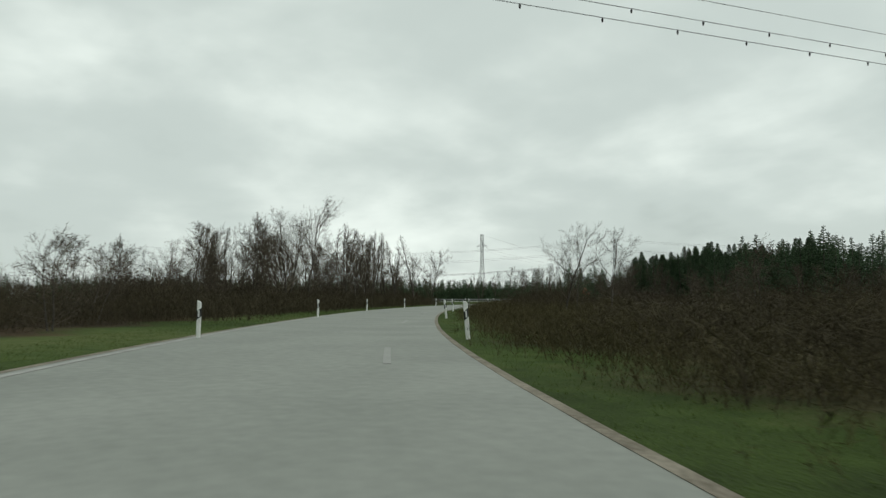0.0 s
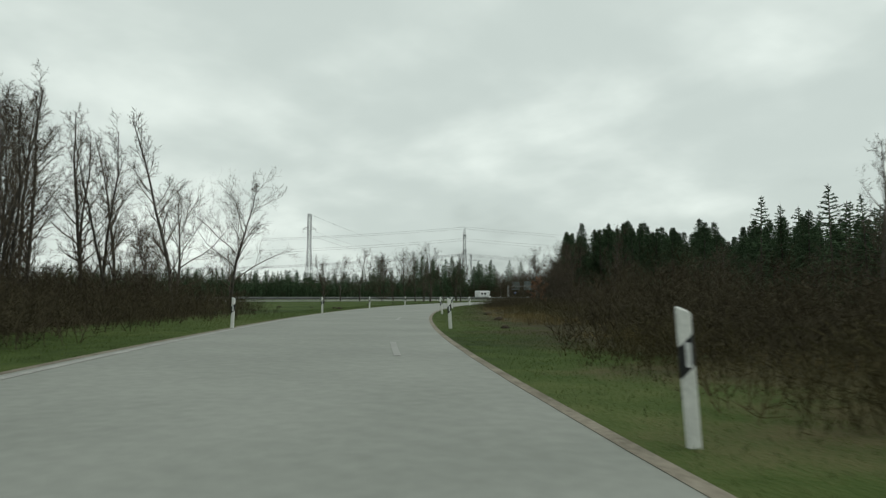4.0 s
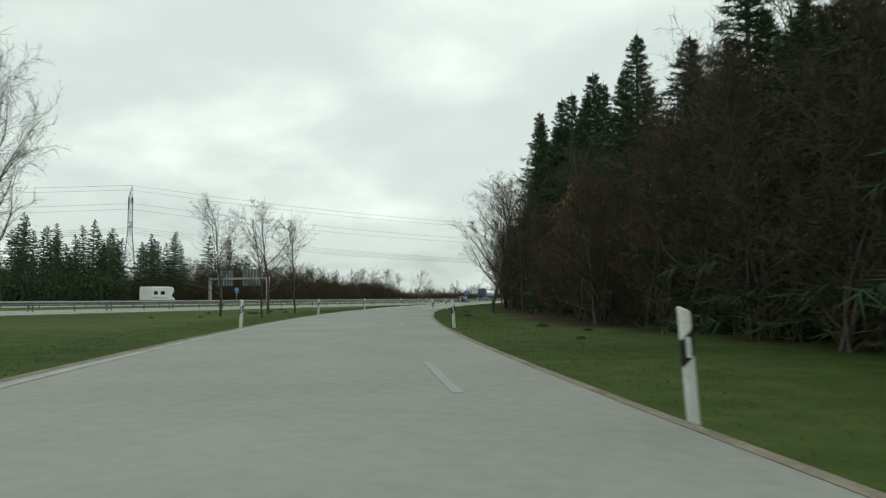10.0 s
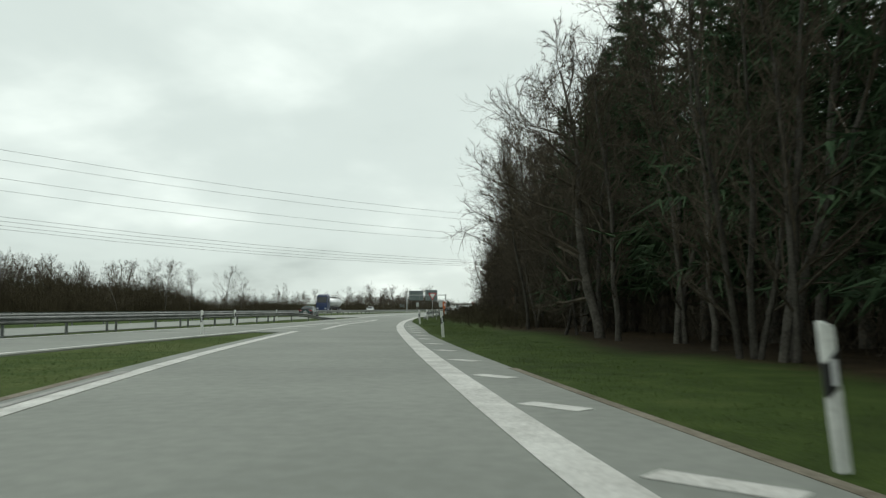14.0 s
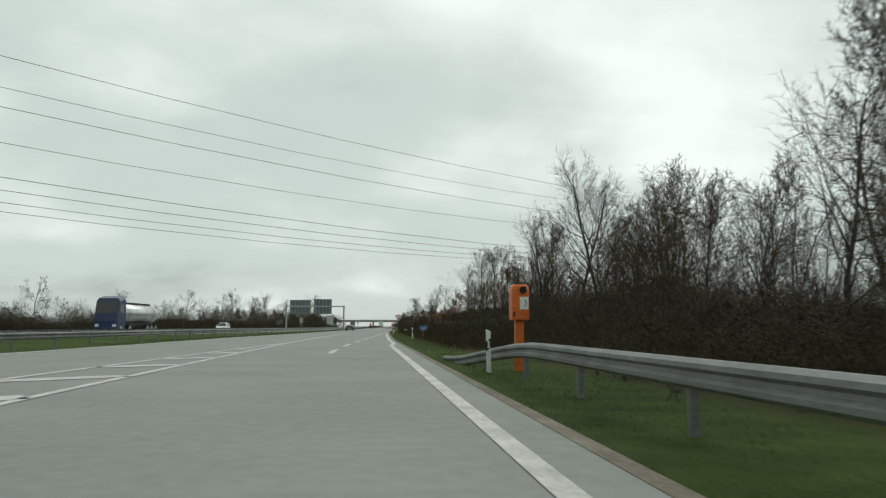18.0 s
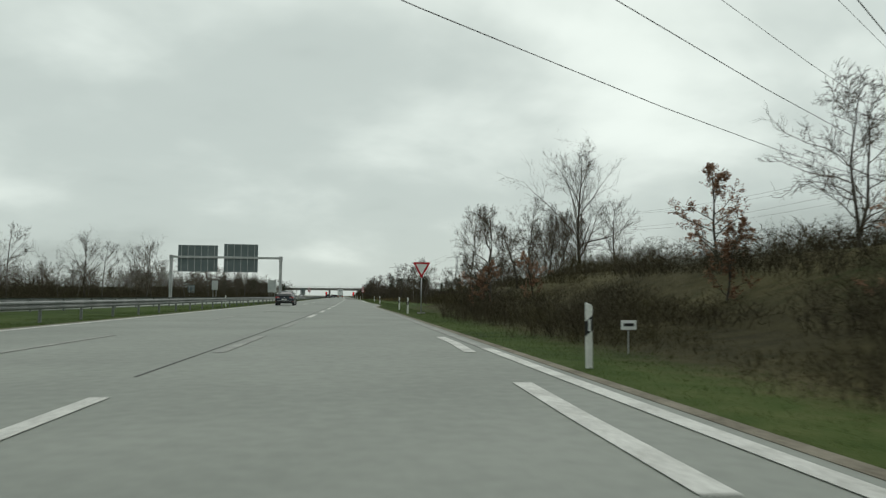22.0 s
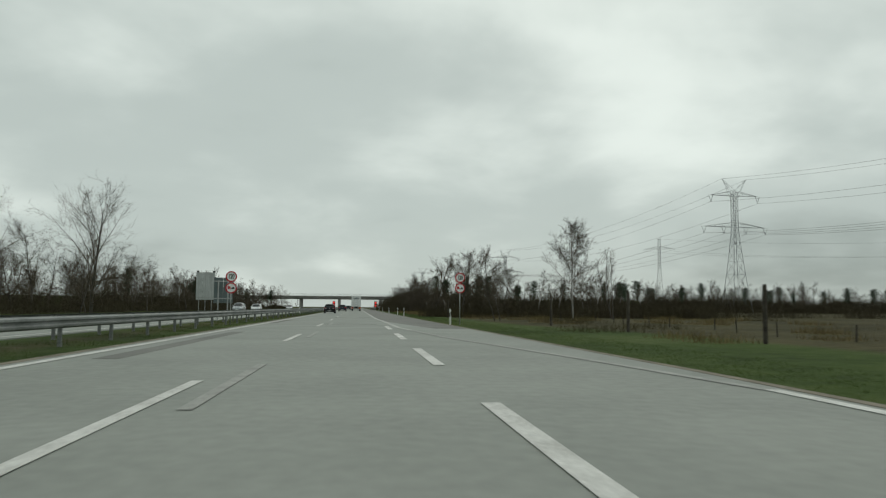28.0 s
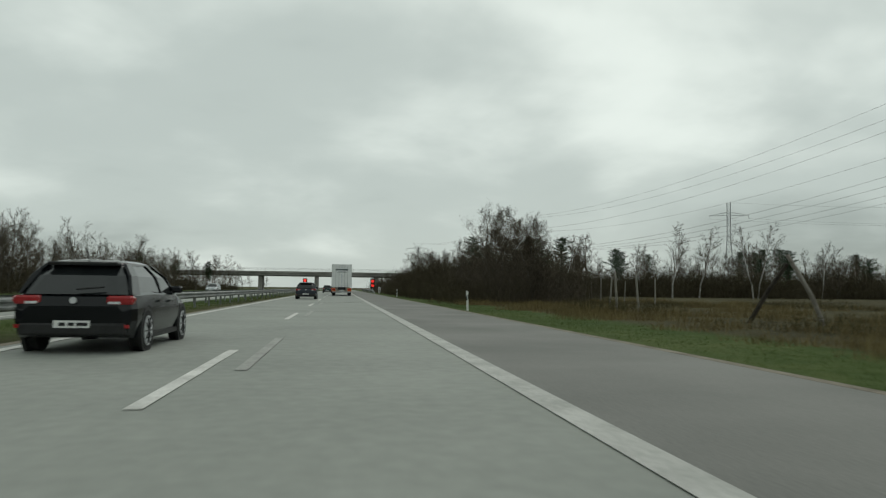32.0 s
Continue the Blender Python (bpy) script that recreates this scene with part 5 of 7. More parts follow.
FORMS = {
    "spreading": [bare_tree_meshes(12, 0.18, 0.44, 18, 8, 7, 5, 1, 50, 0.012, kink=0.15) for k in range(4)],
    "oak": [bare_tree_meshes(8, 0.18, 0.42, 22, 8, 7, 6, 1, 58, 0.016, kink=0.22) for k in range(3)],
    "fan": [bare_tree_meshes(11, 0.10, 0.60, 20, 9, 6, 4, 1, 42, 0.014, kink=0.12) for k in range(2)],
    "bushy": [bare_tree_meshes(9, 0.05, 0.38, 22, 7, 7, 5, 2, 52, 0.011, kink=0.16) for k in range(3)],
    "upright": [bare_tree_meshes(12, 0.12, 0.25, 16, 5, 5, 5, 3, 34, 0.011, kink=0.12) for k in range(3)],
    "coppice": [bare_tree_meshes(7, 0.2, 0.2, 10, 4, 4, 2, 7, 22, 0.0075, kink=0.09) for k in range(3)],
    "slim": [bare_tree_meshes(12, 0.16, 0.2, 26, 5, 5, 4, 1, 44, 0.009, kink=0.13) for k in range(3)],
    "small": [bare_tree_meshes(6, 0.08, 0.44, 14, 6, 6, 5, 2, 54, 0.014, kink=0.2) for k in range(2)],
    "birch": [bare_tree_meshes(12, 0.18, 0.30, 26, 7, 8, 6, 1, 46, 0.009, M_BIRCH, kink=0.12) for k in range(2)],
    "copper": [bare_tree_meshes(6, 0.08, 0.40, 16, 5, 5, 2, 1, 62, 0.014, leaves=8, kink=0.16) for k in range(2)],
    "far": [bare_tree_meshes(10, 0.10, 0.42, 16, 6, 6, 4, 1, 54, 0.011, thick=1.5, coarse=True, kink=0.16) for k in range(4)],
    "far_birch": [bare_tree_meshes(12, 0.2, 0.3, 16, 6, 6, 4, 1, 46, 0.010, M_BIRCH, thick=1.6, coarse=True) for k in range(2)],
    "spruce": [conifer_meshes(17, 0.27, 0.02, 260, sprays=64, droop=0.4, fat=0.55, length=0.85) for k in range(3)],
    "wood_spruce": [conifer_meshes(17, 0.24, 0.16, 190, sprays=44, fat=0.7, length=0.95) for k in range(3)],
    "pine": [conifer_meshes(12, 0.24, 0.38, 110, M_PINE, 0.1, 40, True, 0.8) for k in range(2)],
    "far_spruce": [conifer_meshes(14, 0.34, 0.04, 80, M_NEEDLE, 0.35, 11, fat=1.9) for k in range(3)],
}
seed_state = rng.getstate()
FORMS["tall_birch"] = [bare_tree_meshes(12, 0.24, 0.30, 40, 8, 8, 7, 1, 50, 0.008, M_BIRCH, kink=0.05)]
rng.setstate(seed_state)
NATIVE = {"oak": 6.6, "tall_birch": 10.6, "fan": 9.6, "spreading": 9.8, "bushy": 7.4, "coppice": 6.5, "upright": 9.8, "slim": 9.8, "small": 4.9, "birch": 9.8, "copper": 5.4, "far": 9.4, "far_birch": 10.5, "spruce": 17, "wood_spruce": 17, "pine": 12, "far_spruce": 14}
SAY = {
    "spreading": ("bare_tree", "large leafless broadleaf tree with a spreading crown", "tree"),
    "upright": ("bare_tree", "leafless tree with several upright grey-brown stems", "tree"),
    "oak": ("oak_tree", "leafless oak with crooked branches and a broad round crown", "tree"),
    "fan": ("bare_tree", "large leafless tree with branches fanning upwards", "tree"),
    "bushy": ("bare_tree", "leafless brown tree branched down to the ground", "tree"),
    "coppice": ("coppice_tree", "leafless tree with many straight grey stems", "tree"),
    "slim": ("bare_tree", "slim leafless roadside tree with thin upright branches", "tree"),
    "small": ("small_bare_tree", "small leafless tree with many crooked branches", "tree"),
    "birch": ("birch_tree", "leafless birch with pale bark and fine hanging twigs", "tree"),
    "tall_birch": ("birch_tree", "tall leafless birch with a full oval crown and pale trunk", "tree"),
    "copper": ("beech_sapling", "young beech still holding dry copper leaves", "tree"),
    "far": ("bare_tree", "leafless brown tree in a distant row", "tree"),
    "far_birch": ("birch_tree", "distant leafless birch with pale trunk", "tree"),
    "spruce": ("spruce_tree", "dark green spruce branched down to the ground", "tree"),
    "wood_spruce": ("spruce_tree", "dark spruce with bare lower trunk in the wood", "tree"),
    "far_spruce": ("spruce_tree", "dark distant spruce", "tree"),
    "pine": ("pine_tree", "grey-green pine with a bare bole", "tree"),
}
first = {}


def plant(form, x, y, h, group, turn=None, wide=1.0):
    """Sets a tree of a form and height on the ground."""
    k = rng.randrange(len(FORMS[form]))
    name, label, cat = SAY[form]
    s = h / NATIVE[form]
    m = Matrix.Translation((x, y, land(x, y)[0] - 0.05)) @ Matrix.Rotation(rng.uniform(0, 6.28) if turn is None else turn, 4, "Z") @ pose(0, 0, 0, rng.uniform(-2, 2), rng.uniform(-2, 2), 0)
    ob = thing(name, label, cat, group, at=m @ Matrix.Diagonal((s * wide, s * wide, s, 1)))
    for part_name, me in FORMS[form][k]:
        part(part_name, me, None, ob)
    return ob


def far_wood(spots, label):
    """Many distant trees that nobody could count, joined into one mesh: spots of form, x, y, height."""
    pools = {}
    for form, x, y, h in spots:
        k = rng.randrange(len(FORMS[form]))
        s = h / NATIVE[form]
        a = rng.uniform(0, 6.28)
        c, d = math.cos(a) * s, math.sin(a) * s
        z0 = land(x, y)[0]
        for name, me in FORMS[form][k]:
            co = np.empty(len(me.vertices) * 3)
            me.vertices.foreach_get("co", co)
            co = co.reshape(-1, 3)
            out = np.column_stack([x + co[:, 0] * c - co[:, 1] * d, y + co[:, 0] * d + co[:, 1] * c, z0 + co[:, 2] * s])
            loops = np.empty(len(me.loops), dtype=np.int32)
            me.loops.foreach_get("vertex_index", loops)
            sizes = np.empty(len(me.polygons), dtype=np.int32)
            me.polygons.foreach_get("loop_total", sizes)
            pools.setdefault(me.materials[0].name, []).append((out, loops, sizes))
    root = thing("far_wood", label, "wood", kind="stuff")
    for mat, pieces in pools.items():
        at = np.cumsum([0] + [len(q[0]) for q in pieces])
        v = np.concatenate([q[0] for q in pieces])
        loops = np.concatenate([q[1] + at[i] for i, q in enumerate(pieces)])
        sizes = np.concatenate([q[2] for q in pieces])
        me = bpy.data.meshes.new("far_wood")
        me.vertices.add(len(v))
        me.vertices.foreach_set("co", v.ravel())
        me.loops.add(len(loops))
        me.loops.foreach_set("vertex_index", loops)
        me.polygons.add(len(sizes))
        me.polygons.foreach_set("loop_start", np.concatenate([[0], np.cumsum(sizes)[:-1]]).astype(np.int32))
        me.materials.append(bpy.data.materials[mat])
        me.update(calc_edges=True)
        tagged(part("needles_and_twigs" if "bark" not in mat else "trunks", me, None, root), kind="stuff")


TANGLE = {
    "tall": [thicket_mesh(6.5, 5.5, 3.2, 190, M_THICKET, 7, 0.0085) for k in range(4)],
    "olive": [thicket_mesh(5.5, 4.5, 2.1, 180, M_BRAMBLE, 7, 0.008) for k in range(3)],
    "low": [thicket_mesh(5, 5, 1.1, 170, M_BRAMBLE, 6, 0.0065) for k in range(3)],
    "scrub": [thicket_mesh(6.5, 5.5, 5.6, 120, M_TWIG, 8, 0.010, 3) for k in range(3)],
    "dark": [thicket_mesh(14, 7, 6.6, 120, M_NEEDLE, 7, 0.065, 1) for k in range(2)],
    "far": [thicket_mesh(14, 8, 4.6, 260, M_THICKET, 8, 0.015, 3) for k in range(3)],
}
TANGLE_SAY = {"tall": "dense brown leafless thicket beside the road", "olive": "olive-brown bramble thicket", "low": "low dry brambles and weeds",
              "scrub": "tall leafless scrub of thin stems", "far": "brown leafless hedge in the distance", "dark": "dense dark young conifers in the distance"}


def tangle(form, x, y, scale=1.0, high=1.0, turn=None):
    me = TANGLE[form][rng.randrange(len(TANGLE[form]))]
    ob = tagged(new("thicket", me), TANGLE_SAY[form], "thicket", kind="stuff")
    ob.matrix_basis = Matrix.Translation((x, y, land(x, y)[0])) @ Matrix.Rotation(rng.uniform(0, 6.28) if turn is None else turn, 4, "Z") @ Matrix.Diagonal((scale, scale, scale * high, 1))
    return ob


# thickets and trees on the outer side of the bend
for s in span(-34, 118, 4.6):
    for off, hi in ((-10.6, 0.8), (-14.5, 1.0), (-19.5, 1.15)):
        if s < 22 and off > -16:
            continue
        tangle("tall", *ramp(s + rng.uniform(-1.5, 1.5), off - (3 if s < 32 else 0) + rng.uniform(-0.8, 0.8)), rng.uniform(0.85, 1.1), hi * rng.uniform(0.8, 1.15))
for s in span(50, 102, 1.5):
    plant(rng.choice(("upright", "bushy", "slim", "bushy", "spreading", "spreading", "upright")), *ramp(s + rng.uniform(-1.5, 1.5), -13 - rng.uniform(0, 11)), rng.uniform(6.6, 8.6) * (0.52 if s < 58 else 0.66 if s < 66 else 1.0), "trees on the outer side of the bend")
for s in span(99, 120, 1.25):
    plant(rng.choice(("slim", "birch", "slim", "upright")), *ramp(s + rng.uniform(-0.8, 0.8), -11.4 - rng.uniform(0, 8.5)), rng.uniform(9.2, 11.6), "slim trees on the outer side of the bend")
for s, off, h, form in ((25, -11.2, 3.3, "small"), (33, -13.5, 3.4, "small"), (42, -19, 4.6, "small"), (46, -18, 4.8, "bushy"), (34, -30, 3.6, "small"), (50, -15, 6.0, "bushy"), (56, -12.6, 7.2, "bushy"), (64, -12.4, 8.0, "spreading"), (72, -12.6, 9.8, "spreading"),
                        (123.5, -14.2, 8.2, "spreading"), (127, -11.6, 8.6, "spreading"), (131, -19, 7.2, "bushy"), (140, -24, 6.5, "spreading"), (150, -30, 6.5, "spreading"), (158, -24, 6.0, "spreading")):
    plant(form, *ramp(s, off), h, "trees on the outer side of the bend")
for s in span(46, 128, 4):
    tangle("scrub", *ramp(s, -17 - rng.uniform(0, 6)), rng.uniform(0.8, 1.1), rng.uniform(0.7, 1.0))
for s in span(117, 131, 3.4):
    tangle("tall", *ramp(s, -12.0 - rng.uniform(0, 4)), rng.uniform(0.7, 0.9), rng.uniform(0.7, 0.9))
for s in span(4, 40, 6):
    tangle("tall", *ramp(s, -24 + rng.uniform(-2, 2)), 1.1, rng.uniform(0.9, 1.2))

# thicket on the inner side of the bend: a low band along the grass, brush and open heath behind it
for s in span(-30, 90, 2.3):
    edge = 5.0 if s < 80 else 5.4
    tangle(rng.choice(("olive", "low", "olive")), *ramp(s + rng.uniform(-1, 1), edge + rng.uniform(-0.3, 0.4)), rng.uniform(0.62, 0.78), rng.uniform(0.6, 0.85))
for s in span(-30, 94, 4.2):
    for off, hi in ((7.6, 0.55), (11.5, 0.75), (16.5, 0.85), (21.5, 0.85)):
        if 34 < s < 74:
            tangle(rng.choice(("low", "olive")), *ramp(s + rng.uniform(-1.4, 1.4), off + rng.uniform(-0.8, 0.8)), rng.uniform(0.8, 1.0), rng.uniform(0.45, 0.62))
            continue
        if s > 74 and off > 13:
            continue
        tangle("tall" if rng.random() < 0.7 else "olive", *ramp(s + rng.uniform(-1.4, 1.4), off + (0.3 if s > 74 else 0) + rng.uniform(-0.6, 0.8)), rng.uniform(0.85, 1.05), hi * rng.uniform(0.75, 1.1) * (1.35 if s > 74 else 1))
for s in span(20, 96, 4.5):
    tangle("tall", *ramp(s, 31 + rng.uniform(-3, 3)), rng.uniform(0.95, 1.2), rng.uniform(0.6, 0.95))
for s, off, h, form in ((47.5, 9.8, 5.3, "spreading"), (49.5, 13.1, 5.0, "spreading"), (58, 12, 4.4, "slim"), (33, 16, 3.6, "small"), (58, 24, 3.6, "small"), (88, 9.6, 4.2, "slim"), (91, 11, 4.6, "slim")):
    plant(form, *ramp(s, off), h, "small trees in the thicket")
for s in span(94, 150, 5):
    for off in (9.5, 14, 19):
        tangle("low" if off < 16 or rng.random() < 0.5 else "olive", *ramp(s + rng.uniform(-2, 2), off + rng.uniform(-1, 1.5)), rng.uniform(0.8, 1.1), rng.uniform(0.6, 1.0))
for s, off, sc in ((99, 9.5, 0.9), (104, 11, 1.0), (108, 14, 1.1), (113, 12.5, 1.0), (120, 17, 0.9)):
    tangle("tall", *ramp(s, off), sc, 1.05)

# the wood on the inner side
for s in span(150, 196, 4.6):
    for off in (11, 15, 19):
        if s < 174:
            if off < 18:
                tangle(rng.choice(("olive", "low")), *ramp(s + rng.uniform(-2, 2), off - 2.5 + rng.uniform(-1, 1)), rng.uniform(0.7, 0.9), rng.uniform(0.4, 0.7))
            continue
        tangle("scrub" if off > 12 else "tall", *ramp(s + rng.uniform(-2, 2), off + rng.uniform(-1.5, 1.5)), rng.uniform(0.8, 1.05), rng.uniform(0.6, 1.0) * (1 if off > 12 else 0.6))
for s, off, h, form in ((153, 8.2, 2.6, "small"), (172, 9.6, 6.4, "spreading"), (175, 12, 5.8, "bushy"), (179, 10.5, 6.2, "bushy"), (183, 11.5, 6.4, "bushy"), (184, 14.5, 8, "spreading"), (192, 13.5, 8.5, "spreading"),
                        (198, 12.5, 8.8, "spreading"), (213, 12, 9.5, "spreading"), (203, 15, 9.5, "upright"), (224, 12.5, 10, "spreading"), (187, 20, 9, "upright"), (192, 21, 9.5, "upright")):
    plant(form, *ramp(s, off), h, "leafless trees at the edge of the wood")
for s, off, h in ((194.4, 9.4, 4.7), (196, 10.4, 3.8), (239.5, 12.2, 8.2), (242.5, 11.6, 8.6), (246, 12.2, 8.0), (237, 13.5, 6.4), (157, 11, 3.4), (340, 10.5, 3.6)):
    plant("copper", *ramp(s, off), h, "young beeches with dry leaves")
for s in span(186, 346, 2.9):
    if 237 < s < 255:
        continue
    plant(rng.choice(("bushy", "bushy", "spreading")) if s < 276 or s > 326 else rng.choice(("slim", "upright", "slim", "bushy")), *ramp(s + rng.uniform(-1, 1), (8.4 if s > 256 else 9.2 if s > 206 else 11.0) + rng.uniform(0, 2.4)), rng.uniform(7.0, 9.6) * (0.66 if s < 204 else 0.86 if s < 236 else 1.25 if 276 < s < 326 else 1.0), "leafless trees at the edge of the wood")
for s in span(197, 262, 3.3):
    if s > 236:
        plant("spruce", *ramp(s, 13.6 + rng.uniform(0, 1.5)), rng.uniform(15, 17), "spruces at the edge of the wood", wide=1.1)
    else:
        plant("spruce", *ramp(s + rng.uniform(-0.8, 0.8), (14.0 if s < 206 else 15.6) + rng.uniform(0, 1.6)), rng.uniform(11.0, 13.2) + (1 if s > 216 else 0), "spruces at the edge of the wood", wide=1.2)
for s in span(262, 338, 3.6):
    plant("wood_spruce", *ramp(s + rng.uniform(-1, 1), 12.8 + rng.uniform(0, 2.4)), rng.uniform(17, 20.5), "spruces at the edge of the wood", wide=1.05)
for s in span(198, 236, 4.4):
    plant("spruce", *ramp(s + rng.uniform(-1, 1), 17.5 + rng.uniform(0, 1.5)), rng.uniform(11.5, 13), "spruces of the wood", wide=1.5)
for s in span(138, 172, 2.4):
    for off in (8.2, 11.5):
        tangle(rng.choice(("tall", "olive")), *ramp(s + rng.uniform(-1, 1), off + rng.uniform(-0.8, 0.8)), rng.uniform(0.55, 0.75), rng.uniform(0.5, 0.75))
for i in range(26):
    x = 57 + i * 2.4
    if abs(x - 79) < 4.5:
        continue
    tangle("tall", x, -314 + rng.uniform(-4, 4), rng.uniform(0.9, 1.1), rng.uniform(0.7, 1.1))
    plant(rng.choice(("bushy", "bushy", "spreading")), x, -309 + rng.uniform(-3, 4), rng.uniform(5.0, 8.0), "leafless trees at the edge of the wood")
for s in span(190, 238, 4.4):
    plant("bushy", *ramp(s + rng.uniform(-0.8, 0.8), 9.6 + rng.uniform(0, 2.0)), rng.uniform(5.0, 7.2), "leafless trees at the edge of the wood")
far_end = []
for i in range(130):
    far_end.append(("far_spruce", 82 + 70 * rng.random(), -322 + 60 * rng.random(), rng.uniform(12.5, 15.5)))
for i in range(40):
    far_end.append(("far", 80 + 60 * rng.random(), -334 + 14 * rng.random(), rng.uniform(5, 8)))
far_wood(far_end, "dark spruces with bare trees before them at the far end of the wood")
for s, off, h in ((199.5, 12.4, 11.6), (203, 12.2, 12.2), (206.5, 12.6, 12.0), (210.5, 12.2, 12.6), (215, 12.6, 12.4), (220, 12.4, 12.8)):
    plant("spruce", *ramp(s, off), h, "spruces at the edge of the wood", wide=1.25)
wood = []
for s in span(150, 366, 4.5):
    for off in (18, 22.5, 27.5, 34, 42, 52):
        if s < 200 and off < 54 - (s - 150) * 0.55:
            continue
        if s > 300 and off > 36 or s > 344:
            continue
        wood.append((s + rng.uniform(-2, 2), off + rng.uniform(-2, 2)))
for s, off in wood:
    if 225 < s < 344 and off < 30 and rng.random() < 0.3:
        plant("upright", *ramp(s, off), rng.uniform(11, 15), "leafless trees in the wood")
    else:
        plant("spruce" if off < 20 and s < 262 else "wood_spruce", *ramp(s, off), rng.uniform(11.3, 13.2) if s < 232 else rng.uniform(14.5, 17), "spruces of the wood", wide=1.35)
for s, off, h in ((262, 13.5, 14), (270, 14.5, 15.5), (279, 13.2, 14.5), (288, 14.5, 16), (297, 13.8, 15), (306, 14.5, 16)):
    plant("wood_spruce", *ramp(s, off), h + 2.5, "spruces at the edge of the wood", wide=1.15)
for s, off, h, form in ((253, 7.2, 7.4, "spreading"), (310, 9.0, 8.8, "oak"), (268, 9.5, 9.0, "spreading"), (256, 12.5, 11, "upright"), (266, 12, 12, "slim"), (274, 12.5, 12.5, "upright"), (284, 12, 13, "slim"), (292, 12.5, 13, "upright"), (301, 12, 12.5, "slim"), (309, 12.5, 12, "spreading"),
                        (318, 12.2, 12.5, "spreading"), (327, 12.0, 12, "spreading"), (336, 13.5, 11.5, "spreading"), (342, 11.8, 11, "spreading"), (334, 18, 12, "upright"), (324, 17, 13, "upright"), (315, 18, 13, "wood_spruce"), (330, 22, 13, "wood_spruce"), (347, 13.0, 14.5, "spreading"), (352, 15, 14.5, "spreading"), (357, 12.5, 12.5, "spreading"), (350, 22, 16, "wood_spruce"), (341, 18, 17, "wood_spruce"), (338, 20, 18, "wood_spruce"), (345, 25, 17, "wood_spruce")):
    plant(form, *ramp(s, off), h + (2.5 if s < 312 else 2.2), "leafless trees at the edge of the wood")
for s in span(205, 345, 5):
    for off in (14.2, 19.0):
        tangle("scrub", *ramp(s + rng.uniform(-2, 2), off + rng.uniform(-1, 1)), rng.uniform(0.8, 1.1), rng.uniform(0.5, 0.9))

# scrub and trees along the joining lane
for y in span(-192, -92, 4.2):
    for off, hi in ((7.6, 0.75), (11.5, 1.0), (16, 1.1), (21, 1.2)):
        x = max(right_edge(y), join_right(y) if y < -150 else 0) + off - 1.2 + rng.uniform(-0.7, 0.7)
        tangle("tall" if off < 9 else "scrub", x, y + rng.uniform(-1.5, 1.5), rng.uniform(0.85, 1.1), hi * rng.uniform(0.7, 1.05) * (1 if off < 9 else 0.72))
for y in span(-180, -88, 3.0):
    x = right_edge(max(y, -150)) + (2.5 if y < -165 else 0) + rng.uniform(7.5, 20)
    if y > -138:
        x += 2
    plant(rng.choice(("upright", "spreading", "bushy", "upright", "slim") if y < -138 else ("upright", "bushy", "coppice", "upright")), x, y, rng.uniform(7.6, 9.8) + (x - 14) * 0.15 + (1.2 if y < -128 else -2.0), "leafless trees along the joining lane")
for x, y, h, form in ((15.2, -173, 15.5, "upright"), (17.5, -170, 15, "spreading"), (14.5, -166, 14, "spreading"), (20, -166, 15, "spreading"), (17.5, -160, 12, "bushy"), (22, -156, 12, "bushy"), (24, -150, 11.5, "bushy"), (15, -152, 9.5, "bushy"), (13, -146, 9, "bushy"), (18, -145, 10, "bushy"), (26, -164, 15, "bushy"), (21, -174, 15, "bushy")):
    plant(form, x, y, h, "tall oaks along the joining lane")
for y in span(-168, -138, 2.6):
    plant("bushy", max(right_edge(max(y, -150)), join_right(y) if y < -150 else 0) + rng.uniform(8.5, 14), y, rng.uniform(6.0, 8.4), "leafless trees along the joining lane")
for y in span(-144, -98, 3.6):
    plant(rng.choice(("bushy", "upright", "spreading")), right_edge(y) + rng.uniform(8.5, 12.5), y, rng.uniform(6.2, 8.0) + (1 if y < -125 else 0), "leafless trees along the joining lane")
for y in span(-70, -8, 2.7):
    if rng.random() < 0.35:
        continue
    tangle(rng.choice(("tall", "olive", "tall")), right_edge(y) + rng.uniform(5.6, 8), y, rng.uniform(0.65, 0.8), rng.uniform(0.4, 0.65))
for x, y, h in ((10.5, -47, 2.8), (9.8, -38, 2.6), (10.5, -30, 2.6)):
    plant("copper", x, y, h, "young beeches with dry leaves")
plant("copper", 15, -152, 5, "young beeches with dry leaves")
plant("copper", 13.5, -144, 4.5, "young beeches with dry leaves")
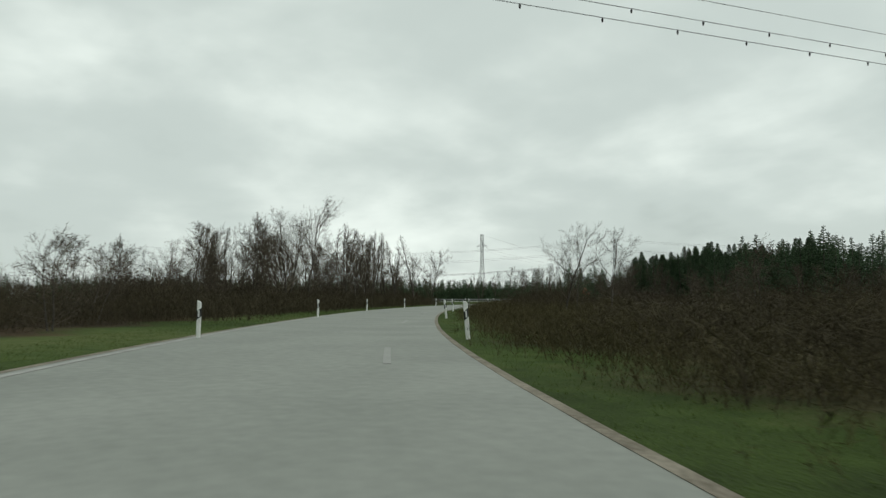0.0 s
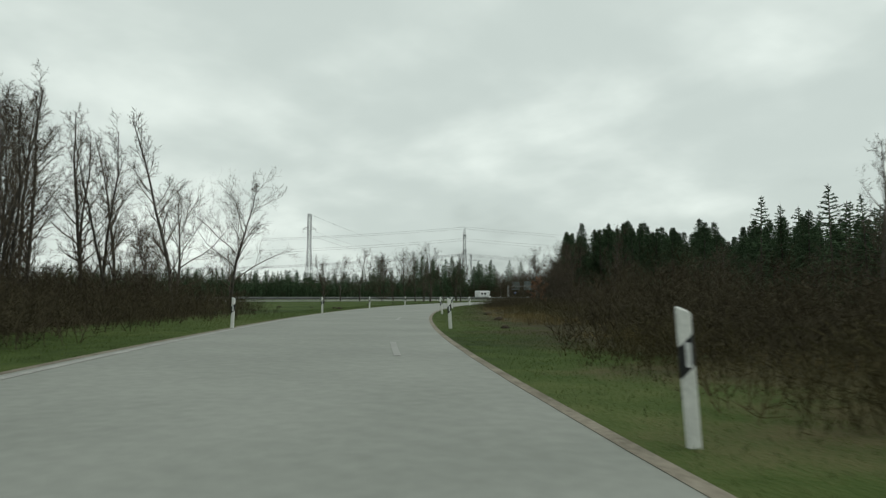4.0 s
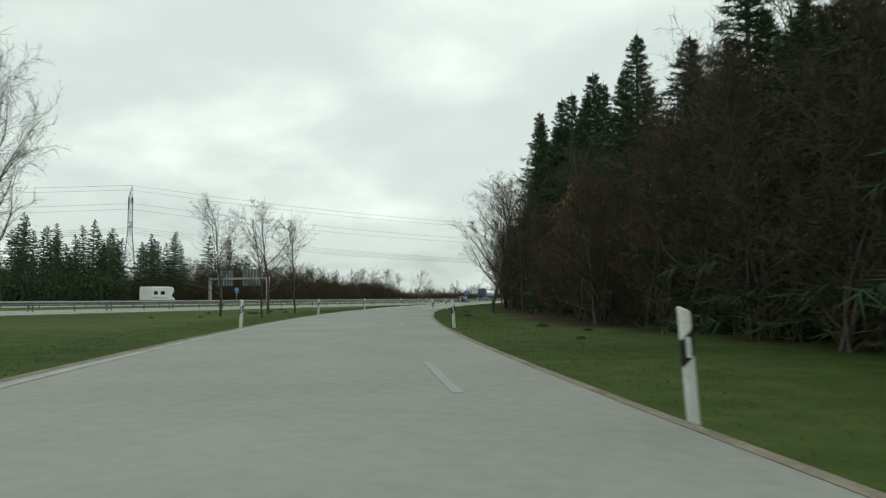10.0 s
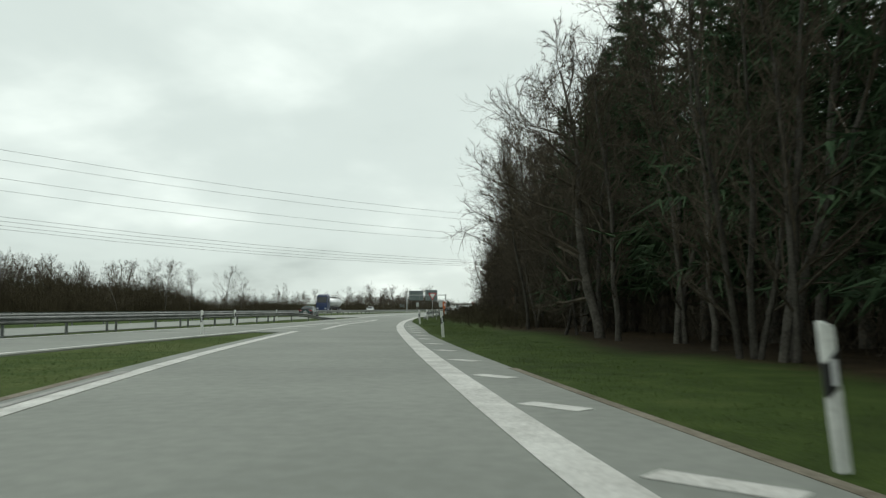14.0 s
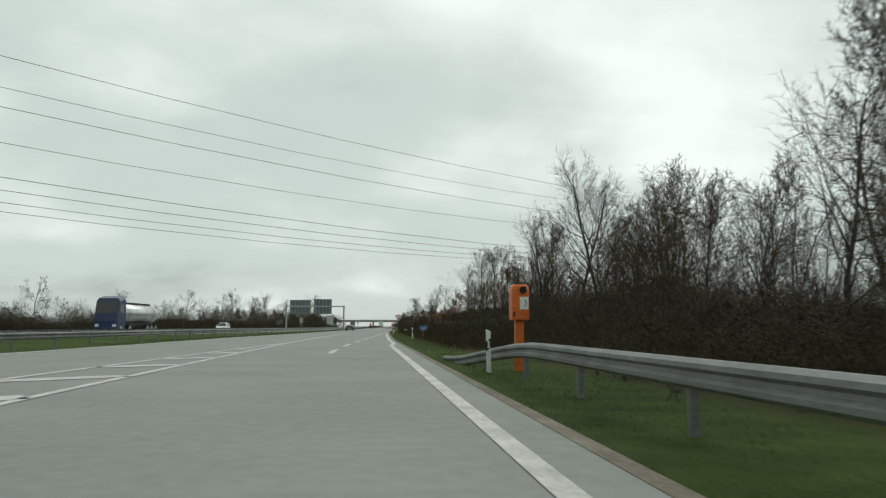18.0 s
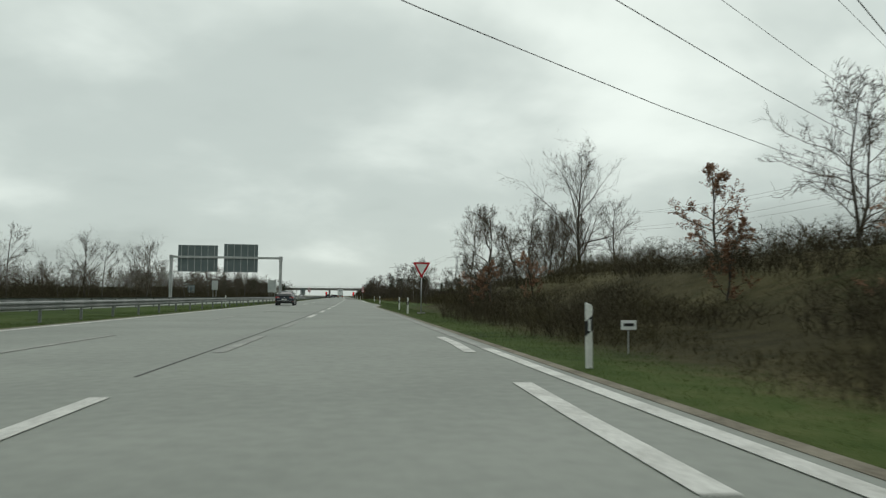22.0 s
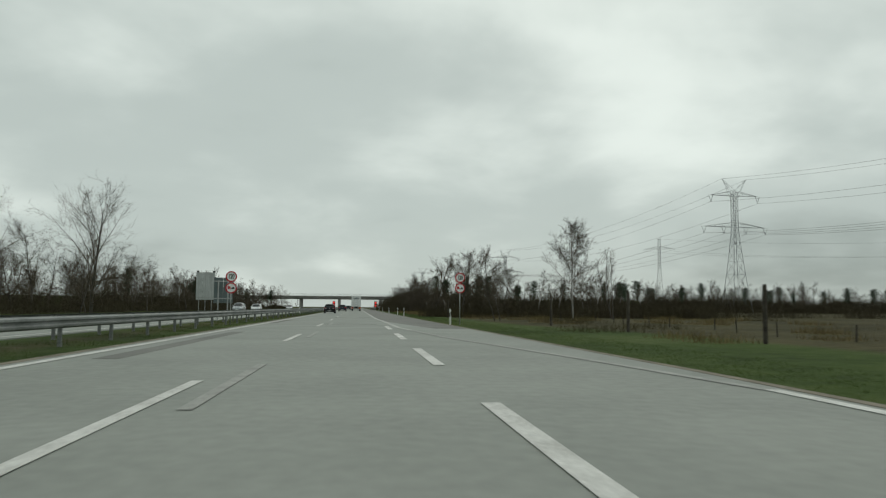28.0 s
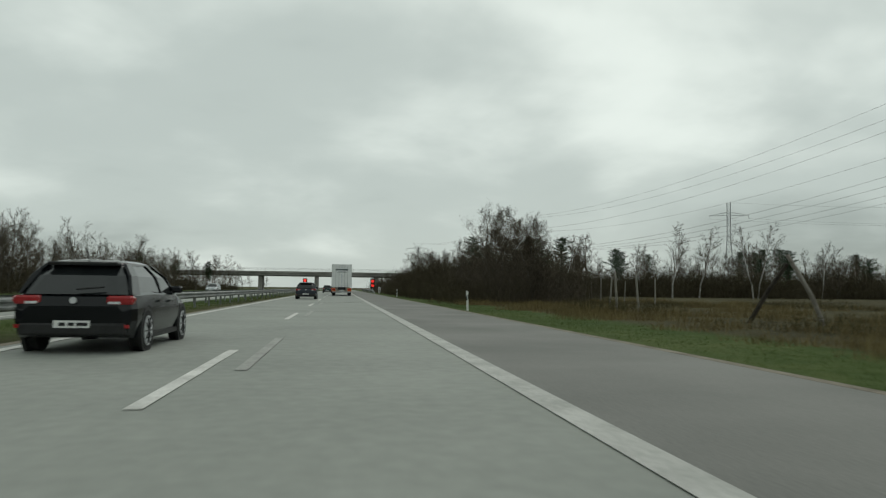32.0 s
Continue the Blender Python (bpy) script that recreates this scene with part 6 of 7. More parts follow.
for x, y, h, form in ((16.0, -99, 9.5, "spreading"), (19, -104, 9.5, "bushy"), (18, -86, 10.5, "spreading"), (15.2, -75, 6.2, "coppice"), (17, -72, 6.4, "coppice"), (19.5, -72, 6.6, "coppice"), (16.5, -68, 6.4, "coppice"), (19, -67, 6.6, "coppice"), (22, -68, 6.6, "coppice"), (15.4, -63.5, 6.6, "coppice"), (17.6, -62, 7.0, "coppice"), (20.5, -62, 6.8, "coppice"), (24, -63, 6.6, "coppice"), (17, -52.5, 6.2, "copper"), (14.6, -51.5, 7.6, "spreading"), (15.6, -47.5, 8.0, "spreading"), (19, -55, 6.4, "bushy"),
                      (17.5, -43, 8.8, "spreading"), (20, -39, 9.0, "spreading"), (23, -30, 7.5, "spreading"), (16.5, -28, 5.5, "small"), (14.5, -22, 4.5, "copper"), (12.5, -36, 3.6, "copper"),
                      (7.3, -9.4, 3.4, "copper"), (8.3, -8.2, 6.2, "oak"), (8.6, -3.0, 3.2, "small"), (12.5, 3, 4.6, "oak"), (20.6, 13, 10.4, "fan"), (14.5, 7.5, 5.8, "spreading"), (17, 10, 6.0, "upright"), (14.3, 32.2, 8.9, "spreading"), (23.5, 35.9, 9.4, "birch"), (25.3, 36.6, 10.2, "birch"), (22.2, 37.2, 9.0, "birch"), (26.5, 35.2, 9.6, "birch"), (24.4, 34.2, 9.0, "spreading"), (28.2, 36.6, 9.2, "birch"), (13.2, 30, 4.2, "bushy"), (16.2, 33, 4.4, "bushy"), (18.5, 35.4, 4.6, "bushy"), (12.4, 34.2, 3.6, "small"), (20.4, 37, 4.8, "bushy"), (30.5, 38, 5.4, "bushy"),
                      (14, 43, 3.3, "bushy"), (15.6, 45, 3.3, "bushy"), (13.2, 40.6, 2.8, "bushy"), (17.4, 44, 3.6, "bushy"), (28, 24, 8, "spreading"), (26, 52, 7, "birch"), (33, 46, 6, "spreading"), (11.0, 45.4, 5.6, "oak"), (12.5, 108, 7.4, "oak"), (10.5, -9, 3.0, "copper"), (12.8, 27, 2.6, "copper"), (11.6, 162.7, 4.2, "small")):
    plant(form, x, y, h, "single leafless trees on the bank and heath")
for y in span(-92, 22, 4.6):
    for off, hi in ((6.2, 0.5), (10.0, 0.62), (15.5, 0.55)):
        if off < 8 and rng.random() < 0.5:
            continue
        if y > -6 and off > 12:
            continue
        tangle(rng.choice(("tall", "olive", "tall")), right_edge(y) + off + rng.uniform(-0.8, 0.8), y + rng.uniform(-2, 2), rng.uniform(0.75, 1.0), hi * rng.uniform(0.65, 1.1))
for y in span(-60, 40, 6):
    tangle("olive", right_edge(y) + rng.uniform(14, 24), y, 1.1, rng.uniform(0.6, 1.0))
for y in span(40, 64, 5):
    tangle("tall", 20 + rng.uniform(0, 8), y, 1.0, 0.9)

for y in span(-112, -10, 2.3):
    tangle(rng.choice(("olive", "low", "tall")), right_edge(y) + 3.7 + rng.uniform(-0.3, 0.5), y, rng.uniform(0.5, 0.66), rng.uniform(0.55, 1.0))
for i in range(9):
    tangle("olive", 8.6 + i * 0.22 + rng.uniform(-0.5, 0.5), -1 + i * 3.0, 0.75, rng.uniform(0.5, 0.75))
for x, y, h in ((30, 367, 13.0), (47.2, 377.6, 13.6), (33.5, 370, 11.8), (44, 382, 11.5), (72, 392, 12.5)):
    plant("pine", x, y, h, "trees before the bridge")

beyond = []
for i in range(120):
    y = rng.uniform(480, 640)
    off = rng.uniform(13, 80) if i % 2 else rng.uniform(-110, -42)
    beyond.append(("far", main(y, off)[0], y, rng.uniform(7, 10)))
far_wood(beyond, "hazy row of bare trees beyond the bridge")

# heath: clumps of trees and brush
for x, y, h, form in ((9.8, 192.5, 7.2, "oak"), (12.2, 188.4, 7.7, "oak"), (17.7, 198, 8.4, "oak"), (20.2, 203, 6.6, "oak"), (23.0, 180.0, 10.9, "tall_birch"), (26.7, 178.4, 7.4, "upright"), (33, 206, 6, "small")):
    plant(form, x, y, h, "trees on the heath")
for i in range(34):
    x = 11.5 + 34 * (i / 34)
    tangle("olive" if i % 4 == 0 else "tall", x + rng.uniform(-1, 1) + 1, 187 + rng.uniform(-4, 6) + (x - 11) * 0.1, rng.uniform(0.8, 1.1), rng.uniform(0.7, 0.95))
for i in range(30):
    tangle("tall", 50 + i * 7 + rng.uniform(-2, 2), 196 + i * 2.2 + rng.uniform(-3, 3), 1.1, rng.uniform(0.6, 0.9))
for i in range(34):
    tangle("low", rng.uniform(9.5, 45), rng.uniform(60, 300), rng.uniform(0.8, 1.2), rng.uniform(0.5, 1.0))
for y in span(292, 440, 7):
    for x in (15, 21, 28):
        tangle("far", x + (y - 292) * 0.05 + rng.uniform(-2, 2), y, rng.uniform(0.7, 0.95), rng.uniform(1.3, 1.9))
    plant(rng.choice(("far", "far", "bushy", "far")), 20 + rng.uniform(0, 16), y, rng.uniform(6, 9), "trees before the bridge")
heath_line = []
for i in range(260):
    x, y = rng.uniform(34, 340), rng.uniform(0, 85)
    heath_line.append((rng.choice(("far", "far", "far", "far", "far", "pine", "far_birch")), x, 330 + y + x * 0.12, rng.uniform(8, 13)))
far_wood(heath_line, "mixed row of bare trees and pines beyond the heath")
for x, y in ((58, 330), (66, 336), (72, 328), (80, 340)):
    plant("far_birch", x, y, rng.uniform(13, 15), "distant birches beyond the heath")
for i in range(60):
    x = 30 + i * 6.5
    tangle("far", x, 340 + x * 0.12 + rng.uniform(-8, 8), 1.3, rng.uniform(0.8, 1.3))
    tangle("far", x + 3, 356 + x * 0.12 + rng.uniform(-8, 8), 1.5, rng.uniform(0.9, 1.3))

# beyond the opposite carriageway
for y in span(-150, 440, 13):
    x = main(y, opposite(y) - 20)[0]
    tangle("far", x - 6 + rng.uniform(-3, 3), y, rng.uniform(0.8, 1.1), rng.uniform(0.4, 0.65) * (2.4 if y < -40 else 1), 1.57)
    tangle("far", x - 16 + rng.uniform(-3, 3), y + 6, rng.uniform(0.9, 1.2), rng.uniform(0.8, 1.15), 1.57)
left_line = []
for y in span(-140, 440, 9):
    x = main(y, opposite(y) - 27)[0]
    for k in range(4 if y < 190 else 7):
        left_line.append(("far", x - rng.uniform(0, 40) - (8 if y < 40 else 0), y + rng.uniform(-7, 7), rng.uniform(4.6, 7.0) if y < 40 else rng.uniform(6.0, 9.0) if y < 190 else rng.uniform(7.5, 11.5)))
for y in span(-180, -80, 5):
    tangle("far", -60 + rng.uniform(-3, 3), y, 1.2, rng.uniform(1.3, 1.8), 1.57)
for y in span(-120, 460, 26):
    left_line.append(("far", main(y, opposite(y) - 22)[0], y, rng.uniform(8, 11)))
for i in range(110):
    left_line.append(("far", -58 - 30 * rng.random(), -180 + 102 * rng.random(), rng.uniform(8.5, 12.5)))
far_wood(left_line, "brown row of bare trees beyond the opposite carriageway")
for x, y, h in ((-36, 96, 10.4), (-41, 104, 10), (-45, 90, 10.8), (-29.5, 190, 13.0), (-36.5, 192, 9.4), (-33, 197, 9), (-50, 170, 10), (-41, 190, 12), (-50, -101, 9.6), (-52, -65, 10)):
    plant("fan" if h > 10 else "spreading", x, y, h, "trees beyond the opposite carriageway")
for y in span(240, 440, 11):
    plant(rng.choice(("pine", "far", "far")), main(y, -36)[0] - rng.uniform(0, 14), y, rng.uniform(6.5, 9.5), "trees beyond the opposite carriageway")
# the belt across the motorway from the slip road, and the woods on the horizon
belt = []
for i in range(200):
    y = -440 + 400 * rng.random()
    x = -74 - 50 * rng.random() ** 1.5 - max(0, -(y + 300)) * 0.25
    form = "far" if rng.random() < 0.5 else "far_spruce"
    h = rng.uniform(6.5, 10) if form == "far" else rng.uniform(6.5, 9.5)
    if -235 < y < -172 and x > -100:
        form, h = "far_spruce", rng.uniform(11, 16.5)
    belt.append((form, x, y, h))
for i in range(34):
    belt.append(("far_spruce", -60 - 16 * rng.random(), -222 + 60 * rng.random(), rng.uniform(12, 17)))
for i in range(90):
    a = radians(66 + i * 1.0)
    d = rng.uniform(230, 290)
    belt.append(("far_spruce" if i % 4 else "far", 181 - math.sin(a) * d, -453 + math.cos(a) * d, rng.uniform(6.5, 9)))
for y in span(-425, -206, 1.9):
    belt.append(("far_spruce", -61 + rng.uniform(-2.5, 2.5) - max(0, -(y + 330)) * 0.2, y, rng.uniform(7.8, 8.8)))
    belt.append(("far_spruce", -67 + rng.uniform(-3, 3) - max(0, -(y + 330)) * 0.2, y, rng.uniform(8.2, 9.4)))
far_wood(belt, "dark belt of spruces and bare trees across the motorway")
for y in span(-425, -206, 5.5):
    tangle("dark", -62 + rng.uniform(-1, 1) - max(0, -(y + 330)) * 0.2, y, rng.uniform(0.95, 1.1), rng.uniform(1.0, 1.15), 1.57)
for i in range(48):
    tangle("far", -66 + rng.uniform(-10, 6), -400 + i * 7.2, 1.1, rng.uniform(1.0, 1.5), 1.57)
    tangle("far", -84 + rng.uniform(-8, 6), -440 + i * 8.4, 1.4, rng.uniform(1.1, 1.5), 1.57)
for x, y, h, form, wide in ((19.2, -306.5, 9.8, "spreading", 1.0), (19.5, -299.4, 8.6, "upright", 0.9), (20.2, -303.7, 7.0, "slim", 0.9), (22.6, -301.5, 8.6, "spreading", 0.8), (20, -311.5, 8.8, "spreading", 0.9), (28.6, -316.7, 5.8, "slim", 0.9), (23.5, -313, 7.6, "upright", 0.8),
                            (12, -306, 9.6, "spreading", 1.0), (9, -309.5, 9.4, "bushy", 1.1), (6.5, -313.5, 9.2, "spreading", 1.05), (8.5, -320, 7.6, "spreading", 1.0), (17, -331, 6.8, "slim", 0.9), (41.5, -350.3, 6.0, "spreading", 0.9), (30.7, -318.3, 5.0, "slim", 0.8),
                            (16.3, -280.7, 6.2, "spreading", 1.0), (15.7, -274.5, 6.9, "spreading", 1.05), (16.0, -271.5, 6.2, "spreading", 0.9), (20.2, -282.4, 5.6, "slim", 0.9), (2, -300, 7, "upright", 0.9)):
    plant(form, x, y, h, "single trees on the grass between the roads", wide=wide)

# the hedge that closes up to the shoulder before the bridge, and the brush under the oaks
hedge_trees = []
for y in span(264, 348, 2.9):
    x = right_edge(y) + 4.6
    tangle("tall", x + rng.uniform(-0.3, 0.7), y, rng.uniform(0.8, 1.0), rng.uniform(0.8, 1.15))
    tangle("scrub", x + 3.5 + rng.uniform(-0.6, 1.2), y + rng.uniform(-1, 1), rng.uniform(0.85, 1.0), rng.uniform(0.75, 1.05))
    tangle("scrub", x + 8 + rng.uniform(-1.2, 1.2), y + 4, rng.uniform(0.9, 1.05), rng.uniform(0.8, 1.1))
    hedge_trees.append((rng.choice(("bushy", "upright", "bushy", "spreading")), x + rng.uniform(2.0, 9.0), y + rng.uniform(-1, 1), rng.uniform(5.6, 7.6) + (0.6 if y < 290 else 0)))
for y in span(350, 440, 4.5):
    tangle("scrub", right_edge(y) + rng.uniform(5, 7), y, rng.uniform(0.9, 1.1), rng.uniform(0.6, 0.8))
    hedge_trees.append(("far", right_edge(y) + rng.uniform(6.5, 12), y, rng.uniform(5.0, 6.8)))
far_wood(hedge_trees, "close row of bare trees in the hedge before the bridge")
for x, y, sc, hi in ((8.9, 188.5, 0.62, 0.95), (9.4, 190.6, 0.62, 1.0), (10.9, 190.4, 0.8, 1.0), (11.4, 186.4, 0.75, 0.9), (13.4, 188.6, 0.85, 1.0), (15.4, 191.4, 0.9, 1.05), (17.6, 193.8, 0.95, 1.1)):
    tangle("tall" if hi > 0.9 else "olive", x, y, sc, hi)

# verge grass and dry tufts
GRASS = [tuft_mesh(3.0, 900, 0.075, M_BLADE, 0.009) for k in range(3)]
STRAW = [tuft_mesh(2.2, 260, 0.45, M_STRAW, 0.008, 0.3) for k in range(2)]


def sward(me, x, y, label, name, high=1.0):
    ob = tagged(new(name, me), label, "grass", kind="stuff")
    ob.matrix_basis = Matrix.Translation((x, y, land(x, y)[0])) @ Matrix.Rotation(rng.uniform(0, 6.28), 4, "Z") @ Matrix.Diagonal((1, 1, high, 1))


for s in span(0, 330, 2.9):
    sward(rng.choice(GRASS), *ramp(s, ramp_right(s) + 1.75), "short green verge grass", "verge_grass")
    if s < 310:
        sward(rng.choice(GRASS), *ramp(s, ramp_left(s) - 1.75), "short green verge grass", "verge_grass")
for y in span(-205, 260, 2.9):
    sward(rng.choice(GRASS), (right_edge(y) if y > -150 else join_right(y)) + 1.7, y, "short green verge grass", "verge_grass")
for y in span(-100, 300, 5.5):
    sward(rng.choice(GRASS), *main(y, left_edge(y) - 1.7), "short green grass on the median", "median_grass", 1.6)
for i in range(150):
    sward(rng.choice(STRAW), rng.uniform(11, 40), rng.uniform(40, 300), "dry straw-coloured grass on the heath", "dry_grass", rng.uniform(0.7, 1.3))
for i in range(60):
    sward(rng.choice(STRAW), *ramp(rng.uniform(60, 190), rng.uniform(6.5, 9.5)), "dry straw-coloured grass below the thicket", "dry_grass", rng.uniform(0.4, 0.9))
for i in range(190):
    y = rng.uniform(196, 288)
    sward(rng.choice(STRAW), right_edge(y) + rng.uniform(3.4, 7.5 if i % 3 == 0 else 26), y, "dry straw-coloured grass on the heath", "dry_grass", rng.uniform(0.6, 1.2))
for i in range(26):
    y = rng.uniform(204, 286)
    tangle("low", right_edge(y) + rng.uniform(5.5, 24), y, rng.uniform(0.6, 1.0), rng.uniform(0.35, 0.6))


# ---- vehicles ----
def round_ring(y0, y1, hw, z, c=0.16, hw_front=None):
    """A flat ring with rounded corners, for stacking a cabin."""
    f = hw if hw_front is None else hw_front
    pts = []
    for (x, y), (sx, sy) in (((-hw, y0), (1, 1)), ((hw, y0), (-1, 1)), ((f, y1), (-1, -1)), ((-f, y1), (1, -1))):
        a, b = (x + sx * c, y), (x, y + sy * c)
        m = (x + sx * c * 0.3, y + sy * c * 0.3)
        pts += [b, m, a] if (sx, sy) in ((1, 1), (-1, -1)) else [a, m, b]
    return [(x, y, z) for x, y in pts]


def wheel(parent, x, y, r=0.32, w=0.21):
    out = 1 if x > 0 else -1
    t = part("wheel", Geo().disc((x, y, r), r, -w * out, 0, 22, "x"), M_TYRE, parent, "black tyre")
    part("rim", Geo().disc((x, y, r), r * 0.74, 0, 0.012 * out, 20, "x"), M_RIM, t, "silver alloy rim")
    g = Geo()
    for k in range(10):
        a = 6.28318 * k / 10
        g.bar((x + 0.018 * out, y, r), (x + 0.016 * out, y + math.cos(a) * r * 0.68, r + math.sin(a) * r * 0.68), 0.012, 4)
    part("spokes", g, M_BLACK, t)


def car(name, label, x, y, turn, paint_mat, length=4.3, width=1.8, height=1.45, boot=0.0, van=False):
    """A car with its nose along +y: body, glass house, roof, pillars, lamps, plate, mirrors and wheels. boot: how far a boot lid reaches behind the glass."""
    c = thing(name, label, "car", at=pose(x, y, 0, 0, 0, turn))
    L, W, H = length, width / 2, height
    belt = 0.64 * H if not van else 0.5 * H
    # lower body: cross sections from the rear to the nose
    stations = [(0.0, 0.36, belt * 0.78, 0.80), (0.04, 0.30, belt * 0.93, 0.93), (0.22, 0.24, belt * 1.0, 0.985), (L * 0.3, 0.20, belt * 1.02, 1.0), (L * 0.55, 0.20, belt * 1.0, 1.0),
                (L * 0.73, 0.20, belt * 0.98, 0.99), (L * 0.88, 0.22, belt * 0.86, 0.95), (L * 0.97, 0.26, belt * 0.72, 0.85), (L, 0.32, belt * 0.55, 0.72)]
    rings = []
    for sy, z0, z1, k in stations:
        w = W * k
        zm = (z0 + z1) / 2
        rings.append([(-w * 0.93, sy, z0), (w * 0.93, sy, z0), (w, sy, zm - 0.08), (w * 0.995, sy, zm + 0.1), (w * 0.95, sy, z1 - 0.05), (w * 0.88, sy, z1),
                      (-w * 0.88, sy, z1), (-w * 0.95, sy, z1 - 0.05), (-w * 0.995, sy, zm + 0.1), (-w, sy, zm - 0.08)])
    part("body", Geo().rings(rings), paint_mat, c, smooth=False)
    g0, g1 = boot + 0.08, L * 0.735
    r0, r1 = boot + (0.55 if not boot else 0.95), L * 0.52
    cabin = [round_ring(g0, g1, W * 0.9, belt * 0.97, 0.18), round_ring(g0 + (r0 - g0) * 0.5, g1 - (g1 - r1) * 0.52, W * 0.80, belt + (H - belt) * 0.5, 0.2), round_ring(r0, r1, W * 0.63, H * 0.955, 0.24)]
    part("window_glass", Geo().rings(cabin), M_GLASS, c, "dark tinted windows")
    roof = [round_ring(r0 - 0.05, r1 + 0.04, W * 0.655, H * 0.94, 0.24), round_ring(r0 - 0.02, r1 + 0.02, W * 0.63, H * 0.968, 0.24), round_ring(r0 + 0.10, r1 - 0.12, W * 0.52, H * 0.992, 0.24), round_ring(r0 + 0.3, r1 - 0.3, W * 0.36, H, 0.2)]
    part("roof", Geo().rings(roof), paint_mat, c)
    for sx in (-1, 1):
        for (b0, b1), (t0, t1) in (((g0 + 0.02, g0 + (0.46 if not boot else 0.3)), (r0 - 0.02, r0 + 0.28)), ((L * 0.46, L * 0.475), (L * 0.40, L * 0.415)), ((g1 - 0.12, g1 - 0.02), (r1 - 0.12, r1 - 0.03))):
            lo, mid, up = W * 0.905, W * 0.81, W * 0.65
            zm = belt + (H - belt) * 0.5
            ring = [[(sx * (a + e), y0, z) for z, a, y0 in ((belt * 0.97, lo, b0), (zm, mid, (b0 + t0) / 2), (H * 0.955, up, t0), (H * 0.955, up, t1), (zm, mid, (b1 + t1) / 2), (belt * 0.97, lo, b1))] for e in (-0.03, 0.012)]
            part("pillar", Geo().rings(ring), paint_mat, c)
        part("mirror", Geo().box(sx * W * 0.98 - 0.1, L * 0.665, belt * 0.98, sx * W * 0.98 + 0.1, L * 0.70, belt * 0.98 + 0.13, 0.03), paint_mat, c)
        lamp = part("tail_lamp", Geo().box(sx * W * 0.74 - W * 0.22, -0.012, belt * 0.81, sx * W * 0.74 + W * 0.22, 0.2, belt * 0.95, 0.035), M_LAMPRED, c, "red tail lamp")
        part("reverse_strip", Geo().box(sx * W * 0.66 - 0.09, -0.018, belt * 0.815, sx * W * 0.66 + 0.09, -0.0125, belt * 0.855), M_LAMPCLEAR, lamp)
        part("head_lamp", Geo().box(sx * W * 0.66 - 0.17, L * 0.93, belt * 0.62, sx * W * 0.66 + 0.17, L * 0.985, belt * 0.76, 0.03), M_LAMPCLEAR, c, "clear head lamp")
        part("rear_reflector", Geo().box(sx * W * 0.78 - 0.12, -0.022, 0.40, sx * W * 0.78 + 0.12, -0.002, 0.45), M_LAMPRED, c)
        part("sill", Geo().box(sx * W * 0.955 - 0.02, L * 0.26, 0.19, sx * W * 0.955 + 0.02, L * 0.74, 0.27), M_BLACK, c)
        part("door_handle", Geo().box(sx * W - 0.015, L * 0.34, belt * 0.83, sx * W + 0.018, L * 0.39, belt * 0.86), paint_mat, c)
        part("door_handle", Geo().box(sx * W - 0.015, L * 0.53, belt * 0.82, sx * W + 0.018, L * 0.58, belt * 0.85), paint_mat, c)
        for wy in (L * 0.185, L * 0.80):
            part("wheel_arch", Geo().disc((sx * W * 0.985, wy, 0.33), 0.385, -0.05 * sx, 0.008 * sx, 22, "x"), M_BLACK, c)
            wheel(c, sx * (W * 0.985 + 0.012), wy, 0.325)
    part("bumper", Geo().box(-W * 0.86, -0.03, 0.29, W * 0.86, 0.12, 0.47, 0.03), M_BLACK, c, "dark lower bumper")
    pz = belt * (0.60 if boot else 0.43)
    pl = part("number_plate", Geo().box(-0.26, -0.045, pz, 0.26, -0.02, pz + 0.11), M_PLATE, c, "white number plate")
    part("plate_bars", Geo().box(-0.18, -0.049, pz + 0.03, -0.09, -0.0455, pz + 0.08).box(-0.05, -0.049, pz + 0.03, 0.04, -0.0455, pz + 0.08).box(0.07, -0.049, pz + 0.03, 0.23, -0.0455, pz + 0.08), M_INK, pl, "dark bars")
    part("badge", Geo().disc((0, -0.0, belt * 0.87), 0.05, -0.02, 0.0, 18), M_RIM, c, "plain round badge")
    part("number_plate_front", Geo().box(-0.26, L - 0.06, 0.38, 0.26, L + 0.012, 0.49), M_PLATE, c)
    if boot:
        part("chrome_strip", Geo().box(-W * 0.7, -0.038, belt * 0.5, W * 0.7, -0.02, belt * 0.5 + 0.03), M_RIM, c, "bright chrome strip")
        part("boot_lid", Geo().box(-W * 0.8, 0.02, belt * 0.96, W * 0.8, boot + 0.12, belt * 1.035, 0.03), paint_mat, c)
        part("spoiler_lip", Geo().box(-W * 0.72, 0.0, belt * 1.02, W * 0.72, 0.1, belt * 1.06), M_BLACK, c)
    else:
        part("roof_spoiler", Geo().box(-W * 0.58, r0 - 0.2, H * 0.93, W * 0.58, r0 + 0.02, H * 0.965, 0.015), M_BLACK, c)
        part("rear_wiper", Geo().bar((0.02, g0 - 0.02, belt * 1.05), (0.42, g0 + 0.0, belt * 1.09), 0.014), M_BLACK, c)
        part("aerial", Geo().bar((0, r0 + 0.1, H), (0, r0 - 0.05, H + 0.16), 0.012), M_BLACK, c)
    return c


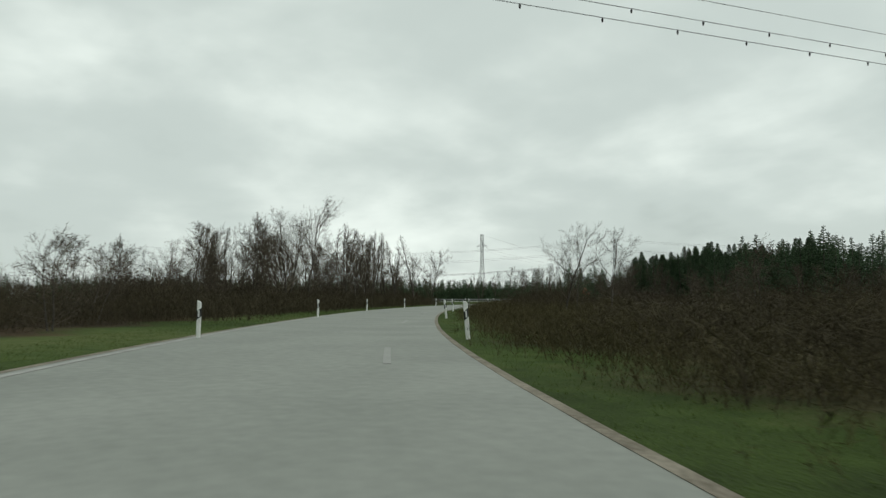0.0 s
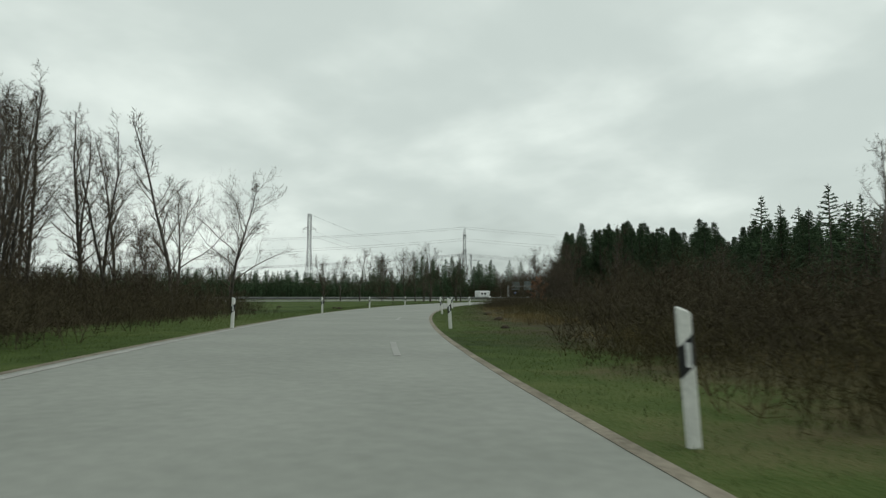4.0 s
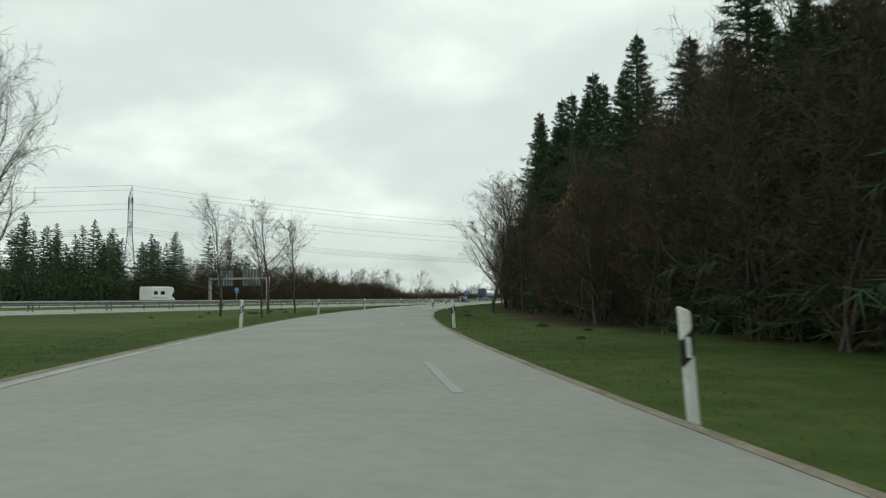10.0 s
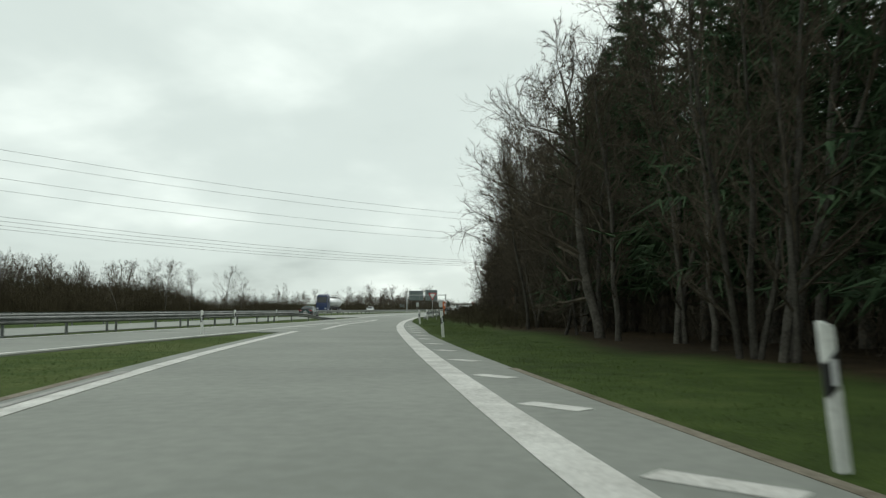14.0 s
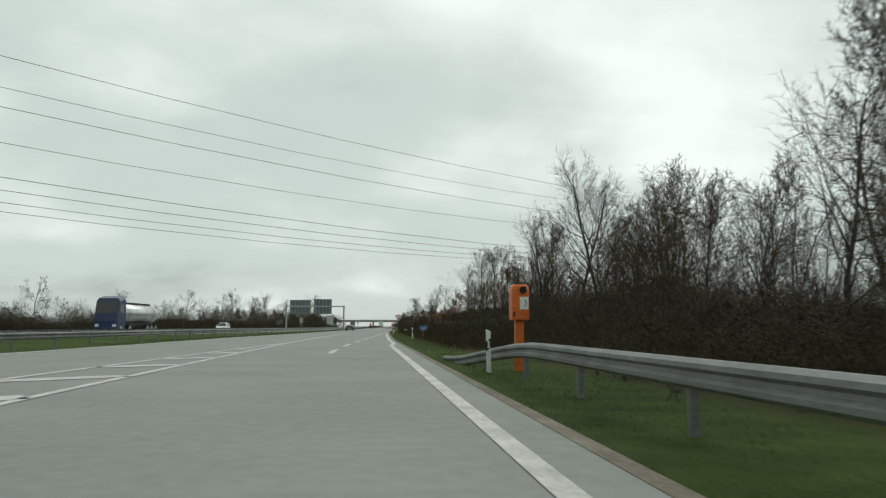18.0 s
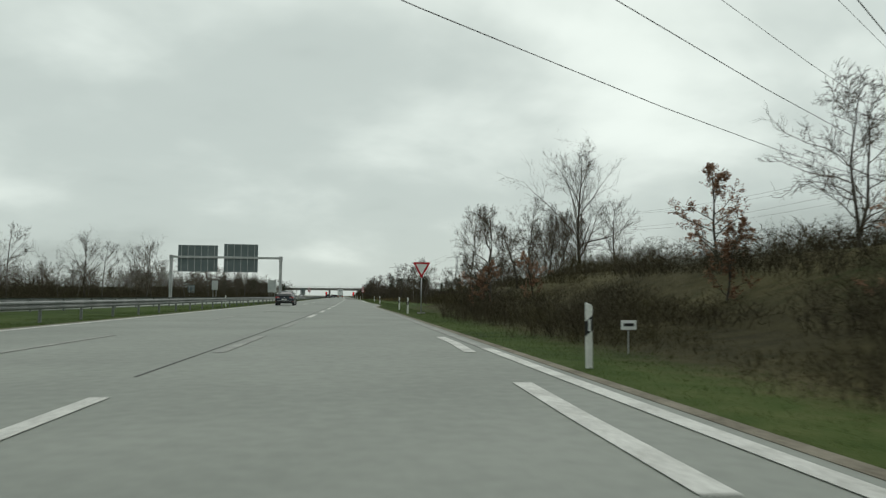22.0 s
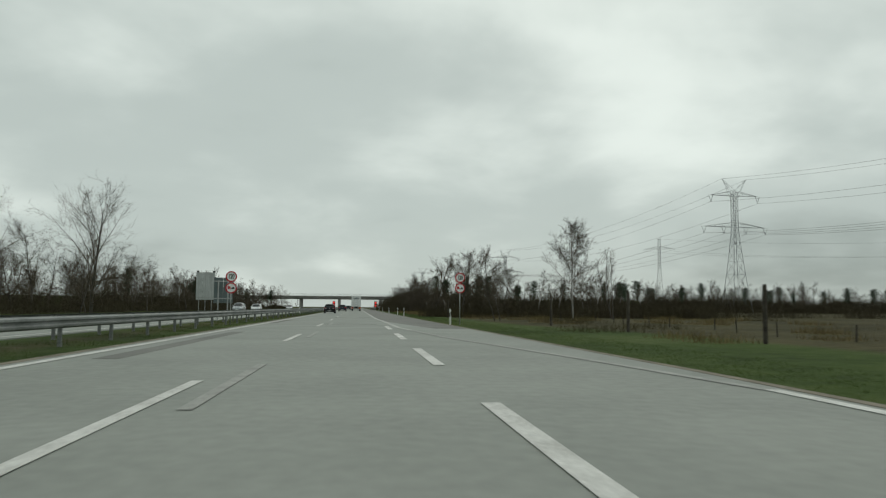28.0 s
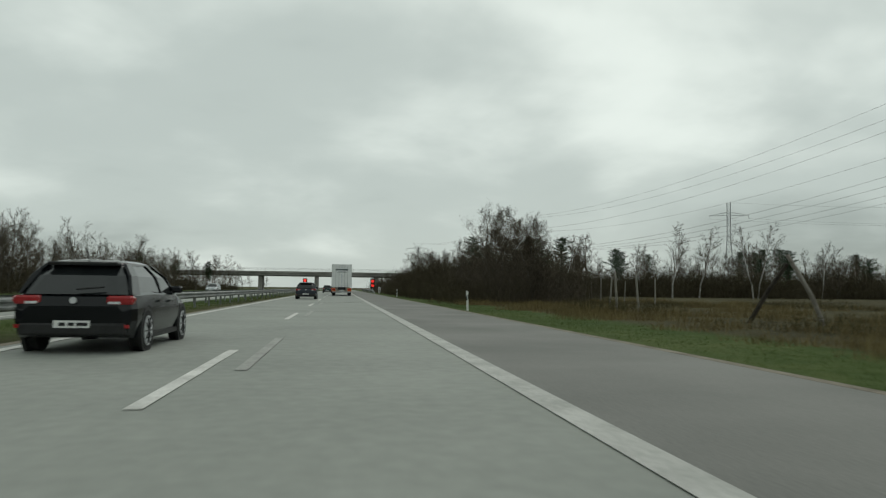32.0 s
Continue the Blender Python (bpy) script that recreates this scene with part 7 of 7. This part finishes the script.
car("hatchback_car", "black five-door hatchback with silver rims", -3.88, 220.5, -0.6, M_CARBLACK, 4.26, 1.80, 1.46)
car("saloon_car", "dark blue long saloon car with chrome strip", -5.75, 25.6, -0.6, M_CARBLUE, 4.9, 1.86, 1.45, boot=0.55)
car("estate_car", "dark blue car with raised roof ahead", -2.4, 274.6, -0.6, M_CARBLUE, 4.3, 1.82, 1.5)
car("compact_car", "dark green compact car far ahead", -1.2, 352, -0.5, M_CARGREEN, 4.1, 1.75, 1.48)
car("saloon_car", "dark teal saloon car beyond the guard rail", -11.6, -143, 1.2, M_CARGREEN, 4.5, 1.76, 1.42, boot=0.5)
car("family_car", "silver family car on the opposite carriageway", -19.6, 236, 180, M_CARSILVER, 4.5, 1.82, 1.6)
car("small_car", "white small car on the opposite carriageway", -18.4, 250, 180, M_CARWHITE, 4.1, 1.75, 1.48)
car("off_road_car", "white tall car on the opposite carriageway", -27.5, -4, 180, M_CARWHITE, 4.6, 1.88, 1.68)
car("family_car", "silver car on the opposite carriageway far ahead", -18.5, 330, 180, M_CARSILVER, 4.4, 1.8, 1.5)
car("small_car", "white car on the motorway under the bridge", -0.5, 432, -0.5, M_CARWHITE, 4.2, 1.78, 1.5)


def lorry():
    t = thing("lorry", "lorry with white rear doors and blue tarpaulin sides", "lorry", at=pose(1.0, 304.5, 0, 0, 0, -0.6))
    part("box", Geo().box(-1.24, 0.06, 1.15, 1.24, 13.5, 3.95), M_TARP, t, "blue tarpaulin")
    for sx in (-1, 1):
        part("rear_door", Geo().box(min(sx * 0.01, sx * 1.24), 0.0, 1.12, max(sx * 0.01, sx * 1.24), 0.06, 3.97, 0.01), M_SIGNWHITE, t, "white rear door")
        part("side_writing", Geo().box(sx * 1.245 - 0.004, 3.2, 2.6, sx * 1.245 + 0.004, 9.2, 3.2), M_SIGNWHITE, t, "plain white bar of lettering")
        part("side_writing", Geo().box(sx * 1.245 - 0.004, 6.4, 2.0, sx * 1.245 + 0.004, 8.8, 2.2), M_SIGNWHITE, t, "plain white bar of lettering")
        part("tail_lamp", Geo().box(sx * 1.0 - 0.2, -0.06, 0.72, sx * 1.0 + 0.2, 0.02, 0.9, 0.02), M_LAMPRED, t, "red tail lamp")
        part("lamp_board", Geo().box(sx * 1.0 - 0.24, -0.03, 0.58, sx * 1.0 + 0.24, 0.05, 1.0), M_ORANGE, t, "orange marker board")
        part("side_guard", Geo().box(sx * 1.2 - 0.02, 4.2, 0.5, sx * 1.2 + 0.02, 9.0, 0.95), M_GALV, t)
        for wy in (1.7, 3.0, 4.3, 12.4, 15.2):
            wheel(t, sx * 1.22, wy, 0.5, 0.35)
    part("door_writing", Geo().box(-0.8, -0.006, 3.25, 0.8, -0.001, 3.45), M_PANEL, t, "unreadable grey bar of lettering")
    part("door_writing", Geo().box(-0.55, -0.006, 3.0, 0.55, -0.001, 3.08), M_PANEL, t, "unreadable grey bar of lettering")
    for x in (-0.75, -0.35, 0.35, 0.75):
        part("lock_bar", Geo().bar((x, -0.03, 1.2), (x, -0.03, 3.9), 0.018, 6), M_GALV, t)
    part("door_frame", Geo().box(-1.27, -0.01, 3.96, 1.27, 0.12, 4.02).box(-1.27, -0.01, 1.05, -1.235, 0.12, 4.02).box(1.235, -0.01, 1.05, 1.27, 0.12, 4.02), M_GALV, t)
    part("chassis", Geo().box(-0.5, 0.1, 0.75, 0.5, 15.8, 1.15), M_BLACK, t)
    part("underrun_bar", Geo().box(-1.15, -0.02, 0.42, 1.15, 0.1, 0.58, 0.02), M_GALV, t)
    part("number_plate", Geo().box(-0.26, -0.04, 0.62, 0.26, -0.03, 0.73), M_PLATE, t)
    cab = part("cab", Geo().rings([[(-1.22, y, z0), (1.22, y, z0), (1.22, y, z1 - 0.25), (1.05, y, z1), (-1.05, y, z1), (-1.22, y, z1 - 0.25)] for y, z0, z1 in ((14.0, 0.6, 3.5), (14.3, 0.5, 3.7), (15.6, 0.5, 3.6), (16.0, 0.5, 2.2), (16.1, 0.5, 1.4))]), M_CREAM, t, "cream cab")
    part("windscreen", Geo().rings([[(-1.1, y, z), (1.1, y, z), (1.1, y + 0.05, z), (-1.1, y + 0.05, z)] for y, z in ((15.98, 2.2), (15.66, 3.3))]), M_GLASS, cab)


lorry()


def tanker():
    t = thing("tank_lorry", "tank lorry with dark blue cab and bright steel tank", "lorry", at=pose(-30.5, -40, 0, 0, 0, 177) @ Matrix.Diagonal((1.15, 1.15, 1.25, 1)))
    rings = []
    for y, k in ((0.0, 0.2), (0.05, 0.8), (0.35, 1.0), (9.6, 1.0), (9.9, 0.8), (9.95, 0.2)):
        rings.append([(1.22 * k * math.cos(a), y, 2.1 + 0.95 * k * math.sin(a)) for a in [6.28318 * i / 20 for i in range(20)]])
    part("tank", Geo().rings(rings), M_TANK, t, "shiny steel tank", smooth=True)
    for y in (1.5, 4.0, 6.5, 9.0):
        part("band", Geo().rings([[(1.235 * math.cos(a), yy, 2.1 + 0.962 * math.sin(a)) for a in [6.28318 * i / 20 for i in range(20)]] for yy in (y, y + 0.08)]), M_GALV, t)
    part("walkway", Geo().box(-0.35, 0.8, 3.04, 0.35, 9.2, 3.2), M_BLACK, t)
    part("chassis", Geo().box(-0.5, 0.1, 0.7, 0.5, 12.0, 1.15), M_BLACK, t)
    cab = part("cab", Geo().rings([[(-1.22, y, z0), (1.22, y, z0), (1.22, y, z1 - 0.3), (1.0, y, z1), (-1.0, y, z1), (-1.22, y, z1 - 0.3)] for y, z0, z1 in ((10.3, 0.6, 3.5), (10.6, 0.45, 3.75), (11.9, 0.45, 3.5), (12.3, 0.45, 2.1), (12.4, 0.45, 1.3))]), M_CABBLUE, t, "dark blue cab")
    part("windscreen", Geo().rings([[(-1.08, y, z), (1.08, y, z), (1.08, y + 0.05, z), (-1.08, y + 0.05, z)] for y, z in ((12.29, 2.05), (11.95, 3.2))]), M_GLASS, cab)
    for sx in (-1, 1):
        part("side_window", Geo().box(sx * 1.21 - 0.02, 10.9, 2.1, sx * 1.21 + 0.02, 11.8, 2.9), M_GLASS, cab)
        part("head_lamp", Geo().box(sx * 0.9 - 0.2, 12.3, 0.75, sx * 0.9 + 0.2, 12.43, 1.0, 0.02), M_LAMPCLEAR, cab)
        for wy in (1.2, 2.5, 3.8, 9.0, 11.4):
            wheel(t, sx * 1.22, wy, 0.5, 0.35)
    part("bumper", Geo().box(-1.2, 12.3, 0.35, 1.2, 12.5, 0.7, 0.04), M_CABBLUE, cab)


tanker()


def camper():
    t = thing("camper_van", "white camper van behind the guard rail", "camper", at=pose(-38.5, -222.5, 0, 0, 0, 2))
    part("living_box", Geo().rings([[(-1.1, y, z0), (1.1, y, z0), (1.1, y, z1 - 0.12), (0.98, y, z1), (-0.98, y, z1), (-1.1, y, z1 - 0.12)] for y, z0, z1 in ((0, 0.5, 2.7), (0.1, 0.4, 2.8), (4.0, 0.4, 2.85), (5.2, 1.75, 2.8), (5.5, 1.95, 2.6))]), M_CARWHITE, t, "white body with sleeping alcove")
    part("cab", Geo().rings([[(-1.0, y, 0.35), (1.0, y, 0.35), (0.95, y, z), (-0.95, y, z)] for y, z in ((4.0, 1.9), (4.8, 1.75), (5.5, 1.15), (6.0, 0.95))]), M_CARWHITE, t)
    part("windscreen", Geo().rings([[(-0.85, y, z), (0.85, y, z), (0.85, y + 0.04, z), (-0.85, y + 0.04, z)] for y, z in ((5.5, 1.2), (4.95, 1.75))]), M_GLASS, t)
    for sx in (-1, 1):
        for y0, y1 in ((0.6, 1.5), (2.2, 3.2)):
            part("side_window", Geo().box(sx * 1.1 - 0.012, y0, 1.55, sx * 1.1 + 0.012, y1, 2.1), M_GLASS, t)
        part("stripe", Geo().box(sx * 1.1 - 0.006, 0.1, 1.0, sx * 1.1 + 0.006, 3.9, 1.1), M_CARSILVER, t)
        for wy in (1.0, 4.9):
            wheel(t, sx * 1.02, wy, 0.34)


camper()
